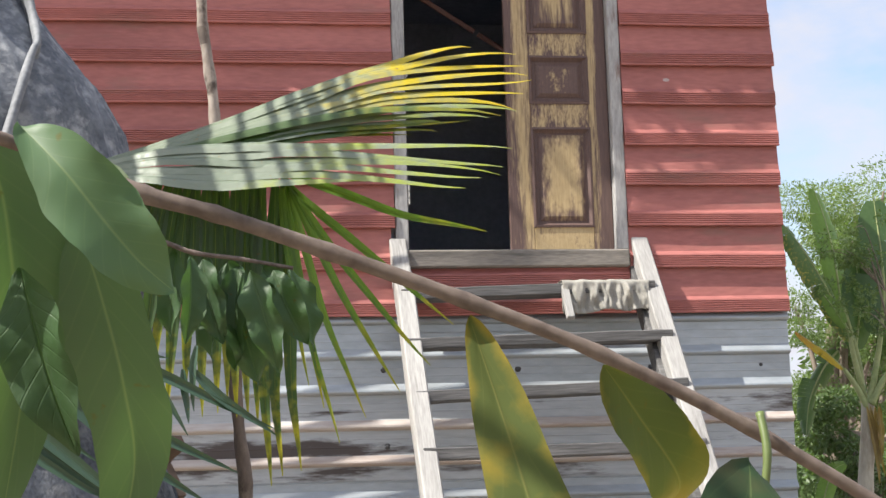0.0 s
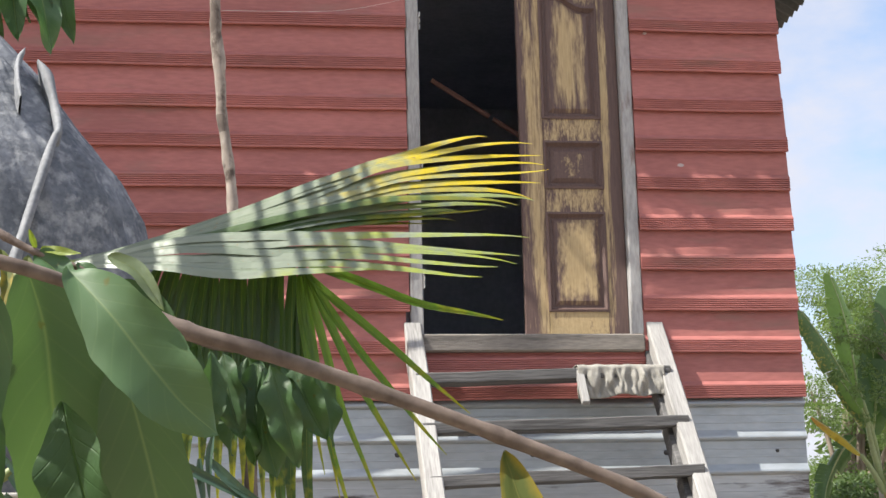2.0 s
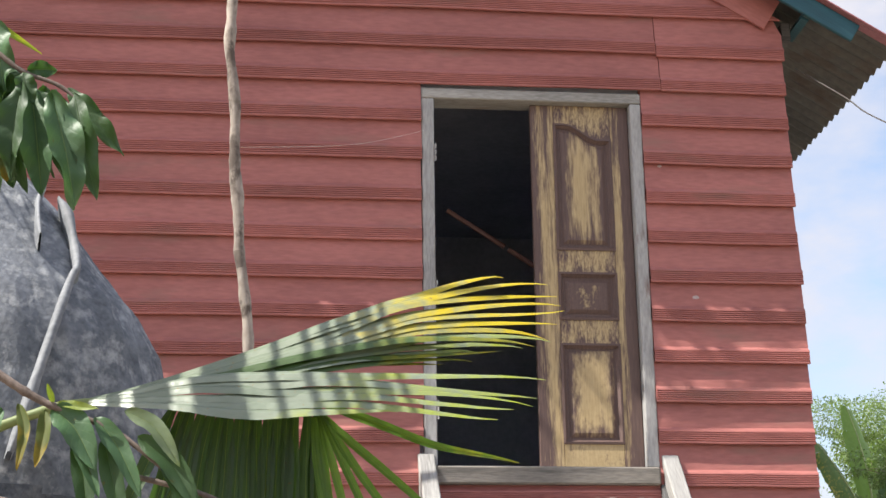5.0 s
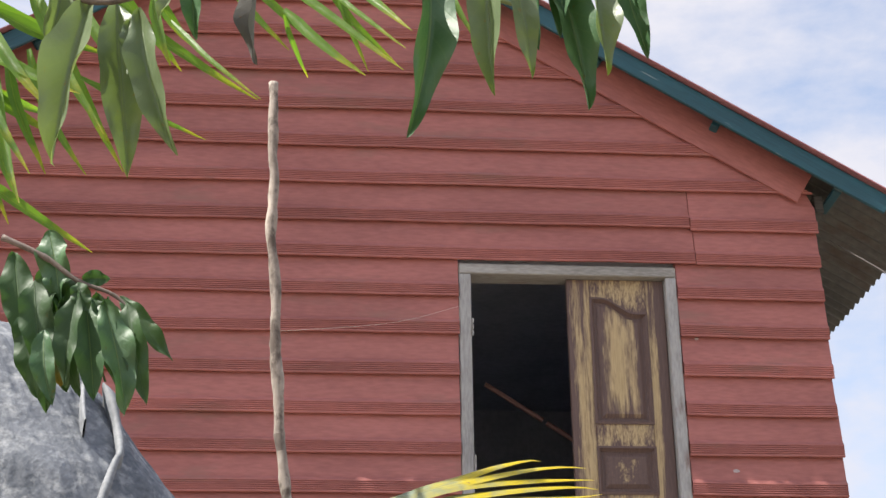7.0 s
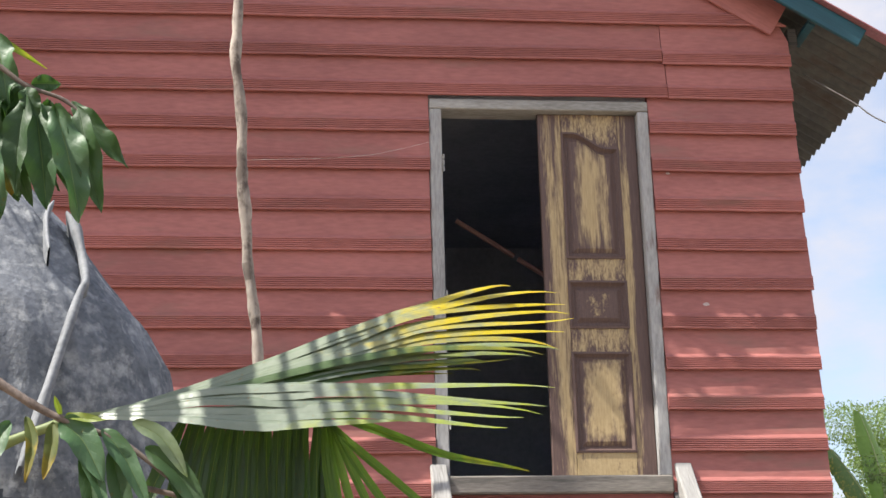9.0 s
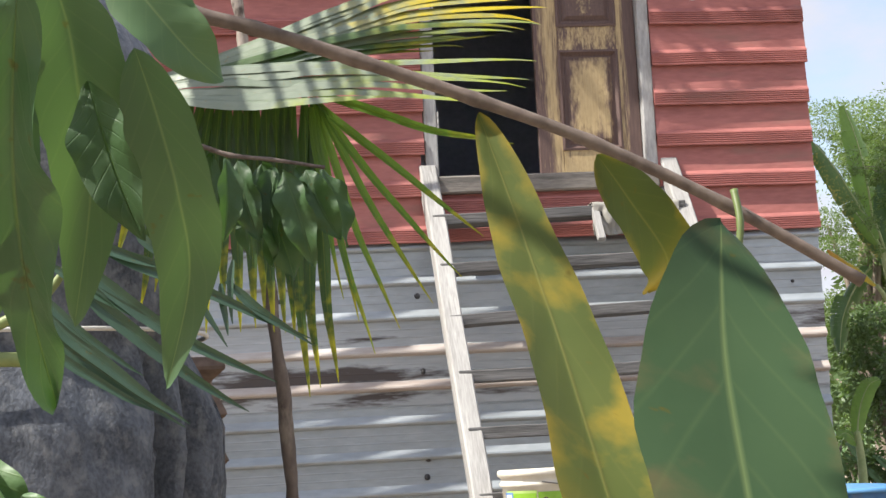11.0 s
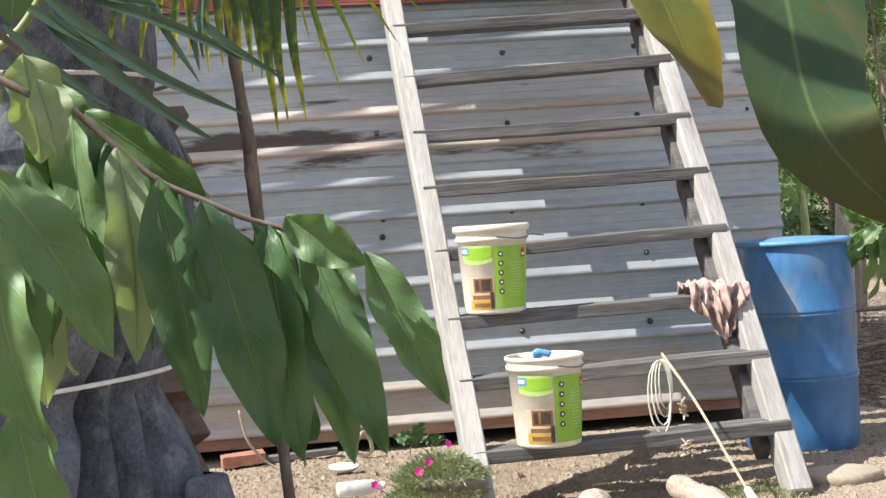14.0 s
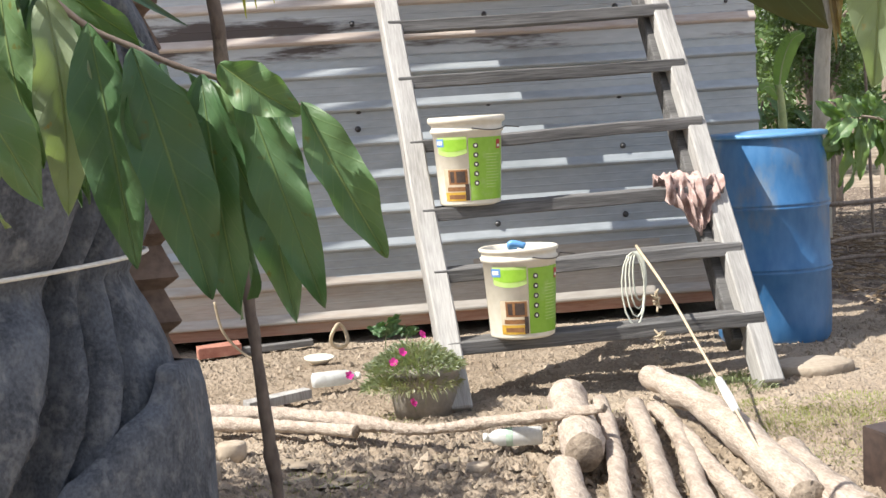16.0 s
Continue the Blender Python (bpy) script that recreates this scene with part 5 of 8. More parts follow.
leaf(TREE_B, (-1.436, -6.123, 1.693), (-1.413, -6.123, 1.602), 0.0210, 10, LEAF_DARK, 0.35, -0.07)
leaf(TREE_B, (-1.445, -6.098, 1.708), (-1.397, -6.098, 1.649), 0.0170, 0, LEAF_DARK, 0.35, -0.05)
leaf(TREE_B, (-1.481, -6.079, 1.731), (-1.457, -6.079, 1.731), 0.0150, 30, LEAF, 0.35, -0.05)
leaf(TREE_B, (-1.478, -6.119, 1.711), (-1.468, -6.119, 1.683), 0.0160, 0, LEAF_DARK, 0.35, -0.03)
leaf(TREE_B, (-1.500, -6.127, 1.665), (-1.487, -6.127, 1.599), 0.0190, 10, LEAF, 0.35, -0.07)
leaf(TREE_B, (-1.507, -6.075, 1.716), (-1.501, -6.075, 1.664), 0.0230, -20, LEAF_DARK, 0.35, -0.05)
leaf(TREE_B, (-1.452, -6.078, 1.707), (-1.434, -6.078, 1.652), 0.0190, 30, LEAF, 0.35, -0.07)
leaf(TREE_B, (-1.517, -6.103, 1.719), (-1.501, -6.103, 1.632), 0.0270, 0, LEAF_DARK, 0.35, -0.05)
leaf(TREE_B, (-1.490, -6.094, 1.704), (-1.480, -6.094, 1.660), 0.0180, 40, LEAF_DARK, 0.35, -0.05)
leaf(TREE_B, (-1.468, -6.104, 1.703), (-1.445, -6.104, 1.657), 0.0150, -30, LEAF_DARK, 0.35, -0.04)
leaf(TREE_B, (-1.499, -6.081, 1.679), (-1.484, -6.081, 1.626), 0.0200, 25, LEAF_DARK, 0.35, -0.05)
leaf(TREE_B, (-1.497, -6.100, 1.657), (-1.487, -6.100, 1.624), 0.0130, 0, LEAF_YELLOW, 0.35, -0.10)
leaf(TREE_B, (-1.524, -6.078, 1.704), (-1.508, -6.078, 1.621), 0.0250, 20, LEAF_DARK, 0.35, -0.09)
leaf(TREE_B, (-1.518, -6.050, 1.676), (-1.506, -6.050, 1.617), 0.0210, -20, LEAF_DARK, 0.35, -0.09)
leaf(TREE_B, (-1.495, -6.085, 1.727), (-1.497, -6.085, 1.663), 0.0210, 30, LEAF_DARK, 0.35, -0.08)
leaf(TREE_B, (-1.475, -6.036, 1.737), (-1.479, -6.036, 1.657), 0.0190, -35, LEAF_DARK, 0.35, -0.05)
leaf(TREE_B, (-1.458, -6.068, 1.719), (-1.446, -6.068, 1.636), 0.0180, 40, LEAF_DARK, 0.35, -0.04)
leaf(TREE_B, (-1.441, -6.037, 1.719), (-1.432, -6.037, 1.658), 0.0160, -30, LEAF_DARK, 0.35, -0.07)
leaf(TREE_B, (-1.493, -6.059, 1.734), (-1.485, -6.059, 1.688), 0.0160, -10, LEAF_DARK, 0.35, -0.08)
leaf(TREE_B, (-1.510, -6.085, 1.737), (-1.510, -6.085, 1.682), 0.0220, 10, LEAF_DARK, 0.35, -0.06)
leaf(TREE_B, (-1.550, -6.041, 1.771), (-1.533, -6.041, 1.679), 0.0280, 0, LEAF_DARK, 0.35, -0.04)
leaf(TREE_B, (-1.497, -6.079, 1.705), (-1.473, -6.079, 1.622), 0.0180, 15, LEAF_DARK, 0.35, -0.10)
# overhead cluster
twig(TREE_B, 'branch', [(-1.663, -6.100, 2.046), (-1.552, -6.100, 2.020), (-1.493, -6.100, 2.000), (-1.447, -6.100, 2.009), (-1.365, -6.100, 2.053), (-1.248, -6.100, 2.097), (-1.150, -6.100, 2.075), (-1.062, -6.100, 2.073), (-0.985, -6.100, 2.070)], 0.0035, 0.0015, TWIG)
leaf(TREE_B, (-1.495, -6.090, 2.007), (-1.513, -6.090, 1.833), 0.0370, 10, LEAF_GREY, 0.80, -0.08)
leaf(TREE_B, (-1.474, -6.072, 2.018), (-1.450, -6.072, 1.833), 0.0400, -10, LEAF_GREY, 0.80, -0.04)
leaf(TREE_B, (-1.448, -6.101, 1.992), (-1.405, -6.101, 1.842), 0.0290, 15, LEAF_GREY, 0.80, -0.05)
leaf(TREE_B, (-1.458, -6.083, 1.991), (-1.437, -6.083, 1.914), 0.0240, 0, LEAF_GREY, 0.80, -0.05)
leaf(TREE_B, (-1.404, -6.074, 2.049), (-1.396, -6.074, 1.977), 0.0200, 10, LEAF, 0.80, -0.09)
leaf(TREE_B, (-1.181, -6.116, 2.063), (-1.201, -6.116, 1.856), 0.0361, -15, LEAF, 0.80, -0.08)
leaf(TREE_B, (-1.124, -6.111, 2.062), (-1.120, -6.111, 1.905), 0.0310, 15, LEAF_GREY, 0.80, -0.08)
leaf(TREE_B, (-1.103, -6.098, 2.073), (-1.084, -6.098, 1.930), 0.0260, -10, LEAF_GREY, 0.80, -0.10)
leaf(TREE_B, (-1.069, -6.076, 2.089), (-1.071, -6.076, 1.976), 0.0240, 20, LEAF, 0.80, -0.07)
leaf(TREE_B, (-1.055, -6.072, 2.089), (-1.026, -6.072, 1.915), 0.0371, 5, LEAF, 0.80, -0.05)
leaf(TREE_B, (-1.024, -6.105, 2.070), (-1.014, -6.105, 1.934), 0.0290, -20, LEAF_GREY, 0.80, -0.05)
leaf(TREE_B, (-0.988, -6.076, 2.086), (-0.966, -6.076, 1.972), 0.0260, 10, LEAF, 0.80, -0.08)
leaf(TREE_B, (-1.334, -6.093, 2.066), (-1.338, -6.093, 1.942), 0.0220, 55, LEAF_DRY, 0.80, -0.06)
leaf(TREE_B, (-1.362, -6.073, 2.065), (-1.344, -6.073, 2.024), 0.0200, 0, LEAF_DRY, 0.80, -0.07)
leaf(TREE_B, (-1.409, -6.121, 2.006), (-1.427, -6.121, 1.969), 0.0140, 20, LEAF_GREY, 0.80, -0.06)
leaf(TREE_B, (-1.526, -6.072, 2.033), (-1.537, -6.072, 1.952), 0.0240, -25, LEAF_GREY, 0.80, -0.09)
leaf(TREE_B, (-1.144, -6.094, 2.080), (-1.167, -6.094, 1.959), 0.0200, 40, LEAF, 0.80, -0.09)
leaf(TREE_B, (-1.043, -6.085, 2.081), (-1.052, -6.085, 1.987), 0.0230, 30, LEAF, 0.80, -0.05)
# palm tips overhead
leaflet(PALM, (-1.575, -5.600, 2.338), (-1.365, -5.533, 2.216), 0.0171, 0.11, PALM_YOUNG)
leaflet(PALM, (-1.628, -5.600, 2.288), (-1.529, -5.557, 2.094), 0.0155, 0.04, PALM_YOUNG)
leaflet(PALM, (-1.695, -5.600, 2.243), (-1.637, -5.640, 2.008), 0.0171, 0.06, PALM_YOUNG)
leaflet(PALM, (-1.703, -5.600, 2.065), (-1.561, -5.530, 1.996), 0.0148, 0.04, PALM_YOUNG)
leaflet(PALM, (-1.510, -5.600, 2.354), (-1.449, -5.555, 2.282), 0.0163, 0.09, PALM_YOUNG)
leaflet(PALM, (-1.653, -5.600, 2.245), (-1.567, -5.593, 2.072), 0.0132, 0.12, PALM_YOUNG)
leaflet(PALM, (-1.331, -5.600, 2.317), (-1.223, -5.637, 2.201), 0.0140, 0.08, PALM_YOUNG)
leaflet(PALM, (-1.340, -5.600, 2.370), (-1.177, -5.653, 2.200), 0.0132, 0.04, PALM_YOUNG)
leaflet(PALM, (-1.265, -5.600, 2.391), (-1.167, -5.673, 2.247), 0.0148, 0.06, PALM_YOUNG)
leaflet(PALM, (-1.296, -5.600, 2.371), (-1.174, -5.659, 2.229), 0.0085, 0.04, PALM_YOUNG)
leaflet(PALM, (-1.331, -5.600, 2.309), (-1.299, -5.523, 2.260), 0.0070, 0.06, PALM_YOUNG)
leaflet(PALM, (-1.585, -5.600, 2.205), (-1.428, -5.539, 2.155), 0.0116, 0.09, PALM_YOUNG)
leaflet(PALM, (-1.701, -5.600, 2.302), (-1.558, -5.564, 2.261), 0.0186, 0.09, PALM_YOUNG)
leaflet(PALM, (-1.710, -5.600, 2.193), (-1.630, -5.529, 2.190), 0.0148, 0.11, PALM_YOUNG)
leaflet(PALM, (-1.679, -5.600, 2.227), (-1.622, -5.566, 2.085), 0.0140, 0.08, PALM_YOUNG)
leaflet(PALM, (-1.685, -5.600, 2.145), (-1.647, -5.570, 2.039), 0.0116, 0.10, PALM_YOUNG)
leaflet(PALM, (-1.501, -5.600, 2.328), (-1.474, -5.592, 2.231), 0.0140, 0.08, PALM_YOUNG)
leaflet(PALM, (-1.477, -5.600, 2.294), (-1.353, -5.654, 2.152), 0.0085, 0.11, PALM_YOUNG)
leaflet(PALM, (-1.130, -5.600, 2.388), (-1.078, -5.602, 2.277), 0.0109, 0.04, PALM_YOUNG)
leaflet(PALM, (-1.734, -5.600, 2.336), (-1.599, -5.651, 2.120), 0.0202, 0.11, PALM_YOUNG)
leaflet(PALM, (-1.742, -5.600, 2.284), (-1.627, -5.638, 2.049), 0.0186, 0.07, PALM_YOUNG)
leaflet(PALM, (-1.714, -5.600, 2.225), (-1.661, -5.572, 2.011), 0.0171, 0.11, PALM_YOUNG)
leaflet(PALM, (-1.663, -5.600, 2.356), (-1.547, -5.626, 2.111), 0.0194, 0.06, PALM_YOUNG)
leaflet(PALM, (-1.619, -5.600, 2.349), (-1.504, -5.612, 2.169), 0.0179, 0.03, PALM_YOUNG)
leaflet(PALM, (-1.561, -5.600, 2.360), (-1.464, -5.542, 2.253), 0.0163, 0.03, PALM_YOUNG)
leaflet(PALM, (-1.747, -5.600, 2.326), (-1.587, -5.529, 2.291), 0.0217, 0.04, PALM_YOUNG)
leaflet(PALM, (-1.740, -5.600, 2.267), (-1.574, -5.654, 2.151), 0.0202, 0.11, PALM_YOUNG)
leaflet(PALM, (-1.734, -5.600, 2.208), (-1.623, -5.550, 2.150), 0.0186, 0.05, PALM_YOUNG)
leaflet(PALM, (-1.430, -5.600, 2.384), (-1.322, -5.591, 2.262), 0.0124, 0.07, PALM_YOUNG)
leaflet(PALM, (-1.400, -5.600, 2.376), (-1.255, -5.566, 2.263), 0.0124, 0.05, PALM_YOUNG)
leaflet(PALM, (-1.296, -5.600, 2.389), (-1.176, -5.550, 2.267), 0.0109, 0.12, PALM_YOUNG)
leaflet(PALM, (-1.265, -5.600, 2.381), (-1.218, -5.568, 2.246), 0.0093, 0.11, PALM_YOUNG)
# folded frond
pleat(PALM, [(-1.568, -4.860, 1.708), (-1.365, -4.850, 1.775), (-1.167, -4.840, 1.855), (-1.055, -4.820, 1.899), (-0.894, -4.800, 1.955)], 0.0336, PALM_GOLD)
pleat(PALM, [(-1.568, -4.860, 1.708), (-1.365, -4.854, 1.770), (-1.167, -4.844, 1.847), (-1.036, -4.824, 1.897), (-0.818, -4.806, 1.940)], 0.0336, PALM_GOLD)
pleat(PALM, [(-1.568, -4.860, 1.708), (-1.364, -4.858, 1.766), (-1.168, -4.848, 1.838), (-1.037, -4.828, 1.887), (-0.806, -4.812, 1.913)], 0.0336, PALM_GOLD)
pleat(PALM, [(-1.568, -4.860, 1.708), (-1.364, -4.862, 1.761), (-1.168, -4.852, 1.827), (-1.028, -4.832, 1.873), (-0.800, -4.818, 1.900)], 0.0336, PALM_GOLD)
pleat(PALM, [(-1.568, -4.860, 1.708), (-1.364, -4.866, 1.758), (-1.168, -4.856, 1.819), (-1.028, -4.836, 1.860), (-0.795, -4.824, 1.871)], 0.0336, PALM_GOLD)
pleat(PALM, [(-1.568, -4.860, 1.708), (-1.364, -4.870, 1.754), (-1.168, -4.860, 1.810), (-1.029, -4.840, 1.849), (-0.811, -4.830, 1.857)], 0.0336, PALM_GOLD)
pleat(PALM, [(-1.568, -4.860, 1.708), (-1.363, -4.874, 1.750), (-1.168, -4.864, 1.802), (-1.029, -4.844, 1.836), (-0.827, -4.836, 1.838)], 0.0336, PALM_GOLD)
pleat(PALM, [(-1.568, -4.860, 1.708), (-1.363, -4.878, 1.747), (-1.168, -4.868, 1.794), (-1.030, -4.848, 1.823), (-0.824, -4.842, 1.829)], 0.0307, PALM_GREY)
pleat(PALM, [(-1.568, -4.860, 1.708), (-1.363, -4.882, 1.743), (-1.168, -4.872, 1.785), (-1.030, -4.852, 1.809), (-0.872, -4.848, 1.814)], 0.0248, PALM_GREY)
pleat(PALM, [(-1.568, -4.860, 1.708), (-1.363, -4.886, 1.739), (-1.168, -4.876, 1.777), (-1.040, -4.856, 1.796), (-0.948, -4.854, 1.804)], 0.0248, PALM_GREY)
pleat(PALM, [(-1.567, -4.865, 1.707), (-1.406, -4.900, 1.737), (-1.275, -4.910, 1.745), (-1.144, -4.920, 1.742), (-0.851, -4.930, 1.744)], 0.0320, PALM_GREY)
pleat(PALM, [(-1.567, -4.865, 1.707), (-1.405, -4.905, 1.727), (-1.275, -4.915, 1.731), (-1.144, -4.925, 1.730), (-0.867, -4.938, 1.708)], 0.0320, PALM_GREY)
pleat(PALM, [(-1.567, -4.865, 1.707), (-1.404, -4.910, 1.718), (-1.275, -4.920, 1.719), (-1.144, -4.930, 1.719), (-0.875, -4.945, 1.700)], 0.0320, PALM_GREY)
pleat(PALM, [(-1.567, -4.865, 1.707), (-1.404, -4.915, 1.708), (-1.274, -4.925, 1.706), (-1.144, -4.935, 1.706), (-0.906, -4.952, 1.683)], 0.0320, PALM_GREY)
pleat(PALM, [(-1.567, -4.865, 1.707), (-1.403, -4.920, 1.697), (-1.274, -4.930, 1.694), (-1.145, -4.940, 1.693), (-0.932, -4.960, 1.664)], 0.0320, PALM_GREY)
pleat(PALM, [(-1.567, -4.865, 1.707), (-1.428, -4.925, 1.688), (-1.342, -4.935, 1.683), (-1.240, -4.945, 1.679), (-1.086, -4.967, 1.675)], 0.0320, PALM_GREY)
# leaflets between the fans, their shade put into the dark green
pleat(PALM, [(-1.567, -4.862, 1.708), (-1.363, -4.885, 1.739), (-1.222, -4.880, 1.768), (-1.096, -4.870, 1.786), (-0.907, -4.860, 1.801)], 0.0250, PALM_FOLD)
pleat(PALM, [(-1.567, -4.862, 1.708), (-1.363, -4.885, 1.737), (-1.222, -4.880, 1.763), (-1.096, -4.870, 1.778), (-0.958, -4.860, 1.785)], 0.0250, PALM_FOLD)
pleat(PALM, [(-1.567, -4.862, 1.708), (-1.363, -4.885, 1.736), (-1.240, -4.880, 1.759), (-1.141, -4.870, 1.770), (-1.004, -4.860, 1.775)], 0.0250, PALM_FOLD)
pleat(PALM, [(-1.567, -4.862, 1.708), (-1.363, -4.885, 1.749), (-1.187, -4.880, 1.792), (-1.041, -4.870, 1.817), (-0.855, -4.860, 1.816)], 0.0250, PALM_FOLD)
# unseen blades, spaced to leave the wanted sun patches on the frond
shade_blade(PALM, (-2.456, -4.906, 3.152), (-2.480, -5.326, 2.726), 0.0332)
shade_blade(PALM, (-2.377, -4.906, 3.152), (-2.401, -5.326, 2.726), 0.0751)
shade_blade(PALM, (-2.259, -4.906, 3.152), (-2.283, -5.326, 2.726), 0.0856)
shade_blade(PALM, (-2.169, -4.906, 3.152), (-2.193, -5.326, 2.726), 0.0166)
shade_blade(PALM, (-2.110, -4.906, 3.152), (-2.134, -5.326, 2.726), 0.0175)
shade_blade(PALM, (-2.070, -4.906, 3.152), (-2.094, -5.326, 2.726), 0.0218)
shade_blade(PALM, (-2.035, -4.906, 3.152), (-2.059, -5.326, 2.726), 0.0271)
shade_blade(PALM, (-1.995, -4.906, 3.152), (-2.019, -5.326, 2.726), 0.0271)
shade_blade(PALM, (-1.964, -4.906, 3.152), (-1.988, -5.326, 2.726), 0.0140)
leaflet(PALM, (-1.211, -4.870, 1.708), (-0.888, -4.870, 1.611), 0.0150, 0.03, PALM_YOUNG)
leaflet(PALM, (-1.207, -4.870, 1.702), (-0.943, -4.870, 1.467), 0.0140, 0.05, PALM_YOUNG)
leaflet(PALM, (-1.204, -4.870, 1.699), (-0.985, -4.870, 1.400), 0.0130, 0.06, PALM_YOUNG)
leaflet(PALM, (-1.203, -4.870, 1.696), (-1.033, -4.870, 1.360), 0.0130, 0.05, PALM_YOUNG)
leaflet(PALM, (-1.203, -4.870, 1.694), (-1.082, -4.870, 1.323), 0.0130, 0.05, PALM_YOUNG)
leaflet(PALM, (-1.204, -4.870, 1.690), (-1.126, -4.870, 1.284), 0.0130, 0.04, PALM_YOUNG)
leaflet(PALM, (-1.207, -4.870, 1.685), (-1.148, -4.870, 1.338), 0.0120, 0.03, PALM_YOUNG)
leaflet(PALM, (-1.212, -4.870, 1.685), (-1.174, -4.870, 1.373), 0.0110, 0.03, PALM_YOUNG)
leaflet(PALM, (-1.429, -4.850, 1.706), (-1.530, -4.850, 1.452), 0.0265, 0.02, PALM_YELLOW)
leaflet(PALM, (-1.414, -4.850, 1.706), (-1.494, -4.850, 1.371), 0.0265, 0.02, PALM_YELLOW)
leaflet(PALM, (-1.400, -4.850, 1.706), (-1.470, -4.850, 1.399), 0.0265, 0.02, PALM_YELLOW)
leaflet(PALM, (-1.385, -4.850, 1.706), (-1.441, -4.850, 1.350), 0.0265, 0.02, PALM_YELLOW)
leaflet(PALM, (-1.371, -4.850, 1.706), (-1.412, -4.850, 1.386), 0.0265, 0.02, PALM_YELLOW)
leaflet(PALM, (-1.356, -4.850, 1.706), (-1.392, -4.850, 1.330), 0.0265, 0.02, PALM_YELLOW)
leaflet(PALM, (-1.341, -4.850, 1.706), (-1.364, -4.850, 1.358), 0.0265, 0.02, PALM_YELLOW)
leaflet(PALM, (-1.327, -4.850, 1.706), (-1.338, -4.850, 1.329), 0.0265, 0.02, PALM_YELLOW)
leaflet(PALM, (-1.312, -4.850, 1.706), (-1.315, -4.850, 1.335), 0.0265, 0.02, PALM_YELLOW)
leaflet(PALM, (-1.297, -4.850, 1.706), (-1.296, -4.850, 1.354), 0.0265, 0.02, PALM_YELLOW)
leaflet(PALM, (-1.283, -4.850, 1.706), (-1.284, -4.850, 1.326), 0.0265, 0.02, PALM_YELLOW)
leaflet(PALM, (-1.268, -4.850, 1.706), (-1.266, -4.850, 1.325), 0.0265, 0.02, PALM_YELLOW)
leaflet(PALM, (-1.253, -4.850, 1.706), (-1.248, -4.850, 1.314), 0.0265, 0.02, PALM_YELLOW)
leaflet(PALM, (-1.238, -4.850, 1.706), (-1.235, -4.850, 1.221), 0.0265, 0.02, PALM_YELLOW)
leaflet(PALM, (-1.224, -4.850, 1.706), (-1.216, -4.850, 1.236), 0.0265, 0.02, PALM_YELLOW)
leaflet(PALM, (-1.209, -4.850, 1.706), (-1.188, -4.850, 1.243), 0.0265, 0.02, PALM_YELLOW)
twig(PALM, 'midrib', [(-1.803, -4.862, 1.621), (-1.706, -4.862, 1.663), (-1.631, -4.862, 1.692), (-1.567, -4.862, 1.706), (-1.353, -4.862, 1.704), (-1.202, -4.860, 1.696)], 0.010, 0.004, PALM_RIB)
# low dark frond
leaflet(PALM, (-1.554, -5.150, 1.447), (-1.372, -5.150, 1.390), 0.0150, 0.08, PALM_DARK)
leaflet(PALM, (-1.546, -5.150, 1.455), (-1.229, -5.150, 1.294), 0.0180, 0.04, PALM_DARK)
leaflet(PALM, (-1.556, -5.150, 1.415), (-1.281, -5.150, 1.232), 0.0220, 0.07, PALM_DARK)
leaflet(PALM, (-1.557, -5.150, 1.395), (-1.321, -5.150, 1.194), 0.0240, 0.07, PALM_DARK)
leaflet(PALM, (-1.602, -5.150, 1.354), (-1.401, -5.150, 1.182), 0.0210, 0.06, PALM_DARK)
leaflet(PALM, (-1.607, -5.150, 1.330), (-1.409, -5.150, 1.175), 0.0170, 0.03, PALM_DARK)
leaflet(PALM, (-1.615, -5.150, 1.314), (-1.434, -5.150, 1.194), 0.0140, 0.06, PALM_DARK)
leaflet(PALM, (-1.345, -5.150, 1.378), (-1.228, -5.150, 1.283), 0.0140, 0.07, PALM_DARK)
leaflet(PALM, (-1.468, -5.150, 1.452), (-1.423, -5.150, 1.406), 0.0140, 0.04, PALM_DARK)
leaflet(PALM, (-1.587, -5.150, 1.409), (-1.404, -5.150, 1.304), 0.0170, 0.06, PALM_DARK)
leaflet(PALM, (-1.612, -5.150, 1.378), (-1.462, -5.150, 1.251), 0.0140, 0.07, PALM_DARK)
leaflet(PALM, (-1.336, -5.150, 1.406), (-1.339, -5.150, 1.317), 0.0091, 0.06, PALM_DARK)
leaflet(PALM, (-1.353, -5.150, 1.374), (-1.345, -5.150, 1.301), 0.0100, 0.02, PALM_DARK)
leaflet(PALM, (-1.414, -5.150, 1.425), (-1.346, -5.150, 1.285), 0.0120, 0.06, PALM_DARK)
twig(PALM, 'midrib', [(-1.789, -5.140, 1.253), (-1.678, -5.140, 1.319), (-1.599, -5.140, 1.363), (-1.553, -5.140, 1.425)], 0.010, 0.005, PALM_RIB)

# rib that carries the unseen shading blades
twig(PALM, "midrib", [(-2.25, -5.0, 1.45), (-2.36, -5.1, 2.3), (-2.30, -5.034, 2.90), (-2.1, -5.034, 2.97), (-1.72, -5.034, 2.96)], 0.016, 0.006, PALM_RIB, 0)


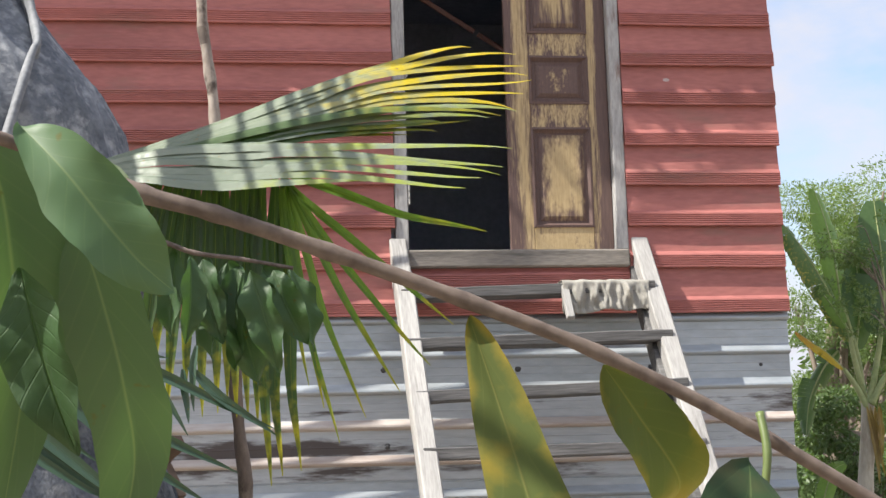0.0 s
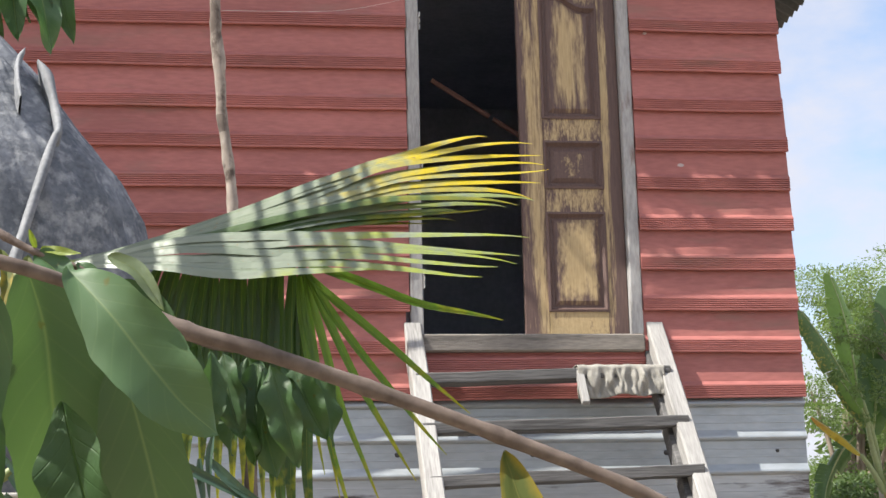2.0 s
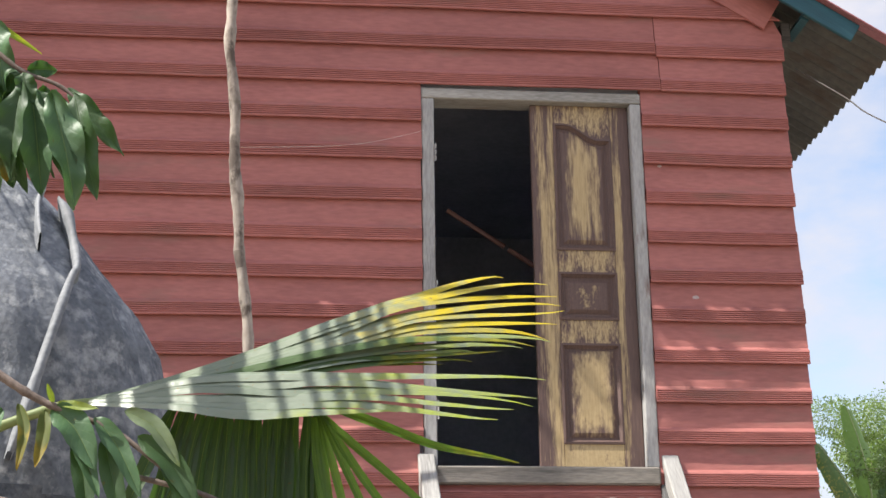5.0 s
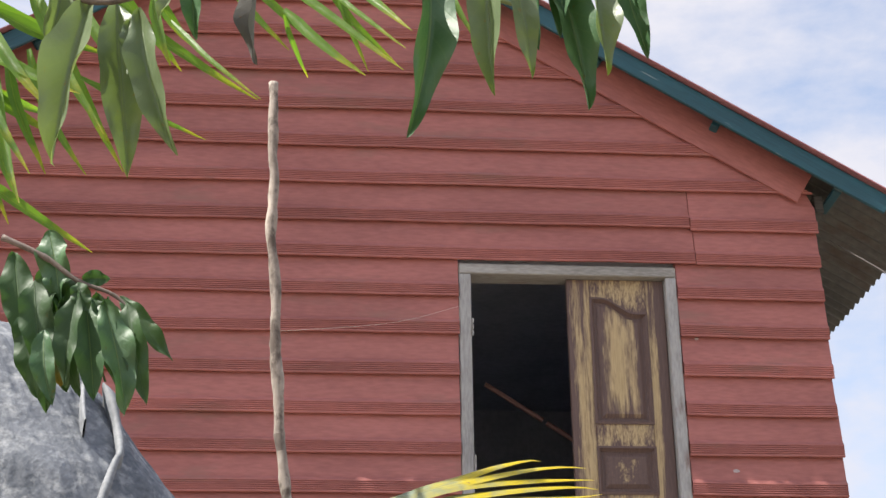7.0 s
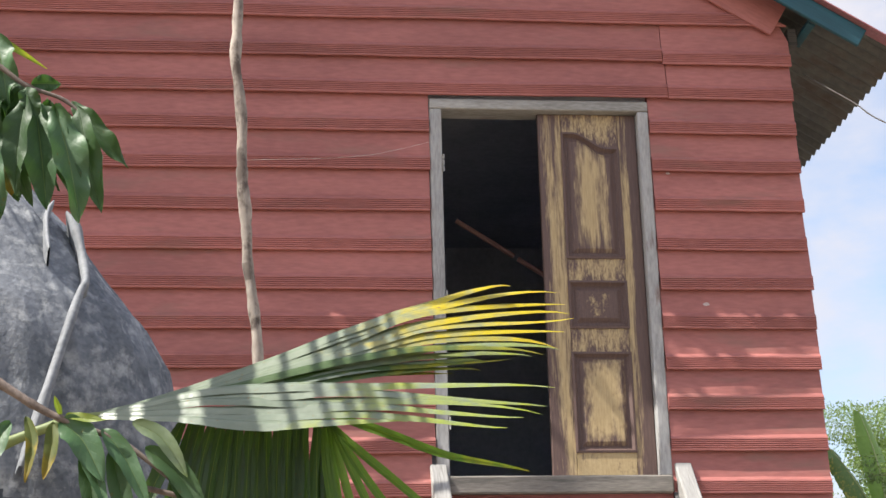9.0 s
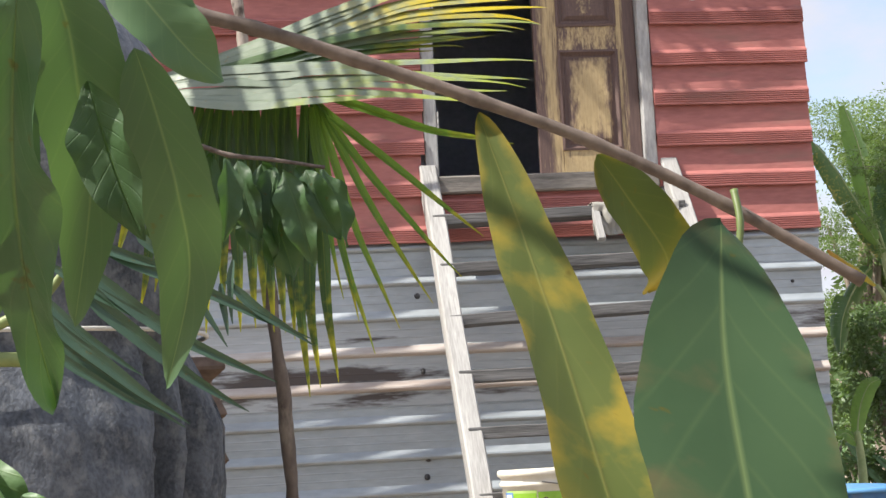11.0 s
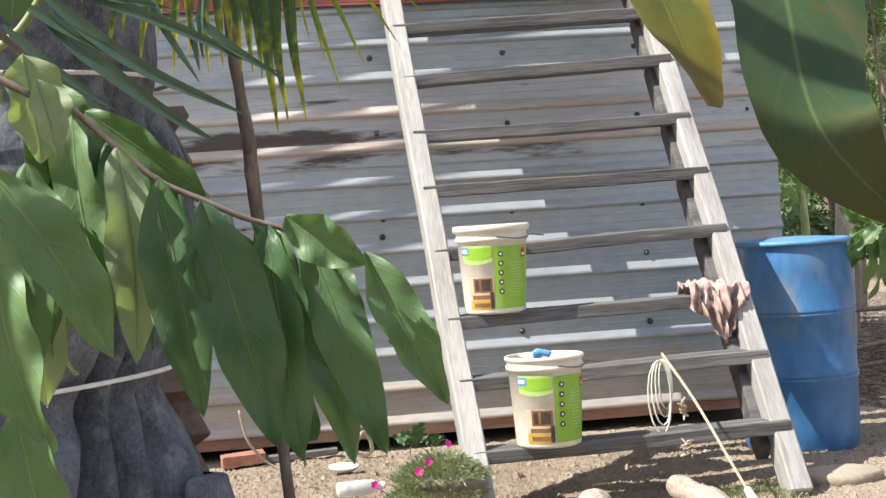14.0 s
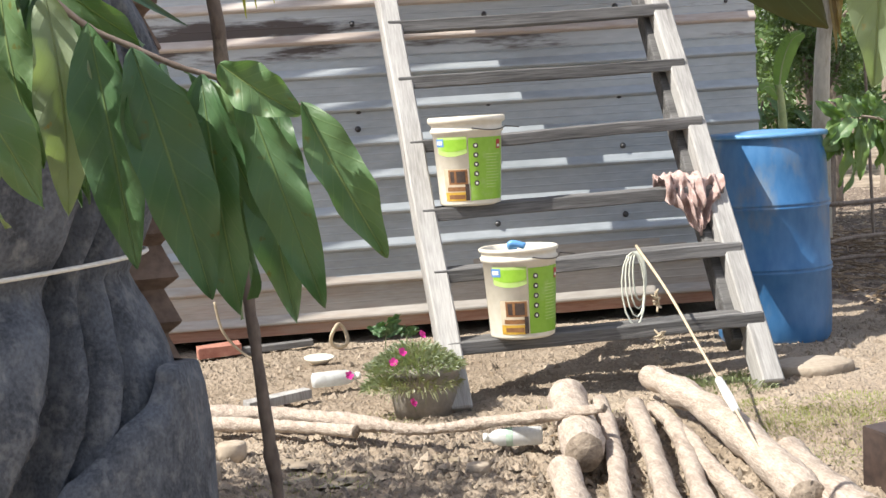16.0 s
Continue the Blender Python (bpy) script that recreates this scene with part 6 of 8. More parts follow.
# ---- pole and tarpaulin ----
def pole():
    bm = bmesh.new()
    pts = [(-1.16, -4.2, -0.06), (-1.20, -4.2, 0.15), (-1.221, -4.2, 0.286), (-1.249, -4.2, 0.665), (-1.267, -4.2, 1.121), (-1.279, -4.2, 1.30), (-1.32, -4.2, 1.75), (-1.333, -4.2, 2.0),
           (-1.363, -4.2, 2.251), (-1.373, -4.2, 2.444), (-1.387, -4.2, 2.76), (-1.396, -4.2, 3.01)]
    line = [q + Vector((0.009 * noise.noise(Vector((0, 0, q.z * 5.5))) + 0.004 * noise.noise(Vector((3, 0, q.z * 14))), 0, 0)) for q in smooth_line(pts, 14)]
    n = len(line) - 1
    tube(bm, line, [0.0125 - 0.0025 * i / n + 0.0060 * max(0, noise.noise(line[i] * 13)) + 0.0045 * max(0, noise.noise(line[i] * 31)) for i in range(n + 1)], 12)
    for f in bm.faces:
        c = f.calc_center_median()
        if c.z > 2.02 + 0.35 * noise.noise(c * 9):
            f.material_index = 1
    return thing("pole", bm, [POLE, POLE_BARE], "crooked thin wooden pole with bark knots, stuck in the ground", "pole", smooth=True)


POLE = material("dark_pole_bark", (0.060, 0.045, 0.038), (0.17, 0.135, 0.11), 0.85, 14, 60, 0.6, stretch=(1, 1, 0.5), dirt=(0.24, 0.20, 0.16), dirt_scale=11, dirt_at=(0.58, 0.68), depth=0.004)
POLE_BARE = material("peeled_pole_bark", (0.15, 0.12, 0.10), (0.38, 0.325, 0.275), 0.85, 14, 60, 0.5, stretch=(1, 1, 0.6), dirt=(0.10, 0.075, 0.06), dirt_scale=17, dirt_at=(0.53, 0.62), depth=0.004)
pole()

# dark lower and lighter upper tone: the wrap's shade and light put in colour
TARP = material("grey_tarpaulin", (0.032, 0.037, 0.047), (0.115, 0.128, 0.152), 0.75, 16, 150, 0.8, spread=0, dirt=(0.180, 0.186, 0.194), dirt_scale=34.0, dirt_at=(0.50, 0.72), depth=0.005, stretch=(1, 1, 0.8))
TARP_LIT_TOP = material("lit_top_tarpaulin", (0.080, 0.090, 0.108), (0.20, 0.213, 0.238), 0.75, 11, 90, 0.9, spread=0, dirt=(0.34, 0.35, 0.36), dirt_scale=26.0, dirt_at=(0.50, 0.66), depth=0.005)
HEM = material("pale_tarpaulin_fold", (0.14, 0.148, 0.16), (0.25, 0.26, 0.275), 0.7, 12, 90, 0.3, spread=0)
CORD = material("white_cord", (0.55, 0.53, 0.48), (0.70, 0.68, 0.62), 0.8, 40, 200, 0.3)
RUSTY = material("rusty_sheet", (0.115, 0.078, 0.060), (0.25, 0.180, 0.136), 0.85, 6, 50, 0.4)


def tarpaulin():
    prof = [(0.0, 0.70), (0.20, 0.685), (0.35, 0.665), (0.56, 0.655), (0.65, 0.630), (0.76, 0.580), (0.80, 0.566), (0.85, 0.585), (1.00, 0.640), (1.10, 0.655), (1.20, 0.657), (1.30, 0.620), (1.35, 0.600),
            (1.42, 0.610), (1.60, 0.605), (1.80, 0.578), (1.90, 0.556), (1.976, 0.518), (2.07, 0.440), (2.17, 0.368), (2.26, 0.287), (2.32, 0.19), (2.345, 0.06)]
    cx, cy = -2.05, -4.40
    zs = []
    for (z0, r0), (z1, r1) in zip(prof, prof[1:]):
        k = max(1, int((z1 - z0) / 0.014))
        zs += [(z0 + (z1 - z0) * i / k, r0 + (r1 - r0) * i / k) for i in range(k)]
    zs.append(prof[-1])
    # creases as (angle at the tie, lean per metre of height), each with how far the cloth after it stands out and how it billows
    creases = [(215, 12, 0.0, 0.09), (238, -10, 0.02, 0.10), (262, 10, 0.0, 0.10), (282, 20, 0.050, 0.050), (321, 53, -0.150, 0.02), (328.5, 43, -0.010, 0.085),
               (338, 58, -0.020, 0.095), (347, 50, -0.004, 0.050), (377, 15, 0.0, 0.10), (400, -12, 0.0, 0.09), (425, 10, 0.0, 0.10), (452, -8, 0.0, 0.10), (480, 12, 0.0, 0.10), (510, 0, 0.0, 0.10), (540, 10, 0.0, 0.09), (575, 12, 0.0, 0.045)]

    def billow(deg, z):
        """How far the cloth stands out between its creases, at an angle and a height."""
        dz = z - 0.80
        drop = dz if dz < 0 else dz * 0.30
        at = [c[0] + c[1] * drop for c in creases]
        while deg < at[0]:
            deg += 360
        while deg >= at[-1]:
            deg -= 360
        for i in range(len(at) - 1):
            if at[i] <= deg < at[i + 1]:
                t = (deg - at[i]) / (at[i + 1] - at[i])
                here, width = creases[i], at[i + 1] - at[i]
                ease = min(1.0, t * width / 2.2)
                prev = creases[i - 1][2] if i else 0.0
                peak = 0.36 + 0.2 * math.sin(i * 2.1)
                ridge = (t / peak if t < peak else (1 - t) / (1 - peak)) ** 0.85 if here[3] > 0.06 else (4 * t * (1 - t)) ** 0.22
                return prev + (here[2] - prev) * ease + here[3] * 1.45 * (ridge - 0.80)
        return 0.0

    bm = bmesh.new()
    rings = []
    sides = 720
    for z, r in zs:
        tied = 1 - 0.70 * math.exp(-((z - 0.80) / 0.05) ** 2) - 0.6 * math.exp(-((z - 1.352) / 0.05) ** 2)
        deep = min(1.0, max(0.0, (1.40 - z) / 0.35))
        ring = []
        for k in range(sides):
            deg = 360 * k / sides
            # the weave follows the lean of the creases
            deg += 50 * math.exp(-((deg - 335) / 45) ** 2) * ((z - 0.80) if z < 0.80 else (z - 0.80) * 0.30)
            a = math.radians(deg)
            p = Vector((math.cos(a) * 2.2, math.sin(a) * 2.2, z * 1.1))
            wander = 2.0 * noise.noise(Vector((p.x * 1.4, p.y * 1.4, z * 1.8)))
            folds = deep * tied * (billow(deg + wander, z) + 0.007 * (1 - 2.6 * abs(noise.noise(Vector((p.x, p.y, z * 2.2 + p.x)) * 2.4))))
            rr = r + folds + (0.026 if z > 1.3 else 0.012) * noise.noise(p * 1.7) + (0.010 - 0.007 * deep) * noise.noise(p * 4) + (0.006 - 0.004 * deep) * noise.noise(p * 9) + (0.003 - 0.0015 * deep) * noise.noise(p * 21)
            ring.append(bm.verts.new((cx + rr * math.cos(a), cy + 0.62 * rr * math.sin(a), z - 0.01)))
        rings.append(ring)
    for a, b in zip(rings, rings[1:]):
        for k in range(sides):
            f = bm.faces.new((a[k], a[(k + 1) % sides], b[(k + 1) % sides], b[k]))
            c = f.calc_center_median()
            # faces above about 1.6 m take the lighter tone
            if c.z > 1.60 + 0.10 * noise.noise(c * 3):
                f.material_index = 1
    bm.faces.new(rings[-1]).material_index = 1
    t = empty("tarpaulin", pose(0, 0, 0), "grey tarpaulin wrapped round a tall stack and tied", "tarpaulin")
    part("sheet", bm, [TARP, TARP_LIT_TOP], t, smooth=True)
    # the foot of the cloth turned up over itself: its upper edge by angle and height
    edge = smooth_line([Vector((a, 0, z)) for a, z in [(30.0, 0.600), (4.0, 0.620), (-18.4, 0.636), (-22.4, 0.604), (-25.4, 0.574), (-29.7, 0.557), (-33.6, 0.542), (-39.0, 0.504), (-43.9, 0.477), (-48.0, 0.448), (-60.0, 0.288), (-68.0, 0.050)]], 8)
    bm = bmesh.new()
    cols = []
    for q in edge:
        a = math.radians(q.x)
        col = []
        for k in range(16):
            v = max(0.0, k - 1) / 14
            z = q.z * (1 - v)
            rr = (0.665 if k == 0 else 0.697 + 0.03 * v + 0.012 * noise.noise(Vector((q.x * 0.06, z * 5, 1))) + 0.010 * abs(noise.noise(Vector((q.x * 0.10 + z * 4, z * 2, 7)))) - 0.006 * (k == 1))
            col.append(bm.verts.new((cx + rr * math.cos(a), cy + 0.62 * rr * math.sin(a), z - 0.01 + (0.004 if k == 0 else 0))))
        cols.append(col)
    for c0, c1 in zip(cols, cols[1:]):
        for k in range(15):
            bm.faces.new((c0[k], c1[k], c1[k + 1], c0[k + 1]))
    part("flap", bm, TARP, t, "foot of the sheet turned up over itself", smooth=True)
    for line, wide in (([(-1.682, -4.510, 2.167), (-1.660, -4.525, 2.132), (-1.642, -4.550, 2.067), (-1.628, -4.600, 2.009), (-1.634, -4.625, 1.978), (-1.651, -4.695, 1.860), (-1.676, -4.745, 1.724), (-1.695, -4.760, 1.646)], 0.0115), ([(-1.707, -4.510, 2.189), (-1.714, -4.530, 2.159), (-1.707, -4.570, 2.113), (-1.693, -4.620, 2.059)], 0.0060)):
        bm = bmesh.new()
        line = smooth_line(line, 6)
        n = len(line) - 1
        rows = []
        for i, q in enumerate(line):
            way = (line[min(i + 1, n)] - line[max(i - 1, 0)]).normalized()
            side = way.cross(Vector((0.25, -1, 0.1))).normalized()
            out = side.cross(way).normalized()
            w = wide * (0.8 + 0.45 * noise.noise(q * 16)) * min(1.0, 0.35 + 5 * i / n) * min(1.0, 0.5 + 5 * (1 - i / n))
            rows.append([bm.verts.new(q + side * (u * w) + out * h) for u, h in ((-1, -0.055), (-0.8, -0.001), (-0.25, 0.004), (0.4, 0.003), (0.85, -0.002), (1, -0.055))])
        for r0, r1 in zip(rows, rows[1:]):
            for k in range(5):
                bm.faces.new((r0[k], r0[k + 1], r1[k + 1], r1[k]))
        part("hem", bm, HEM, t, "pale folded hem of the sheet", smooth=True)
    for z, r, dz in ((0.80, 0.60, 0.03), (1.352, 0.625, 0.01)):
        bm = bmesh.new()
        tube(bm, [(cx + (r + 0.012) * math.cos(a), cy + 0.66 * (r + 0.012) * math.sin(a), z + dz * math.cos(a)) for a in [2 * math.pi * k / 60 for k in range(61)]], 0.0045, 6, cap=False)
        part("cord", bm, CORD, t, "pale tying cord", smooth=True)
    return t


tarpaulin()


def rusty_sheet():
    bm = bmesh.new()
    cols = []
    for i in range(7):
        col = []
        for k in range(200):
            z = 1.37 * k / 199 - 0.02
            saw = ((z - 0.835) / 0.098) % 1.0
            tooth = saw / 0.72 if saw < 0.72 else (1 - saw) / 0.28
            x = -1.62 + (0.190 + 0.036 * (1 - tooth)) * i / 6
            y = -3.99 - 0.034 * (1 - tooth) + 0.03 * (i / 6)
            col.append(bm.verts.new((x, y, z)))
        cols.append(col)
    for a, b in zip(cols, cols[1:]):
        for k in range(199):
            bm.faces.new((a[k], b[k], b[k + 1], a[k + 1]))
    ob = thing("corrugated_offcut", bm, RUSTY, "rusty brown corrugated sheet standing behind the tarpaulin", "metal sheet", smooth=False)
    mod = ob.modifiers.new("thick", "SOLIDIFY")
    mod.thickness = 0.003


rusty_sheet()


# ---- buckets on the stairs ----
GREEN_LABEL = material("green_label_print", (0.22, 0.42, 0.03), (0.28, 0.50, 0.05), 0.4, 6, 50, 0.02, spread=0.03, dirt=(0.36, 0.50, 0.16), dirt_scale=9, dirt_at=(0.6, 0.75))
PALE_GREEN = material("pale_green_print", (0.36, 0.52, 0.14), (0.44, 0.60, 0.20), 0.4, 6, 50, 0.02, spread=0)
PRINT_DARK = material("dark_print", (0.03, 0.022, 0.02), (0.08, 0.055, 0.045), 0.4, 14, 60, 0, spread=0)
PRINT_BROWN = material("brown_print", (0.16, 0.07, 0.03), (0.30, 0.15, 0.06), 0.4, 18, 60, 0, spread=0)
PRINT_GOLD = material("gold_print", (0.42, 0.24, 0.03), (0.60, 0.38, 0.06), 0.4, 18, 60, 0, spread=0)
PRINT_PALE = material("pale_print", (0.46, 0.38, 0.27), (0.58, 0.49, 0.36), 0.4, 14, 60, 0, spread=0)
PRINT_WHITE = material("white_print", (0.70, 0.70, 0.64), (0.78, 0.78, 0.72), 0.4, 14, 60, 0, spread=0)
PRINT_RED = material("red_print", (0.40, 0.03, 0.03), (0.50, 0.06, 0.06), 0.4, 14, 60, 0, spread=0)
PRINT_BLUE = material("blue_print", (0.08, 0.20, 0.45), (0.14, 0.28, 0.55), 0.4, 14, 60, 0, spread=0)
BLUE_SCOOP = material("blue_scoop_plastic", (0.10, 0.30, 0.62), (0.14, 0.36, 0.70), 0.4, 14, 60, 0, spread=0)
WIRE = material("dark_wire", (0.05, 0.045, 0.04), (0.10, 0.09, 0.08), 0.5, 20, 60, 0)
H, R0, R1 = 0.332, 0.118, 0.138


def bucket_r(z):
    return R0 + (R1 - R0) * z / H


def patch(parent, name, a0, a1, z0, z1, mat, lift=0.0012, bow=0.0, label=""):
    """A piece of print that lies on the bucket's side, between two angles from its front and two heights."""
    bm = bmesh.new()
    n = max(2, int(abs(a1 - a0) / 6))
    low, top = [], []
    for i in range(n + 1):
        t = i / n
        a = math.radians(-99 + a0 + (a1 - a0) * t)
        zz = z0 + bow * 4 * t * (1 - t)
        for lst, z in ((low, zz), (top, z1)):
            r = bucket_r(z) + lift
            lst.append(bm.verts.new((r * math.cos(a), r * math.sin(a), z)))
    for i in range(n):
        bm.faces.new((low[i], low[i + 1], top[i + 1], top[i]))
    return part(name, bm, mat, parent, label, smooth=True)


def bucket(x, y, z, turn, lidded, label):
    b = empty("paint_bucket", pose(x, y, z, 0, 0, turn), label, "bucket", "paint buckets on the stairs")
    bm = bmesh.new()
    prof = [(R0 - 0.012, 0.0), (R0, 0.006), (bucket_r(0.012), 0.012), (bucket_r(0.28), 0.28), (bucket_r(0.282) + 0.007, 0.283), (bucket_r(0.29) + 0.008, 0.297), (bucket_r(0.30) + 0.002, 0.300),
            (bucket_r(0.305) + 0.002, 0.314), (bucket_r(0.32) + 0.008, 0.318), (R1 + 0.009, H - 0.004), (R1 + 0.004, H), (R1 - 0.003, H - 0.002), (R1 - 0.005, 0.28), (R0 - 0.006, 0.01)]
    lathe(bm, prof, 48, cap_bottom=True, cap_top=True)
    part("body", bm, CREAM, b, smooth=True)
    if lidded:
        bm = bmesh.new()
        lathe(bm, [(R1 + 0.008, H - 0.012), (R1 + 0.013, H - 0.010), (R1 + 0.013, H + 0.008), (R1 + 0.007, H + 0.013), (R1 - 0.006, H + 0.012), (R1 - 0.010, H + 0.004), (0.02, H + 0.006)], 48, cap_bottom=False, cap_top=True)
        part("lid", bm, CREAM, b, "cream snap-on lid", smooth=True)
    # print
    panel = patch(b, "label_panel", -2, 74, 0.022, 0.262, GREEN_LABEL, 0.0010)
    arc = patch(b, "label_arc", -62, -4, 0.205, 0.268, PALE_GREEN, 0.0010, bow=-0.012)
    patch(arc, "arc_stripe", -60, -5, 0.222, 0.258, GREEN_LABEL, 0.0018, bow=-0.010)
    logo = patch(b, "label_logo", -64, -46, 0.232, 0.262, PRINT_BLUE, 0.0026, label="small blue emblem")
    patch(logo, "logo_centre", -61, -49, 0.240, 0.254, PRINT_WHITE, 0.0034)
    photo = patch(b, "label_photo", -52, -4, 0.022, 0.146, PRINT_PALE, 0.0014, label="printed photo of a brown room")
    patch(photo, "photo_patch", -42, -6, 0.086, 0.142, PRINT_BROWN, 0.0020)
    patch(photo, "photo_patch", -38, -10, 0.093, 0.136, PRINT_DARK, 0.0026)
    patch(photo, "photo_patch", -30, -26, 0.093, 0.136, PRINT_BROWN, 0.0031)
    patch(photo, "photo_patch", -52, -8, 0.022, 0.056, PRINT_GOLD, 0.0020)
    patch(photo, "photo_patch", -44, -12, 0.030, 0.046, PRINT_BROWN, 0.0026)
    patch(photo, "photo_patch", -46, -8, 0.060, 0.076, PRINT_BROWN, 0.0020)
    patch(photo, "photo_patch", -11, -4, 0.024, 0.086, PRINT_DARK, 0.0026)
    for i in range(5):
        zc = 0.232 - 0.036 * i
        bm = bmesh.new()
        bmesh.ops.create_circle(bm, cap_ends=True, radius=0.0105, segments=16)
        a = math.radians(-99 + 10)
        part("label_dot", bm, PRINT_DARK, panel, m=Matrix.Translation(((bucket_r(zc) + 0.0024) * math.cos(a), (bucket_r(zc) + 0.0024) * math.sin(a), zc)) @ Matrix.Rotation(a + math.pi / 2, 4, "Z") @ Matrix.Rotation(math.pi / 2, 4, "X"))
        bm = bmesh.new()
        bmesh.ops.create_circle(bm, cap_ends=True, radius=0.0050, segments=10)
        part("label_dot", bm, PRINT_WHITE, panel, m=Matrix.Translation(((bucket_r(zc) + 0.0036) * math.cos(a), (bucket_r(zc) + 0.0036) * math.sin(a), zc)) @ Matrix.Rotation(a + math.pi / 2, 4, "Z") @ Matrix.Rotation(math.pi / 2, 4, "X"))
    for i in range(12):
        zc = 0.195 - 0.0115 * i
        patch(panel, "label_line", 28, 28 + rnd(22, 34), zc, zc + 0.003, PALE_GREEN, 0.0019)
    patch(panel, "label_mark", 52, 64, 0.215, 0.250, PRINT_RED, 0.0022, label="small red mark")
    patch(panel, "label_mark", 54, 62, 0.222, 0.232, PRINT_WHITE, 0.0030)
    # wire handle, fallen to one side
    bm = bmesh.new()
    pts = [((R1 + 0.012) * math.cos(t), 0.02 + 0.0 * t, 0.305 + 0.0 * t) for t in (0,)]
    line = []
    for k in range(15):
        a = math.radians(-20 - 75 * k / 14)
        line.append(((R1 + 0.012) * math.cos(a), (R1 + 0.012) * math.sin(a), 0.300 - 0.012 * math.sin(math.pi * k / 14)))
    line.insert(0, (R1 + 0.055, -0.075, 0.292))
    tube(bm, line, 0.0022, 6)
    part("handle", bm, WIRE, b, "thin dark wire handle", smooth=True)
    return b


bucket(-0.334, -1.395, 0.692, 3, True, "cream paint bucket with a green printed label and lid")
scooped = bucket(-0.232, -1.795, 0.220, 13, False, "open cream paint bucket with a green label and blue scoop")
bm = bmesh.new()
tube(bm, smooth_line([(-0.02, -0.06, 0.20), (-0.035, -0.10, 0.315), (-0.045, -0.13, 0.350), (-0.01, -0.15, 0.338)], 5), [0.016] * 5 + [0.014] * 6 + [0.012] * 5, 8)
bmesh.ops.scale(bm, vec=(1.3, 0.6, 1), verts=bm.verts)
part("scoop", bm, BLUE_SCOOP, scooped, "blue plastic scoop handle", smooth=True)


# ---- cloths ----
CLOTH = material("faded_grey_cloth", (0.25, 0.24, 0.21), (0.37, 0.355, 0.315), 0.95, 9, 160, 0.5, spread=0, dirt=(0.25, 0.24, 0.21), dirt_scale=12, dirt_at=(0.52, 0.7), depth=0.003)
CLOTH_PINK = material("dusty_pink_cloth", (0.36, 0.26, 0.235), (0.54, 0.42, 0.385), 0.95, 14, 160, 0.6, spread=0, dirt=(0.30, 0.20, 0.175), dirt_scale=22, dirt_at=(0.45, 0.6), depth=0.004)


def draped(name, x0, x1, top, front, hang, back, mat, label, seed, crumple=0.020, tail=None):
    """A cloth laid over a tread: a short fall behind, the top, and a longer wrinkled fall in front."""
    bm = bmesh.new()
    nu, nv = 64, 40
    grid = []
    for j in range(nv + 1):
        v = j / nv
        row = []
        for i in range(nu + 1):
            u = i / nu
            x = x0 + (x1 - x0) * u
            fall = hang * (1 + 0.18 * noise.noise(Vector((u * 3.0, seed, 0))) - 0.10 * u)
            if tail:
                fall += tail[1] * math.exp(-((u - tail[0]) / tail[2]) ** 2)
            total = back + 0.16 + fall
            s = v * total
            if s < back:
                y, z = front + 0.165, top - (back - s)
            elif s < back + 0.16:
                y, z = front + 0.165 - (s - back), top + 0.006
            else:
                d = s - back - 0.16
                y, z = front - 0.006, top - d
                k = min(1.0, d / 0.05)
                y += -0.012 * k + crumple * k * (2.0 * noise.noise(Vector((u * 7 + d * 4, seed, d * 3))) + 1.6 * (0.4 - abs(noise.noise(Vector((u * 12 - d * 9, seed + 4, d * 6))))) + 0.7 * noise.noise(Vector((u * 24, seed + 7, d * 20))))
                x += 0.012 * k * noise.noise(Vector((u * 6, seed + 9, d * 14)))
                if tail:
                    x += (x0 + (x1 - x0) * tail[0] - x) * min(0.75, max(0.0, d - 0.08) * 4.5)
            z += 0.006 * noise.noise(Vector((u * 11, seed + 2, v * 9)))
            if tail:
                z += 0.035 * noise.noise(Vector((u * 5, seed + 2, v * 4))) + 0.015 * noise.noise(Vector((u * 13, seed, v * 11)))
                y += 0.03 * noise.noise(Vector((u * 6, seed + 7, v * 6)))
            row.append(bm.verts.new((x, y, z)))
        grid.append(row)
    for a, b in zip(grid, grid[1:]):
        for i in range(nu):
            bm.faces.new((a[i], a[i + 1], b[i + 1], b[i]))
    ob = thing(name, bm, mat, label, "cloth", smooth=True)
    mod = ob.modifiers.new("thick", "SOLIDIFY")
    mod.thickness = 0.003
    return ob


draped("cloth", 0.185, 0.600, 2.240, -1.98 + 0.80 * 2.185 - 0.018, 0.155, 0.06, CLOTH, "faded grey rag draped over the top tread", 3.0)
draped("cloth", 0.425, 0.665, 0.742, -1.98 + 0.80 * 0.67 - 0.030, 0.085, 0.05, CLOTH_PINK, "dusty pink rag bunched over a tread, hanging down", 6.0, 0.030, (0.56, 0.15, 0.34))

# ---- stick, rope and logs ----
STICK = material("pale_stripped_stick", (0.36, 0.29, 0.195), (0.52, 0.44, 0.32), 0.7, 20, 90, 0.2, stretch=(1, 1, 0.5))
ROPE = material("pale_green_rope", (0.50, 0.52, 0.44), (0.64, 0.66, 0.58), 0.8, 40, 220, 0.3)
LOG = material("barkless_log", (0.29, 0.235, 0.19), (0.49, 0.415, 0.345), 0.92, 30, 120, 1.0, stretch=(1.6, 0.35, 1.6), spread=0.10, dirt=(0.20, 0.152, 0.118), dirt_scale=17, dirt_at=(0.53, 0.74), depth=0.009)
LOG_END = material("cut_log_end", (0.16, 0.125, 0.095), (0.32, 0.265, 0.205), 0.9, 40, 120, 0.9, depth=0.01, dirt=(0.07, 0.055, 0.045), dirt_scale=50, dirt_at=(0.60, 0.66))


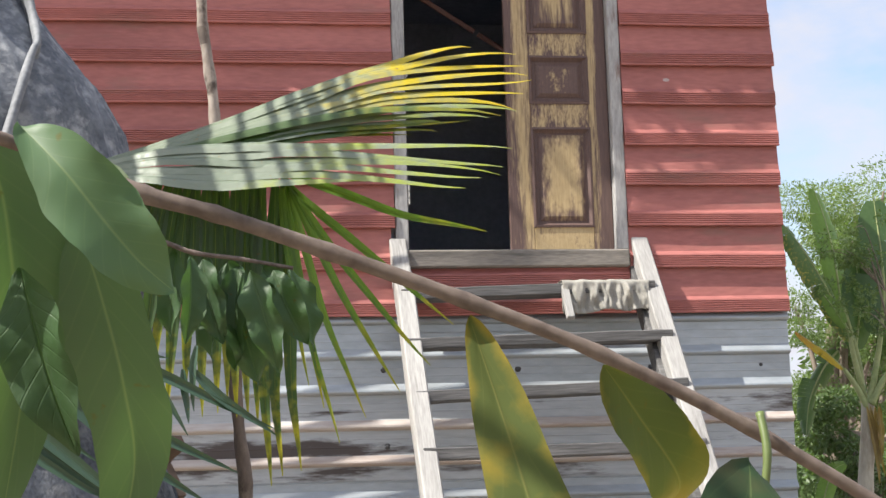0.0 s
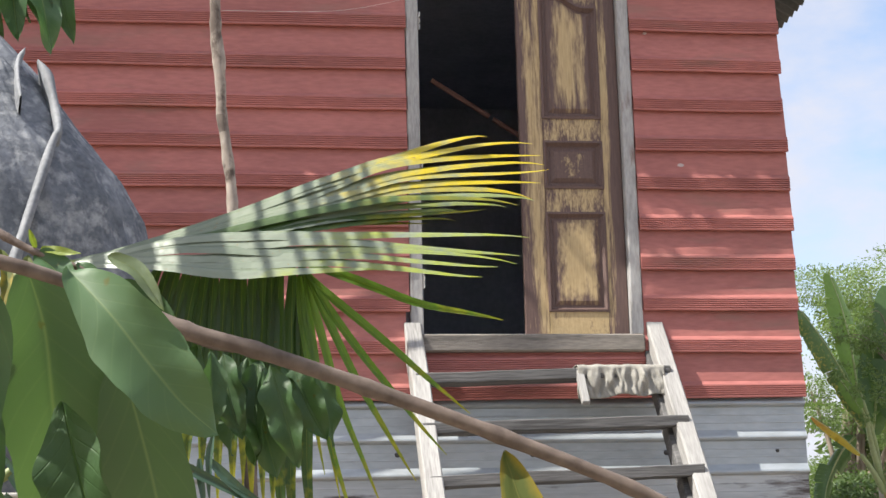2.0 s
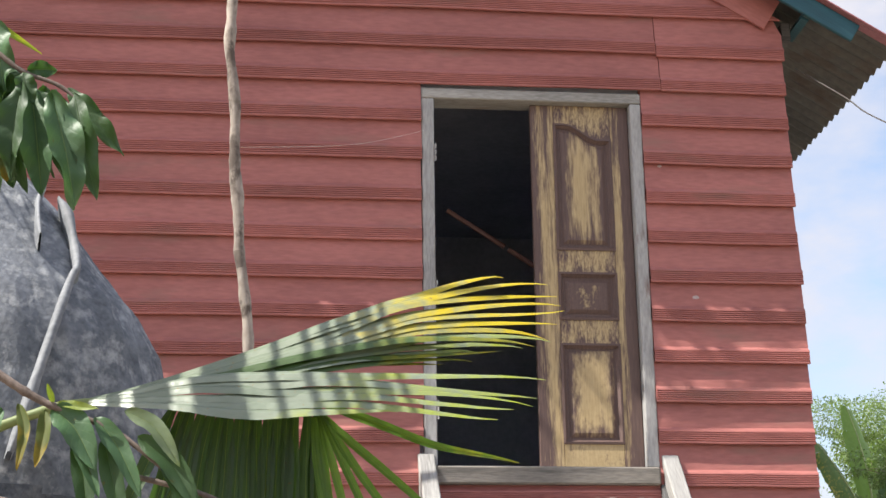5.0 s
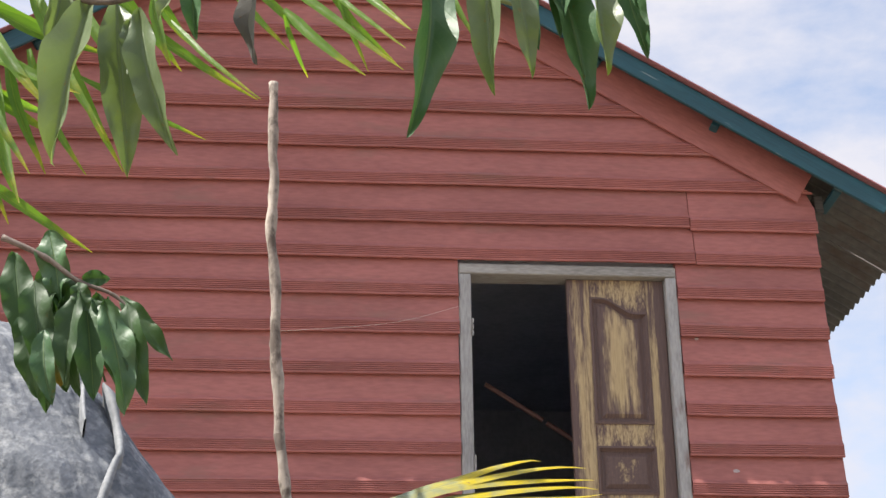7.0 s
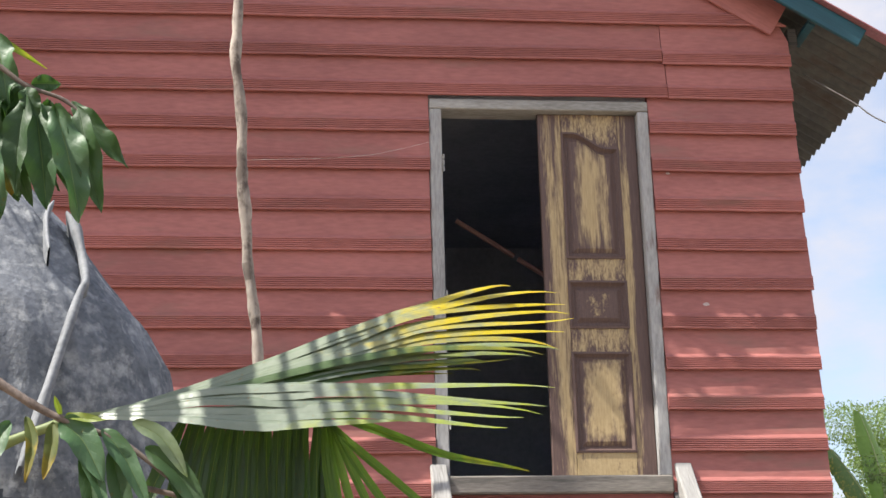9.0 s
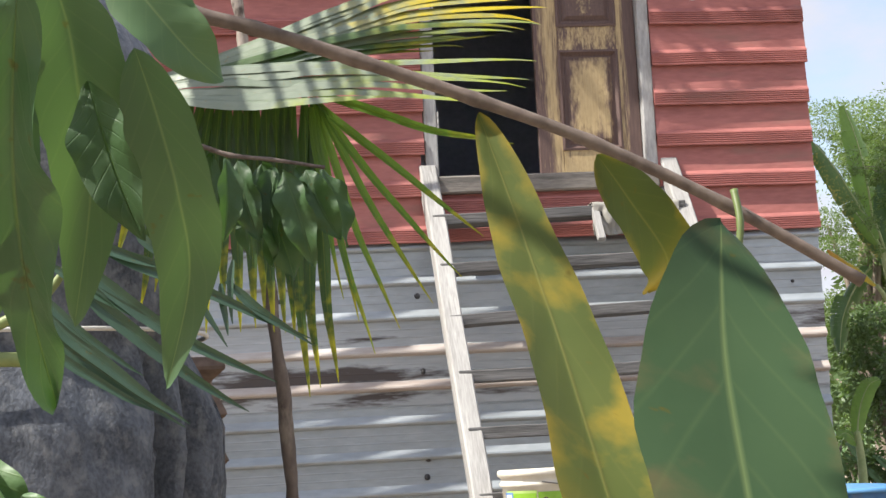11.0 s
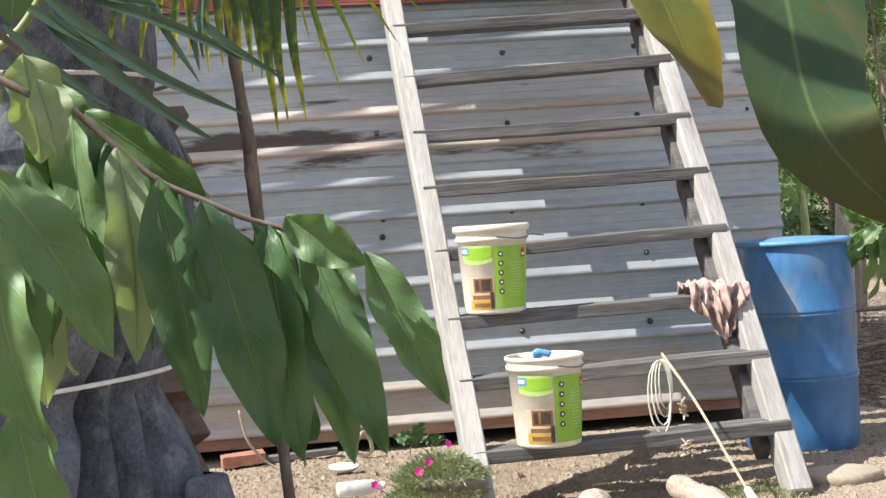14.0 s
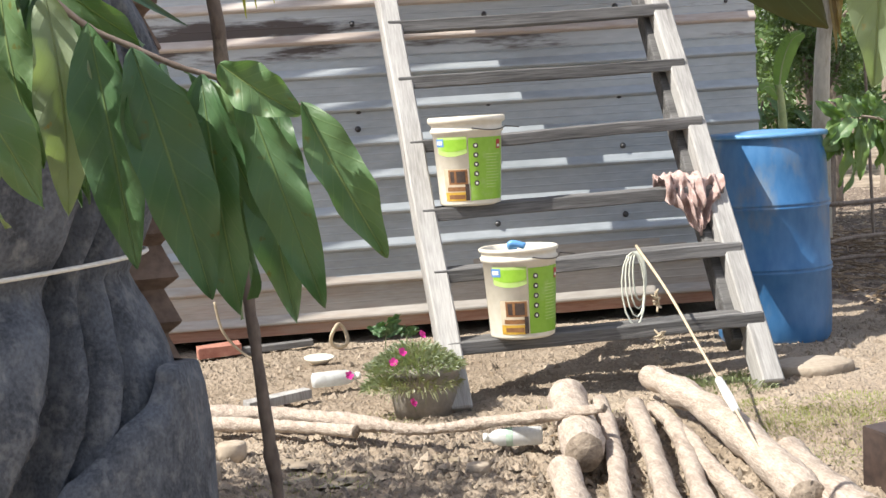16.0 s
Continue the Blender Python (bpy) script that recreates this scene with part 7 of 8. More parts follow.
def stick_with_rope():
    s = empty("stick", pose(0, 0, 0), "long pale stick leaning on a tread with rope", "stick")
    bm = bmesh.new()
    tube(bm, smooth_line([(0.255, -1.64, 0.505), (0.222, -2.15, 0.385), (0.165, -2.75, 0.235), (0.070, -3.62, 0.045)], 6), [0.0058 - 0.0001 * i for i in range(19)], 8)
    part("shaft", bm, STICK, s, smooth=True)
    bm = bmesh.new()
    tube(bm, [(0.150, -2.90, 0.201), (0.136, -3.03, 0.171), (0.126, -3.12, 0.150)], [0.013, 0.015, 0.012], 10)
    part("sleeve", bm, PRINT_WHITE, s, "white plastic sleeve", smooth=True)
    for k in range(4):
        bm = bmesh.new()
        pts = []
        for i in range(15):
            a = 2 * math.pi * i / 14
            pts.append((0.247 - 0.016 * k + (0.034 + 0.008 * k) * math.sin(a) * 0.75, -1.69 - 0.03 * k + 0.006 * math.cos(2 * a + k), 0.395 - 0.012 * k + (0.095 + 0.014 * k) * math.cos(a)))
        tube(bm, pts, 0.0034, 6, cap=False)
        part("rope_loop", bm, ROPE, s, "loop of pale rope", smooth=True)
    for z0, y0 in ((0.34, -1.80), (0.20, -1.84)):
        bm = bmesh.new()
        pts = []
        for i in range(26):
            a = i * 0.9
            q = Vector((i * 0.61, z0 * 9, 0))
            pts.append((0.275 + 0.05 * noise.noise(q), y0 - 0.02 + 0.03 * noise.noise(q + Vector((0, 7, 0))), z0 - 0.0022 * i + 0.035 * noise.noise(q + Vector((0, 0, 5)))))
        tube(bm, smooth_line(pts, 3), 0.003, 6)
        part("rope_knot", bm, STICK, s, "frayed straw-coloured knot", smooth=True)
    return s


stick_with_rope()


def log(points, r0, r1, label, rough=0.10, sides=14):
    sides = 30
    bm = bmesh.new()
    line = smooth_line(points, 40)
    n = len(line) - 1
    seed = rnd(0, 50)
    rings = tube(bm, line, [r0 + (r1 - r0) * i / n for i in range(n + 1)], sides)
    ends = list(bm.faces)[-2:]
    for f in ends:
        f.material_index = 1
    for i, ring in enumerate(rings):
        for v in ring:
            d = (v.co - line[i]).normalized()
            v.co += d * (r0 * rough * (2.4 * noise.noise(v.co * 5 + Vector((seed, 0, 0))) + 0.6 * noise.noise(v.co * 14) + 1.0 * abs(noise.noise(Vector((v.co.x * 70, v.co.y * 12, v.co.z * 70)))) + 0.5 * noise.noise(v.co * 75)))
    return thing("log", bm, [LOG, LOG_END], label, "log", "logs lying in the yard", smooth=True)


log([(-0.185, -2.30, 0.075), (-0.255, -2.70, 0.080), (-0.340, -3.19, 0.085)], 0.064, 0.054, "thick short log with a sawn end in the mud", 0.10, 22)
log([(-0.395, -3.16, 0.03), (-0.44, -3.45, 0.03), (-0.50, -3.85, 0.03)], 0.042, 0.046, "pale log with peeling bark in the mud", 0.12, 18)
log([(-0.085, -2.33, 0.05), (-0.20, -2.95, 0.045), (-0.345, -3.60, 0.04), (-0.42, -3.95, 0.04)], 0.026, 0.030, "barkless pale log lying in the mud")
log([(0.005, -2.45, 0.05), (-0.11, -3.05, 0.045), (-0.245, -3.70, 0.04), (-0.30, -4.0, 0.04)], 0.030, 0.034, "barkless pale log lying in the mud")
log([(0.06, -2.70, 0.03), (-0.02, -3.10, 0.032), (-0.13, -3.60, 0.03), (-0.18, -4.0, 0.03)], 0.024, 0.028, "barkless pale log lying in the mud", 0.16)
log([(0.085, -2.40, 0.03), (0.055, -2.85, 0.03), (-0.01, -3.30, 0.03), (-0.05, -3.85, 0.03)], 0.022, 0.030, "split pale log lying in the mud", 0.2)
log([(0.170, -2.06, 0.075), (0.185, -2.55, 0.07), (0.165, -3.05, 0.06), (0.090, -3.75, 0.05)], 0.044, 0.050, "long pale log beside the stick", 0.12, 18)
log([(0.23, -3.25, 0.04), (0.19, -3.55, 0.04), (0.16, -3.95, 0.04)], 0.044, 0.048, "short pale log in the mud", 0.14, 16)
log([(-1.62, -1.75, 0.05), (-1.433, -1.90, 0.055), (-1.068, -2.14, 0.055), (-0.86, -2.42, 0.06), (-0.73, -2.535, 0.055), (-0.52, -2.66, 0.085), (-0.234, -3.0, 0.165)], 0.034, 0.014, "crooked pale branch lying across the yard", 0.16, 12)
log([(-1.60, -1.95, 0.036), (-1.40, -2.03, 0.038), (-1.12, -2.22, 0.04), (-0.92, -2.42, 0.045)], 0.020, 0.022, "thin pale branch lying across the yard", 0.16, 10)

# ---- flower pot ----
POT = material("grey_clay_pot", (0.20, 0.18, 0.155), (0.32, 0.29, 0.25), 0.9, 8, 60, 0.3, spread=0)
STEM = leaf_material("fine_flower_leaves", (0.15, 0.18, 0.105), (0.27, 0.305, 0.20), (0.26, 0.29, 0.18), thin=0.3)
STEM_DRY = leaf_material("dry_flower_stems", (0.17, 0.175, 0.10), (0.28, 0.28, 0.17), (0.22, 0.21, 0.12))
PETAL = material("magenta_petal", (0.55, 0.02, 0.22), (0.70, 0.05, 0.34), 0.5, 20, 80, 0.1, thin=0.2)


def strands(name, centre, spread, height, count, length, mat, parent, droop=0.5, lowest=0.0):
    """Many fine blades that grow out of a cushion."""
    verts, faces = [], []
    for _ in range(count):
        a, r = rnd(0, 2 * math.pi), math.sqrt(random.random()) * spread
        base = Vector((centre[0] + r * math.cos(a), centre[1] + r * math.sin(a), centre[2] + height * (1 - (r / spread) ** 2) * rnd(0.2, 1.0)))
        way = Vector((math.cos(a) * rnd(0.2, 1.0), math.sin(a) * rnd(0.2, 1.0), rnd(0.1, 1.0))).normalized()
        ln = length * rnd(0.5, 1.3)
        tip = base + way * ln + Vector((0, 0, -droop * ln * rnd(0, 1) * (r / spread)))
        tip.z = max(tip.z, lowest)
        side = way.cross(Vector((rnd(-1, 1), rnd(-1, 1), rnd(-1, 1)))).normalized() * ln * 0.085
        mid = (base + tip) / 2 + Vector((0, 0, ln * 0.12))
        k = len(verts)
        verts += [base - side * 0.6, base + side * 0.6, mid + side, mid - side, tip]
        faces += [(k, k + 1, k + 2, k + 3), (k + 3, k + 2, k + 4)]
    me = bpy.data.meshes.new(name)
    me.from_pydata([tuple(v) for v in verts], [], faces)
    me.materials.append(mat)
    ob = new(name, me)
    if parent is not None:
        ob.parent = parent
    return ob


def flower_pot():
    p = empty("flower_pot", pose(-0.63, -1.93, 0), "clay pot of trailing moss roses with magenta flowers", "plant pot")
    bm = bmesh.new()
    lathe(bm, [(0.105, -0.02), (0.118, 0.06), (0.130, 0.135), (0.138, 0.140), (0.139, 0.165), (0.128, 0.168), (0.122, 0.15)], 32, cap_top=True)
    part("pot", bm, POT, p, smooth=True)
    strands("foliage", (-0.03, -0.01, 0.160), 0.170, 0.090, 2600, 0.026, STEM, p, 0.9)
    strands("foliage", (-0.12, -0.03, 0.09), 0.100, 0.10, 1300, 0.026, STEM, p, 1.2)
    strands("foliage", (0, 0, 0.150), 0.150, 0.085, 900, 0.030, STEM_DRY, p, 0.9)
    strands("foliage", (-0.03, -0.06, 0.10), 0.150, 0.05, 700, 0.040, STEM_DRY, p, 1.6, 0.004)
    for x, y, z in ((-0.085, -0.13, 0.235), (-0.115, -0.12, 0.200), (-0.265, -0.02, 0.150), (-0.06, -0.15, 0.058), (0.01, 0.05, 0.265)):
        bm = bmesh.new()
        for k in range(5):
            a = 2 * math.pi * k / 5
            c = bm.verts.new((0, 0, 0))
            ring = [bm.verts.new((0.016 * math.cos(a + d) * s, 0.016 * math.sin(a + d) * s, 0.006 * s * s)) for d, s in ((-0.62, 0.75), (-0.3, 1.05), (0.3, 1.05), (0.62, 0.75))]
            bm.faces.new([c] + ring)
        part("flower", bm, PETAL, p, "magenta moss rose flower", m=pose(x, y, z, 62, rnd(-20, 20), rnd(0, 60)))
        bm = bmesh.new()
        tube(bm, [(x * 0.75, y * 0.75, max(0.02, z - 0.05)), (x, y, z - 0.001)], 0.0016, 5)
        part("stalk", bm, STEM, p)
    return p


flower_pot()

# ---- small things on the ground ----
BOTTLE = material("cloudy_bottle_plastic", (0.68, 0.69, 0.67), (0.82, 0.83, 0.82), 0.3, 20, 90, 0.1, spread=0.02, thin=0.4)
BOTTLE_GREEN = material("bottle_wrapper", (0.30, 0.46, 0.34), (0.55, 0.66, 0.56), 0.4, 30, 90, 0.05, spread=0.0)
STONE = material("flat_mud_slab", (0.30, 0.245, 0.185), (0.44, 0.375, 0.295), 0.95, 6, 50, 0.8)
BRICK_RED = material("old_brick", (0.26, 0.10, 0.07), (0.38, 0.18, 0.13), 0.9, 10, 60, 0.5)


def bottle(x, y, z, turn, size, wrapped, label):
    b = empty("plastic_bottle", pose(x, y, z, 0, 90, turn), label, "bottle", "empty plastic bottles")
    bm = bmesh.new()
    prof = [(0.024, -0.085), (0.030, -0.080), (0.031, -0.04), (0.029, -0.035), (0.031, -0.03), (0.031, 0.03), (0.029, 0.035), (0.030, 0.05), (0.022, 0.075), (0.013, 0.088), (0.013, 0.100)]
    lathe(bm, [(r * size, h * size) for r, h in prof], 20, cap_top=True)
    part("body", bm, BOTTLE, b, smooth=True)
    bm = bmesh.new()
    lathe(bm, [(0.0155 * size, 0.092 * size), (0.0155 * size, 0.108 * size), (0.012 * size, 0.110 * size)], 16, cap_top=True)
    part("cap", bm, PRINT_WHITE, b, smooth=True)
    if wrapped:
        bm = bmesh.new()
        lathe(bm, [(0.0318 * size, 0.012 * size), (0.0318 * size, 0.034 * size)], 20, cap_bottom=False)
        part("wrapper", bm, BOTTLE_GREEN, b, "faded green wrapper", smooth=True)


bottle(-0.443, -2.70, 0.042, 168, 0.95, True, "crushed clear plastic bottle lying on mud")
bottle(-0.912, -1.32, 0.040, 10, 1.0, False, "cloudy plastic bottle lying on mud")


def slab_stone(x, y, r, h, label, turn=0.0, mat=STONE):
    bm = bmesh.new()
    rings = lathe(bm, [(r * 0.96, -0.03), (r, 0.0), (r * 0.98, h * 0.8), (r * 0.9, h), (r * 0.4, h * 1.05)], 26, cap_top=True)
    for v in bm.verts:
        a = math.atan2(v.co.y, v.co.x)
        k = 1 + 0.10 * noise.noise(Vector((math.cos(a) * 1.5, math.sin(a) * 1.5, r * 40))) + 0.05 * noise.noise(v.co * 40)
        v.co.x *= k
        v.co.y *= k * 0.82
        v.co.z += 0.004 * noise.noise(v.co * 30)
    return thing("stone", bm, mat, label, "stone", "flat stones", smooth=True, m=pose(x, y, 0.0, 0, 0, turn))


slab_stone(0.895, -1.74, 0.165, 0.022, "flat round earthen slab lying by the stairs")
slab_stone(-0.60, -2.90, 0.038, 0.016, "small flat pale stone on the mud", 20)
slab_stone(-1.32, -2.35, 0.055, 0.03, "rough stone beside the fallen branch", 60)
slab_stone(-1.40, -2.62, 0.045, 0.03, "rough stone beside the fallen branch", 10)


def offcut(x, y, z, size, turn, mat, label, name="wood_offcut", category="offcut"):
    bm = bmesh.new()
    box(bm, size, bevel=0.003)
    for v in bm.verts:
        v.co += Vector((rnd(-1, 1), rnd(-1, 1), rnd(-1, 1))) * 0.003
    thing(name, bm, mat, label, category, m=pose(x, y, z, 3, -2, turn))


offcut(-1.14, -1.56, 0.018, (0.27, 0.055, 0.034), 27, WOOD_PALE, "pale split wood offcut lying on the mud")
offcut(-1.36, -0.16, 0.022, (0.20, 0.10, 0.05), 8, BRICK_RED, "broken red brick against the tin wall", "brick_piece", "brick")
offcut(-1.10, -0.12, 0.012, (0.36, 0.05, 0.03), 4, WOOD_GREY, "grey wood strip at the foot of the tin wall")
offcut(0.52, -3.62, 0.075, (0.30, 0.30, 0.17), 14, PRINT_DARK, "dark brown wooden box standing on the mud", "wooden_box", "box")

# half shell, ring of rope, seedling
bm = bmesh.new()
lathe(bm, [(0.012, 0.004), (0.034, 0.006), (0.052, 0.022), (0.056, 0.030), (0.048, 0.028), (0.030, 0.014), (0.008, 0.012)], 22, cap_top=True)
for v in bm.verts:
    v.co.x *= 1.25
thing("fruit_shell", bm, CREAM, "pale half fruit shell lying on the mud", "shell", smooth=True, m=pose(-0.925, -0.63, -0.004, 8, 0, 15))
bm = bmesh.new()
tube(bm, [(0.05 * math.cos(a) * 0.8, 0.02 * math.sin(2 * a), 0.055 + 0.055 * math.sin(a)) for a in [2 * math.pi * k / 18 for k in range(19)]], 0.009, 8, cap=False)
thing("rope_ring", bm, STICK, "stiff ring of brown rope standing on the ground", "rope", smooth=True, m=pose(-0.80, -0.17, -0.008, 0, 0, 20))
bm = bmesh.new()
tube(bm, smooth_line([(-1.36, -0.62, 0.30), (-1.33, -0.60, 0.16), (-1.24, -0.58, 0.05), (-1.14, -0.60, 0.0)], 6), 0.006, 7)
thing("vine", bm, STICK, "dry orange vine hanging down to the ground", "vine", smooth=True)


def seedling(x, y, size, n, label):
    s = empty("seedling", pose(x, y, 0), label, "seedling")
    bm = bmesh.new()
    tube(bm, [(0, 0, -0.02), (0.01, 0, size * 0.5), (0.0, 0.01, size)], 0.003, 6)
    part("stem", bm, STEM, s)
    for k in range(n):
        a = k * 2.4
        b = Vector((0.005, 0, size * (0.35 + 0.6 * k / n)))
        t = b + Vector((math.cos(a) * size * 0.75, math.sin(a) * size * 0.5, size * rnd(-0.15, 0.35)))
        leaf(s, b, t, size * 0.28, rnd(-50, 50), LEAF, 0.3, 0.1)
    return s


seedling(-0.60, -0.30, 0.12, 9, "small broad-leaved seedling by the tin wall")
seedling(-0.50, -0.28, 0.09, 7, "small broad-leaved seedling by the tin wall")

GRASS = leaf_material("short_grass", (0.12, 0.15, 0.07), (0.22, 0.25, 0.13), (0.15, 0.2, 0.07))
MOSS = leaf_material("thin_moss", (0.13, 0.16, 0.035), (0.25, 0.27, 0.075), (0.17, 0.19, 0.06))
for x, y, sp, n, ln in ((0.50, -1.95, 0.17, 700, 0.020), (0.62, -1.80, 0.10, 300, 0.018), (0.42, -1.80, 0.10, 250, 0.018)):
    tagged(strands("weeds", (x, y, -0.01), sp, 0.02, n, ln, GRASS, None, 0.2, 0.0), "low green weeds at the foot of the stairs", "weeds", kind="stuff")
patches = [(0.62, -2.75, 0.28, 900), (0.80, -2.45, 0.22, 700), (0.52, -2.35, 0.14, 500), (0.45, -2.60, 0.16, 200), (0.60, -3.20, 0.25, 400), (0.35, -3.15, 0.16, 150), (-0.2, -2.2, 0.2, 120), (-0.85, -2.05, 0.18, 150), (-1.1, -2.9, 0.2, 150)]
for x, y, sp, n in patches:
    tagged(strands("moss", (x, y, -0.012), sp, 0.006, n * 2, 0.011, MOSS, None, 0.1, 0.0), "sparse moss and tiny grass on the mud", "moss", kind="stuff")


WATER = material("muddy_water", (0.27, 0.222, 0.158), (0.34, 0.285, 0.21), 0.12, 3, 20, 0.02, spread=0)


def puddle(x, y, rx, ry, label):
    bm = bmesh.new()
    ring = []
    for k in range(40):
        a = 2 * math.pi * k / 40
        q = 1 + 0.45 * noise.noise(Vector((math.cos(a) * 1.3 + x, math.sin(a) * 1.3, y)))
        ring.append(bm.verts.new((x + rx * q * math.cos(a), y + ry * q * math.sin(a), -0.017)))
    bm.faces.new(ring)
    thing("puddle", bm, WATER, label, "puddle", "puddles in the mud", kind="structure")


puddle(-1.023, -2.791, 0.17, 0.10, "shallow puddle of muddy water in the yard")
puddle(-0.922, -2.981, 0.12, 0.10, "shallow puddle of muddy water in the yard")
puddle(-1.129, -2.537, 0.10, 0.07, "shallow puddle of muddy water in the yard")
puddle(-0.641, -2.648, 0.09, 0.05, "shallow puddle of muddy water in the yard")
WET = material("wet_mud", (0.10, 0.078, 0.056), (0.21, 0.17, 0.125), 0.6, 8, 60, 0.8, depth=0.02)


# litter: clods and dry leaf bits over the mud
def litter(name, x0, x1, y0, y1, count, size, mat, label, flat=0.35):
    verts, faces = [], []
    for _ in range(count):
        x, y = rnd(x0, x1), rnd(y0, y1)
        s = size * rnd(0.35, 1.2)
        z = lump(x, y)
        k = len(verts)
        tilt = rnd(0, 6.28)
        for a in range(5):
            t = tilt + a * 1.2566
            verts.append((x + s * rnd(0.7, 1.1) * math.cos(t), y + s * rnd(0.7, 1.1) * math.sin(t), z - 0.002))
        verts.append((x + rnd(-0.3, 0.3) * s, y + rnd(-0.3, 0.3) * s, z + s * flat * rnd(0.6, 1.6)))
        faces += [(k + a, k + (a + 1) % 5, k + 5) for a in range(5)]
    me = bpy.data.meshes.new(name)
    me.from_pydata(verts, [], faces)
    me.materials.append(mat)
    return tagged(new(name, me), label, "litter", kind="stuff")


litter("clods", -1.9, 2.6, -4.1, -0.05, 30000, 0.0075, MUD, "small clods of dry mud", 0.9)
litter("clods", -1.9, 0.1, -4.1, -2.2, 5000, 0.014, WET, "dark wet clods of mud", 0.9)
litter("clods", -1.9, 2.6, -4.1, -0.05, 1600, 0.026, MUD, "larger clods of dry mud", 0.55)
DRY = material("dry_leaf_litter", (0.15, 0.10, 0.06), (0.33, 0.25, 0.16), 0.9, 30, 90, 0.3)
litter("dry_litter", -1.9, 2.6, -4.1, -0.05, 500, 0.014, DRY, "dry leaf bits strewn on the mud", 0.12)
MULCH = material("grey_brown_mulch", (0.075, 0.055, 0.042), (0.20, 0.16, 0.125), 0.95, 20, 80, 0.4)
litter("dry_litter", 1.75, 5.6, -0.55, 8.5, 15000, 0.040, MULCH, "dry leaf mulch beside the house", 0.3)
litter("dry_litter", 1.75, 4.6, -0.40, 5.0, 1500, 0.040, DRY, "pale dry leaves on the mulch", 0.3)


def fallen_twigs(x0, x1, y0, y1, count):
    """Thin dry twigs lying across one another."""
    bm = bmesh.new()
    for _ in range(count):
        x, y, a, ln = rnd(x0, x1), rnd(y0, y1), rnd(0, 3.14), rnd(0.08, 0.35)
        d = Vector((math.cos(a), math.sin(a), 0)) * ln * 0.5
        c = Vector((x, y, lump(x, y) + rnd(0.005, 0.045)))
        tube(bm, [c - d, c + Vector((rnd(-0.02, 0.02), rnd(-0.02, 0.02), 0.012)), c + d + Vector((0, 0, rnd(-0.02, 0.03)))], rnd(0.002, 0.006), 5)
    return tagged(new("fallen_twigs", mesh_from(bm, "fallen_twigs", DRY, True)), "dry twigs fallen on the mulch", "twigs", kind="stuff")


fallen_twigs(1.75, 3.6, -0.30, 3.4, 420)

# cable from the eave and a thread from the pole to the door frame
bm = bmesh.new()
tube(bm, smooth_line([(1.42, -0.02, 4.55), (1.44, -0.6, 4.14), (1.43, -1.0, 3.86), (1.30, -2.6, 2.95)], 5), 0.0035, 6)
thing("cable", bm, WIRE, "thin dark cable hung from the eave", "cable", smooth=True)
bm = bmesh.new()
tube(bm, smooth_line([(-1.372, -4.19, 2.40), (-1.0, -2.3, 3.16), (-0.56, -0.04, 4.13)], 6), 0.00035, 5)
thing("thread", bm, CORD, "fine thread tied from the pole to the door frame", "thread", smooth=True)


# ---- plants and distance beside the house ----
BANANA = leaf_material("banana_leaf", (0.11, 0.20, 0.045), (0.20, 0.31, 0.085), (0.30, 0.37, 0.13), rough=0.4, thin=0.35)
BANANA_DRY = leaf_material("withered_banana_leaf", (0.20, 0.14, 0.06), (0.36, 0.25, 0.08), (0.36, 0.27, 0.10), thin=0.3)
BANANA_STEM = material("banana_stem", (0.38, 0.34, 0.26), (0.60, 0.55, 0.44), 0.7, 8, 50, 0.3, stretch=(1, 1, 0.3), dirt=(0.22, 0.16, 0.10), dirt_scale=5, dirt_at=(0.5, 0.7))
FAR_LEAF = leaf_material("fine_tree_leaf", (0.100, 0.155, 0.060), (0.20, 0.265, 0.11), (0.17, 0.25, 0.09), thin=0.4)
FAR_DARK = leaf_material("hedge_leaf", (0.07, 0.12, 0.045), (0.14, 0.20, 0.08), (0.09, 0.14, 0.05), thin=0.3)



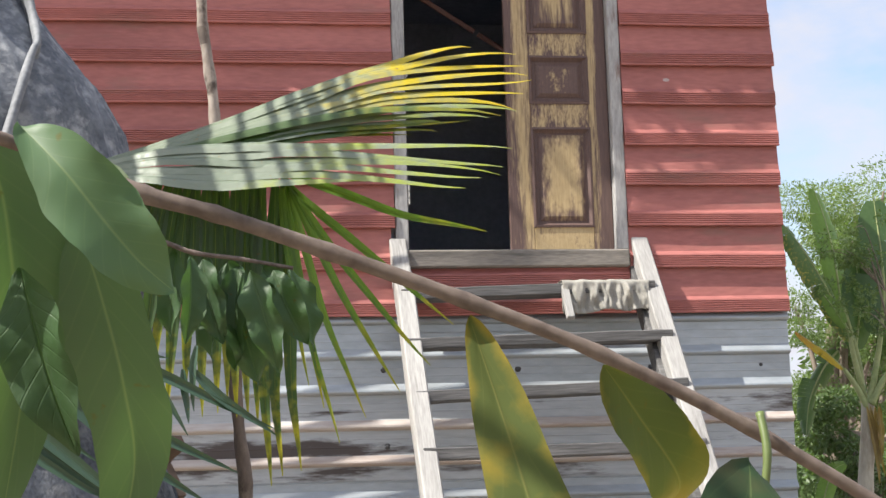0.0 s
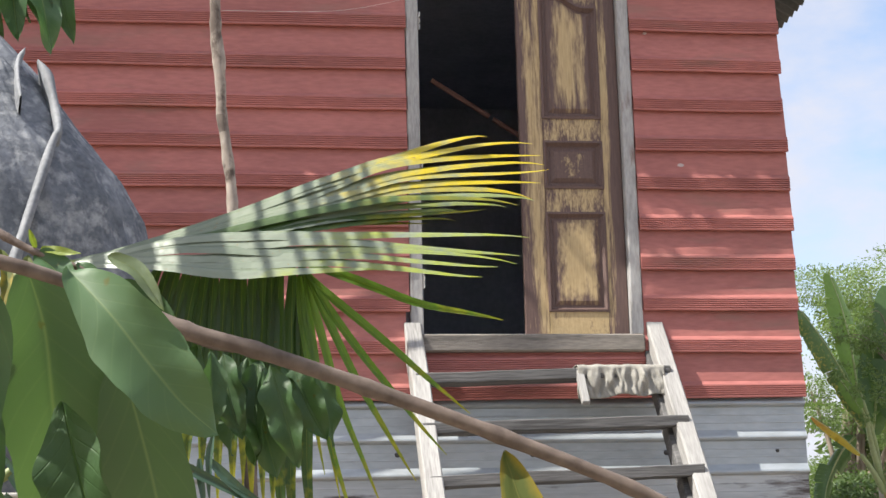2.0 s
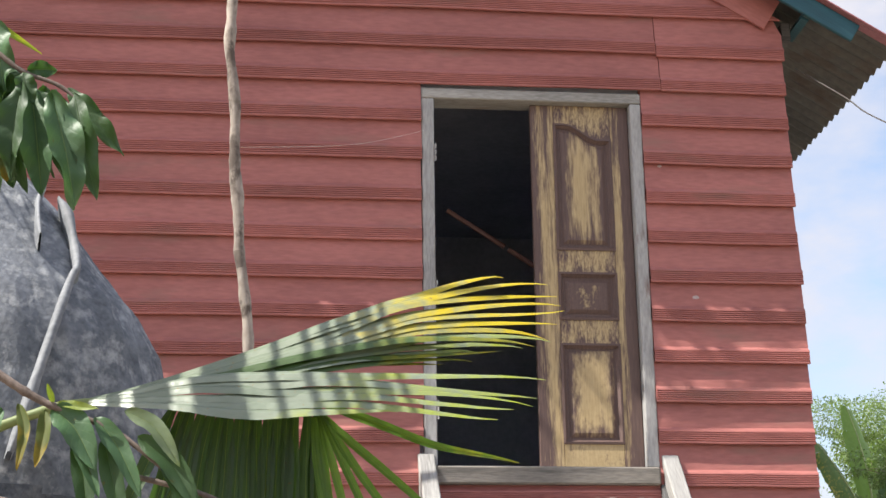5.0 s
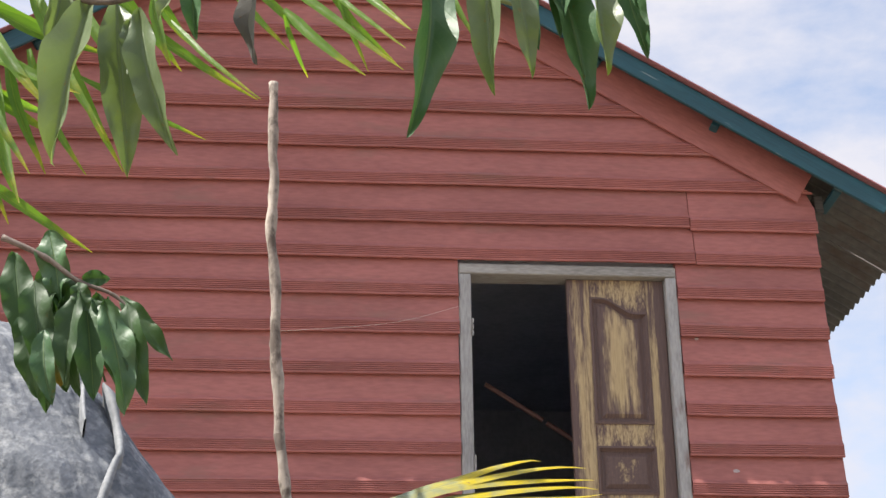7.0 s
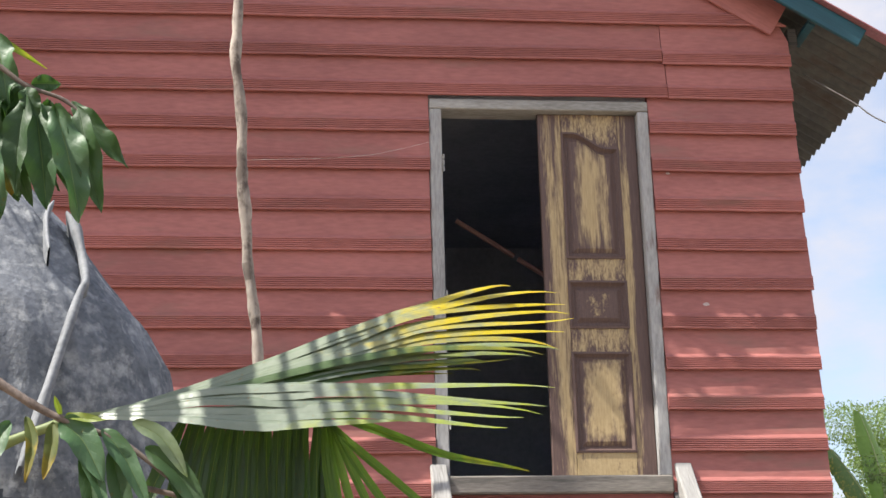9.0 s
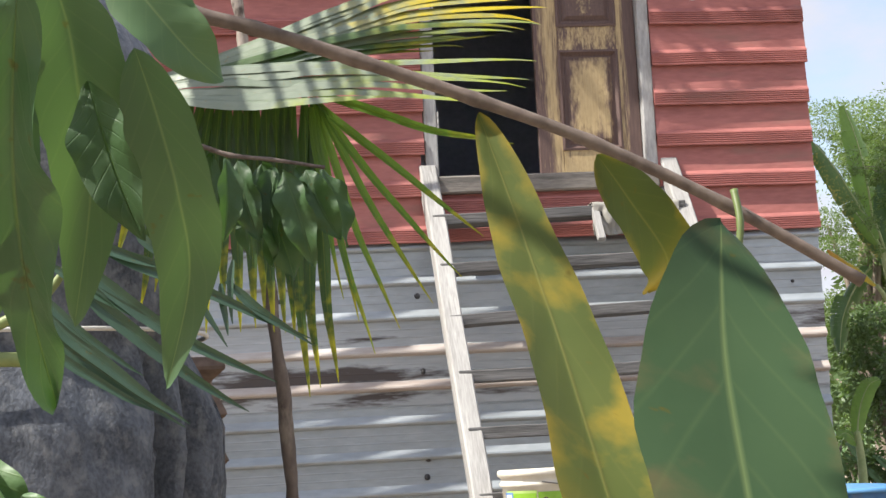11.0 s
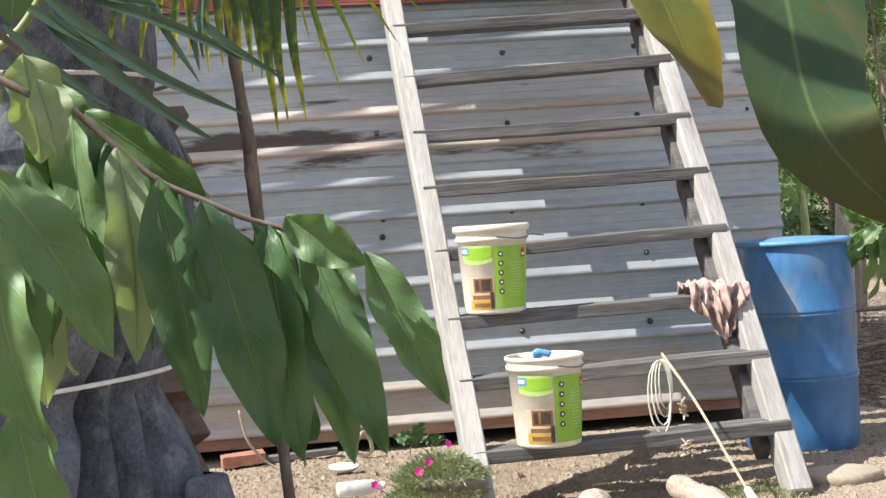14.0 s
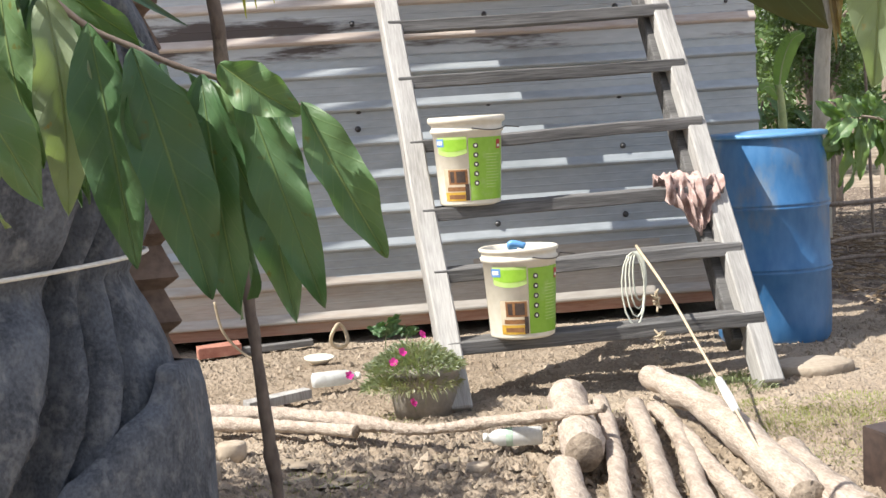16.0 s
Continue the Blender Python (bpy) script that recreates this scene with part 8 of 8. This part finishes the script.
def torn(plant, points, width, mat, face=(0.1, -1.0, 0.2), droop=0.35, wear=0.3, label=""):
    """A broad banana leaf on a curved pale midrib, its blade torn by the wind into strips."""
    bm = bmesh.new()
    uvl = bm.loops.layers.uv.new("UVMap")
    line = smooth_line(points, 10)
    n = len(line) - 1
    up = Vector(face).normalized()
    for s in (-1, 1):
        tilt, left = 0.0, 0
        for i in range(n):
            if left <= 0:
                left = random.randint(2, 6)
                tilt = rnd(0.3, 1.0) if rnd(0, 1) < wear else rnd(-0.08, 0.12)
            left -= 1
            cols = []
            for q, v in ((line[i], i / n), (line[i + 1], (i + 1) / n)):
                way = (line[i + 1] - line[i]).normalized()
                side = way.cross(up).normalized()
                out = side.cross(way).normalized()
                h = width * 0.5 * max(0.10, math.sin(math.pi * min(0.97, 0.06 + 0.92 * v)) ** 0.55) * (1 - 0.06 * tilt)
                if left == 0 and v > i / n:
                    h *= 0.96
                cols.append([(bm.verts.new(q + side * (s * h * f * math.cos((droop + tilt) * f)) - out * (h * f * math.sin((droop + tilt) * f)) + way * (0.16 * h * f)), (0.5 + 0.5 * s * f, v)) for f in (0, 0.25, 0.5, 0.75, 1.0)])
            for a, b in zip(range(4), range(1, 5)):
                quad = (cols[0][a], cols[0][b], cols[1][b], cols[1][a])
                fc = bm.faces.new([q[0] for q in quad])
                fc.material_index = 0
                for lp, q in zip(fc.loops, quad):
                    lp[uvl].uv = q[1]
    leaf_ob = part("leaf", bm, mat, plant, label, smooth=True)
    bm = bmesh.new()
    tube(bm, line, [width * 0.045 * (1.1 - k / (n + 1)) for k in range(n + 1)], 6)
    part("midrib", bm, BANANA_RIB, leaf_ob, smooth=True)
    return leaf_ob


# darker copy of BANANA, with the leaves' shade in its colour
BANANA_DARK = leaf_material("shaded_banana_leaf", (0.055, 0.110, 0.040), (0.105, 0.170, 0.065), (0.17, 0.24, 0.09), rough=0.35, thin=0.25)
BANANA_GOLD = leaf_material("yellow_banana_leaf", (0.42, 0.30, 0.04), (0.58, 0.42, 0.06), (0.5, 0.4, 0.1), (0.40, 0.17, 0.04), 0.75, thin=0.3)
BANANA_RIB = material("banana_midrib", (0.26, 0.32, 0.12), (0.40, 0.44, 0.20), 0.5, 8, 60, 0.1)

BANANA_EDGE = leaf_material("scorched_banana_leaf", (0.075, 0.135, 0.045), (0.13, 0.20, 0.07), (0.22, 0.28, 0.10), rough=0.4, thin=0.25, patch=(0.42, 0.36, 0.10), patch_at=0.60)
random.seed(28)
BANANA_A = rooted("banana_plant", "banana plant with torn leaves and one yellow withered leaf", "banana plant")
twig(BANANA_A, "stem", [(2.86, 3.0, -0.05), (2.88, 3.0, 0.80), (2.909, 3.0, 1.285), (2.944, 3.0, 1.57), (2.97, 3.0, 1.86)], 0.066, 0.044, BANANA_STEM, 0.05)
for line in ([(2.961, 2.98, 1.822), (2.884, 2.98, 1.98), (2.801, 2.97, 2.102)], [(2.986, 3.05, 1.85), (2.924, 3.05, 2.132), (2.89, 3.05, 2.36)],
             [(2.979, 3.0, 1.84), (3.082, 3.0, 2.25), (3.11, 3.0, 2.40)], [(2.985, 3.1, 1.84), (2.96, 3.1, 2.2), (2.885, 3.12, 2.57)], [(2.975, 2.95, 1.85), (3.08, 2.95, 2.03), (3.14, 2.95, 2.07)]):
    twig(BANANA_A, "petiole", line, 0.024, 0.014, BANANA_RIB, 0)
torn(BANANA_A, [(2.911, 3.05, 2.304), (2.80, 3.05, 2.57), (2.714, 3.06, 2.753), (2.578, 3.08, 3.004), (2.461, 3.1, 3.168)], 0.26, BANANA_EDGE, (0.55, -1.0, 0.3), 0.5, 0.55)
torn(BANANA_A, [(3.102, 3.02, 2.33), (3.150, 3.02, 2.60), (3.162, 3.03, 2.87), (3.150, 3.06, 3.30)], 0.40, BANANA_DARK, (-0.15, -1.0, 0.1), 0.15, 0.15)
torn(BANANA_A, [(2.885, 3.14, 2.50), (2.867, 3.16, 2.889), (2.835, 3.2, 3.18), (2.780, 3.24, 3.43)], 0.24, BANANA, (0.5, -1.0, 0.1), 0.25, 0.3)
torn(BANANA_A, [(2.957, 3.12, 2.25), (3.010, 3.12, 2.558), (3.025, 3.16, 2.90)], 0.26, BANANA_DARK, (0.1, -1.0, 0.0), 0.2, 0.2)
torn(BANANA_A, [(2.801, 2.97, 2.102), (2.70, 2.97, 2.205), (2.60, 2.96, 2.270), (2.47, 2.95, 2.36)], 0.105, BANANA_GOLD, (0.3, -1.0, 0.9), 0.6, 0.5, "yellow withered leaf")
torn(BANANA_A, [(2.690, 2.95, 2.610), (2.760, 2.94, 2.503), (2.825, 2.94, 2.385)], 0.115, BANANA, (-0.2, -1.0, 0.4), 0.2, 0.2)
torn(BANANA_A, [(3.14, 2.95, 2.07), (3.23, 2.94, 2.10), (3.34, 2.92, 1.98), (3.40, 2.9, 1.75)], 0.26, LEAF_PALE, (-0.6, -1.0, 0.5), 0.5, 0.4)
torn(BANANA_A, [(2.86, 3.2, 2.25), (2.74, 3.2, 2.12), (2.62, 3.18, 1.90), (2.57, 3.16, 1.66)], 0.20, BANANA_DARK, (0.1, -1.0, 0.2), 0.4, 0.4)
for x, low in ((2.93, 1.30), (2.955, 1.42), (2.99, 1.36), (3.01, 1.54), (3.02, 1.47)):
    leaf(BANANA_A, (x, 2.93, 1.84), (x + rnd(-0.03, 0.05), 2.90, low), 0.035, rnd(-40, 40), BANANA_DRY, 0.30, 0.05)
# a sucker at its foot
twig(BANANA_A, "sucker", [(2.451, 2.60, -0.05), (2.451, 2.60, 0.844), (2.435, 2.60, 1.109)], 0.035, 0.02, BANANA_RIB, 0.05)
torn(BANANA_A, [(2.435, 2.6, 1.09), (2.47, 2.6, 1.26), (2.53, 2.58, 1.40), (2.60, 2.55, 1.44)], 0.13, BANANA, (-0.3, -1.0, 0.5), 0.3, 0.1)
torn(BANANA_A, [(2.435, 2.6, 1.02), (2.36, 2.58, 1.10), (2.29, 2.55, 1.08)], 0.10, BANANA, (0.3, -1.0, 0.6), 0.3, 0.1)


def crown(name, centre, size, count, leaf_len, mat, parent, clumps=16, seed=1, keep=None):
    """A crown of many small leaves gathered in clumps, with gaps between them."""
    random.seed(seed)
    hubs = []
    for _ in range(clumps):
        d = Vector((rnd(-1, 1), rnd(-1, 1), rnd(-1, 1)))
        d = d.normalized() * (random.random() ** 0.4)
        hubs.append((Vector((d.x * size[0], d.y * size[1], d.z * size[2])) + Vector(centre), rnd(0.22, 0.42) * min(size)))
    verts, faces = [], []
    for _ in range(count):
        c, r = random.choice(hubs)
        d = Vector((rnd(-1, 1), rnd(-1, 1), rnd(-0.8, 0.8)))
        p = c + d * r
        if keep and not keep(p):
            continue
        way = (d + Vector((rnd(-0.6, 0.6), rnd(-0.6, 0.6), rnd(-0.9, 0.2)))).normalized()
        side = way.cross(Vector((rnd(-1, 1), rnd(-1, 1), rnd(-1, 1)))).normalized()
        ln = leaf_len * rnd(0.6, 1.3)
        k = len(verts)
        verts += [tuple(p), tuple(p + way * ln * 0.5 + side * ln * 0.2), tuple(p + way * ln), tuple(p + way * ln * 0.5 - side * ln * 0.2)]
        faces.append((k, k + 1, k + 2, k + 3))
    me = bpy.data.meshes.new(name)
    me.from_pydata(verts, [], faces)
    me.materials.append(mat)
    ob = new(name, me)
    ob.parent = parent
    return ob, hubs


def tree(x, y, height, size, count, leaf_len, mat, seed, label, keep=None, clumps=22):
    t = empty("tree", pose(x, y, 0), label, "tree", "trees beside the house")
    _, hubs = crown("crown", (0, 0, height - size[2] * 0.8), size, count, leaf_len, mat, t, clumps, seed, keep)
    bm = bmesh.new()
    tube(bm, smooth_line([(0, 0, -0.1), (0.06, 0.03, height * 0.3), (-0.03, 0, height * 0.6), (0.02, 0, height * 0.85)], 5), [0.10 * (1 - i / 22) + 0.012 for i in range(16)], 10)
    part("trunk", bm, BARK, t, smooth=True)
    for c, r in hubs[:9]:
        bm = bmesh.new()
        tube(bm, smooth_line([(0, 0, height * rnd(0.3, 0.5)), (c.x * 0.5, c.y * 0.5, c.z * 0.8), tuple(c)], 4), [0.035 - 0.003 * i for i in range(9)], 7)
        part("limb", bm, BARK, t, smooth=True)
    return t


tree(4.15, 6.0, 4.05, (0.8, 0.7, 0.95), 34000, 0.030, FAR_LEAF, 5, "feathery green tree beyond the banana plants")
tree(3.60, 5.2, 3.30, (0.60, 0.5, 1.0), 34000, 0.030, FAR_LEAF, 6, "feathery green tree beyond the banana plants")
tree(5.4, 7.5, 4.2, (1.3, 1.2, 1.3), 11000, 0.048, FAR_LEAF, 7, "feathery green tree beyond the banana plants")
SAPLING = empty("sapling", pose(3.05, 2.70, 0), "slender feathery sapling growing through the banana leaves", "sapling")
twig(SAPLING, "trunk", [(0.10, 0.1, -0.05), (0.08, 0.1, 1.2), (0.0, 0, 2.2), (-0.12, 0, 2.9)], 0.012, 0.005, BARK, 0.05)
_, hubs = crown("crown", (-0.12, 0, 2.72), (0.40, 0.14, 0.50), 2600, 0.030, FAR_LEAF, SAPLING, 34, 14)
for c, r in hubs[:14]:
    twig(SAPLING, "limb", [(-0.02, 0, min(2.6, c.z - 0.12)), (c.x * 0.6, c.y * 0.6, c.z - 0.02), tuple(c)], 0.004, 0.002, BARK, 0)
tree(3.45, 4.5, 2.05, (0.55, 0.4, 0.85), 9000, 0.050, FAR_DARK, 11, "dense leafy bush behind the banana plant")
tree(6.5, 12.0, 3.2, (2.2, 1.6, 1.5), 7000, 0.13, FAR_DARK, 8, "dark leafy tree at the back of the yard")
tree(9.5, 15.0, 3.6, (2.6, 1.8, 1.7), 7000, 0.18, FAR_DARK, 9, "dark leafy tree at the back of the yard")


def shrub(x, y, height, size, n, length, mat, seed, label):
    random.seed(seed)
    s = empty("shrub", pose(x, y, 0), label, "shrub", "shrubs beside the house")
    for k in range(5):
        bm = bmesh.new()
        a = rnd(0, 6.28)
        tube(bm, smooth_line([(0, 0, -0.03), (math.cos(a) * size * 0.3, math.sin(a) * size * 0.3, height * 0.6), (math.cos(a) * size * 0.6, math.sin(a) * size * 0.6, height)], 4), 0.008, 6)
        part("stem", bm, BARK, s)
    for k in range(n):
        a, r = rnd(0, 6.28), rnd(0.1, 1.0) * size
        b = Vector((r * math.cos(a), r * math.sin(a), height * rnd(0.55, 1.05)))
        t = b + Vector((math.cos(a) * length * 0.5, math.sin(a) * length * 0.5, -length * rnd(0.3, 0.9)))
        leaf(s, b, t, length * 0.20, rnd(-50, 50), mat, 0.3, -0.14)
    return s


MANGO_BUSH = rooted("mango_sapling", "young mango tree with long drooping leaves beside the barrel", "mango tree")
twig(MANGO_BUSH, "trunk", [(1.95, -0.60, -0.05), (1.93, -0.66, 0.40), (1.86, -0.80, 0.75), (1.527, -1.00, 0.918)], 0.014, 0.006, BARK, 0.1)
twig(MANGO_BUSH, "limb", [(1.527, -1.00, 0.918), (1.445, -1.00, 0.932), (1.368, -1.00, 0.913)], 0.006, 0.004, BARK, 0.1)
leaf(MANGO_BUSH, (1.377, -1.027, 0.912), (1.200, -1.027, 0.763), 0.080, -22, LEAF_MID, 0.3, -0.06)
leaf(MANGO_BUSH, (1.385, -0.959, 0.912), (1.300, -0.959, 0.741), 0.070, 26, LEAF_MANGO, 0.3, -0.06)
leaf(MANGO_BUSH, (1.372, -1.038, 0.907), (1.314, -1.038, 0.635), 0.064, -27, LEAF_MANGO, 0.3, -0.06)
leaf(MANGO_BUSH, (1.408, -1.057, 0.924), (1.284, -1.057, 0.812), 0.064, 35, LEAF_MID, 0.3, -0.06)
leaf(MANGO_BUSH, (1.410, -0.931, 0.930), (1.272, -0.931, 1.012), 0.054, -28, LEAF_MANGO, 0.3, -0.06)
leaf(MANGO_BUSH, (1.395, -1.029, 0.935), (1.297, -1.029, 1.016), 0.064, 33, LEAF_MANGO, 0.3, -0.06)
leaf(MANGO_BUSH, (1.441, -1.010, 0.932), (1.369, -1.010, 1.029), 0.064, -13, LEAF_MID, 0.3, -0.06)
leaf(MANGO_BUSH, (1.495, -0.944, 0.930), (1.513, -0.944, 1.041), 0.070, -2, LEAF_MANGO, 0.3, -0.06)
leaf(MANGO_BUSH, (1.470, -1.030, 0.921), (1.403, -1.030, 0.731), 0.069, -32, LEAF_MANGO, 0.3, -0.06)
leaf(MANGO_BUSH, (1.533, -0.944, 0.913), (1.483, -0.944, 0.773), 0.076, -2, LEAF_MID, 0.3, -0.06)
leaf(MANGO_BUSH, (1.550, -0.948, 0.911), (1.535, -0.948, 0.696), 0.070, -11, LEAF_MANGO, 0.3, -0.06)
leaf(MANGO_BUSH, (1.441, -1.037, 0.913), (1.377, -1.037, 0.781), 0.064, 2, LEAF_MANGO, 0.3, -0.06)
leaf(MANGO_BUSH, (1.509, -0.972, 0.929), (1.558, -0.972, 1.001), 0.070, 12, LEAF_MID, 0.3, -0.06)
leaf(MANGO_BUSH, (1.419, -1.048, 0.909), (1.413, -1.048, 0.658), 0.058, 8, LEAF_MANGO, 0.3, -0.06)
leaf(MANGO_BUSH, (1.562, -0.966, 0.916), (1.607, -0.966, 0.741), 0.075, 29, LEAF_MANGO, 0.3, -0.06)
leaf(MANGO_BUSH, (1.524, -1.025, 0.927), (1.615, -1.025, 0.973), 0.069, -4, LEAF_MID, 0.3, -0.06)
leaf(MANGO_BUSH, (1.562, -0.994, 0.906), (1.545, -0.994, 0.672), 0.064, -24, LEAF_MANGO, 0.3, -0.06)
leaf(MANGO_BUSH, (1.385, -0.928, 0.917), (1.314, -0.928, 0.877), 0.049, 35, LEAF_MANGO, 0.3, -0.06)
leaf(MANGO_BUSH, (1.495, -0.942, 0.905), (1.379, -0.942, 0.602), 0.060, -35, LEAF_MID, 0.3, -0.06)
leaf(MANGO_BUSH, (1.448, -0.933, 0.928), (1.503, -0.933, 0.993), 0.060, 4, LEAF_MANGO, 0.3, -0.06)
shrub(2.75, 4.4, 1.0, 0.5, 60, 0.26, LEAF_MID, 33, "dense dark shrub behind the banana plants")
shrub(3.6, 5.4, 1.1, 0.6, 60, 0.26, LEAF_MID, 34, "dense dark shrub behind the banana plants")


def dead_sticks():
    for k, (p, q, r) in enumerate((((2.15, 2.2, 0.25), (2.9, 2.4, 0.30), 0.016), ((2.2, 1.9, 0.04), (3.1, 2.2, 0.10), 0.014), ((2.0, 1.4, 0.02), (2.9, 1.2, 0.05), 0.011))):
        bm = bmesh.new()
        a, b = Vector(p), Vector(q)
        tube(bm, smooth_line([a, (a + b) / 2 + Vector((0, 0.06, 0.02)), b, b + Vector((0.30, -0.04, 0.02))], 6), r, 8)
        thing("dead_branch", bm, BARK, "pale dead branch lying among the plants", "branch", "dead branches", smooth=True)


dead_sticks()

# unseen trees, added to shade the upper wall and the near mud
# the tall one leans over the roof, its crown clipped along the sun's slope
tree(-4.3, -0.75, 9.3, (3.4, 0.75, 1.25), 42000, 0.26, FAR_DARK, 41, "unseen tall tree added to shade the upper wall", lambda p: (p.y - 0.75) > -0.205 * (p.z - 3.95) and p.z > 6.9, 60)
tree(-3.55, -3.86, 3.3, (0.52, 0.52, 0.5), 3500, 0.10, FAR_DARK, 42, "unseen small tree added to shade the near mud")

# the young tree's unseen crown, added over and behind the standpoint to block skylight
_, hubs = crown("crown", (-1.35, -8.15, 1.75), (1.5, 0.7, 1.0), 1100, 0.12, FAR_DARK, TREE_A, 26, 51, lambda p: p.y < -7.55)
for c, r in hubs[:8]:
    twig(TREE_A, "limb", [(-1.82, -6.95, 1.2), ((c.x - 1.85) / 2, (c.y - 7.3) / 2, max(c.z, 1.6) + 0.1), tuple(c)], 0.010, 0.004, BARK, 0)

random.seed(61)
# unseen limb and leaves, added to keep the sun off the near yellowing leaves
twig(TREE_A, "limb", [(-1.80, -6.92, 1.68), (-1.74, -7.05, 1.80), (-1.62, -7.18, 1.80)], 0.006, 0.002, TWIG)
for k in range(4):
    b = Vector((rnd(-1.76, -1.62), rnd(-7.24, -7.11), rnd(1.74, 1.86)))
    leaf(TREE_A, b, b + Vector((rnd(0.04, 0.10), rnd(-0.05, 0.05), rnd(-0.07, -0.02))), 0.055, rnd(-40, 40), LEAF_NEAR, 0.2, 0.1)

# distant wood along the horizon, one mass of leaves
random.seed(77)
verts, faces = [], []
for _ in range(9000):
    a = rnd(-0.2, 1.5)
    d = rnd(38, 60)
    h = 3.4 + 1.6 * noise.noise(Vector((a * 14, 0, 0))) + 1.0 * noise.noise(Vector((a * 50, 3, 0)))
    p = Vector((d * math.sin(a), d * math.cos(a) - 7, rnd(0, 1) ** 0.8 * h))
    s = rnd(0.3, 0.8)
    u, w = Vector((rnd(-1, 1), rnd(-1, 1), rnd(-1, 1))).normalized(), Vector((rnd(-1, 1), rnd(-1, 1), rnd(-1, 1))).normalized()
    k = len(verts)
    verts += [tuple(p), tuple(p + u * s), tuple(p + (u + w) * s * 0.7), tuple(p + w * s)]
    faces.append((k, k + 1, k + 2, k + 3))
me = bpy.data.meshes.new("far_wood")
me.from_pydata(verts, [], faces)
me.materials.append(FAR_DARK)
tagged(new("far_wood", me), "distant belt of green trees on the horizon", "trees", kind="stuff")

# sprig of the tree that reaches in beside the roof
sprig = empty("roadside_tree", pose(2.6, -1.4, 0), "tree reaching in beside the roof with pale green sprigs", "tree")
bm = bmesh.new()
tube(bm, smooth_line([(0.3, 0.1, -0.05), (0.25, 0.05, 1.6), (0.1, 0, 3.0), (0.0, 0.1, 4.3)], 6), [0.05 - 0.0018 * i for i in range(19)], 9)
part("trunk", bm, BARK, sprig, smooth=True)
for k, (bx, bz, tx, tz) in enumerate(((0.0, 4.3, -0.98, 4.42), (0.05, 3.6, -0.98, 3.50), (0.0, 4.1, -0.9, 4.62))):
    bm = bmesh.new()
    tube(bm, smooth_line([(bx, 0.1, bz), ((bx + tx) / 2, 0.25, (bz + tz) / 2 + 0.12), (tx, 0.4, tz)], 5), [0.010 - 0.0007 * i for i in range(11)], 6)
    part("limb", bm, BARK, sprig)
    for j in range(22):
        f = rnd(0.72, 1.02)
        b = Vector((bx + (tx - bx) * f, 0.1 + 0.3 * f, bz + (tz - bz) * f + 0.02))
        leaf(sprig, b, b + Vector((rnd(-0.12, 0.04), rnd(-0.08, 0.08), rnd(-0.10, 0.06))), 0.022, rnd(-60, 60), LEAF_YOUNG if k != 1 else LEAF_DARK, 0.3, 0.1)
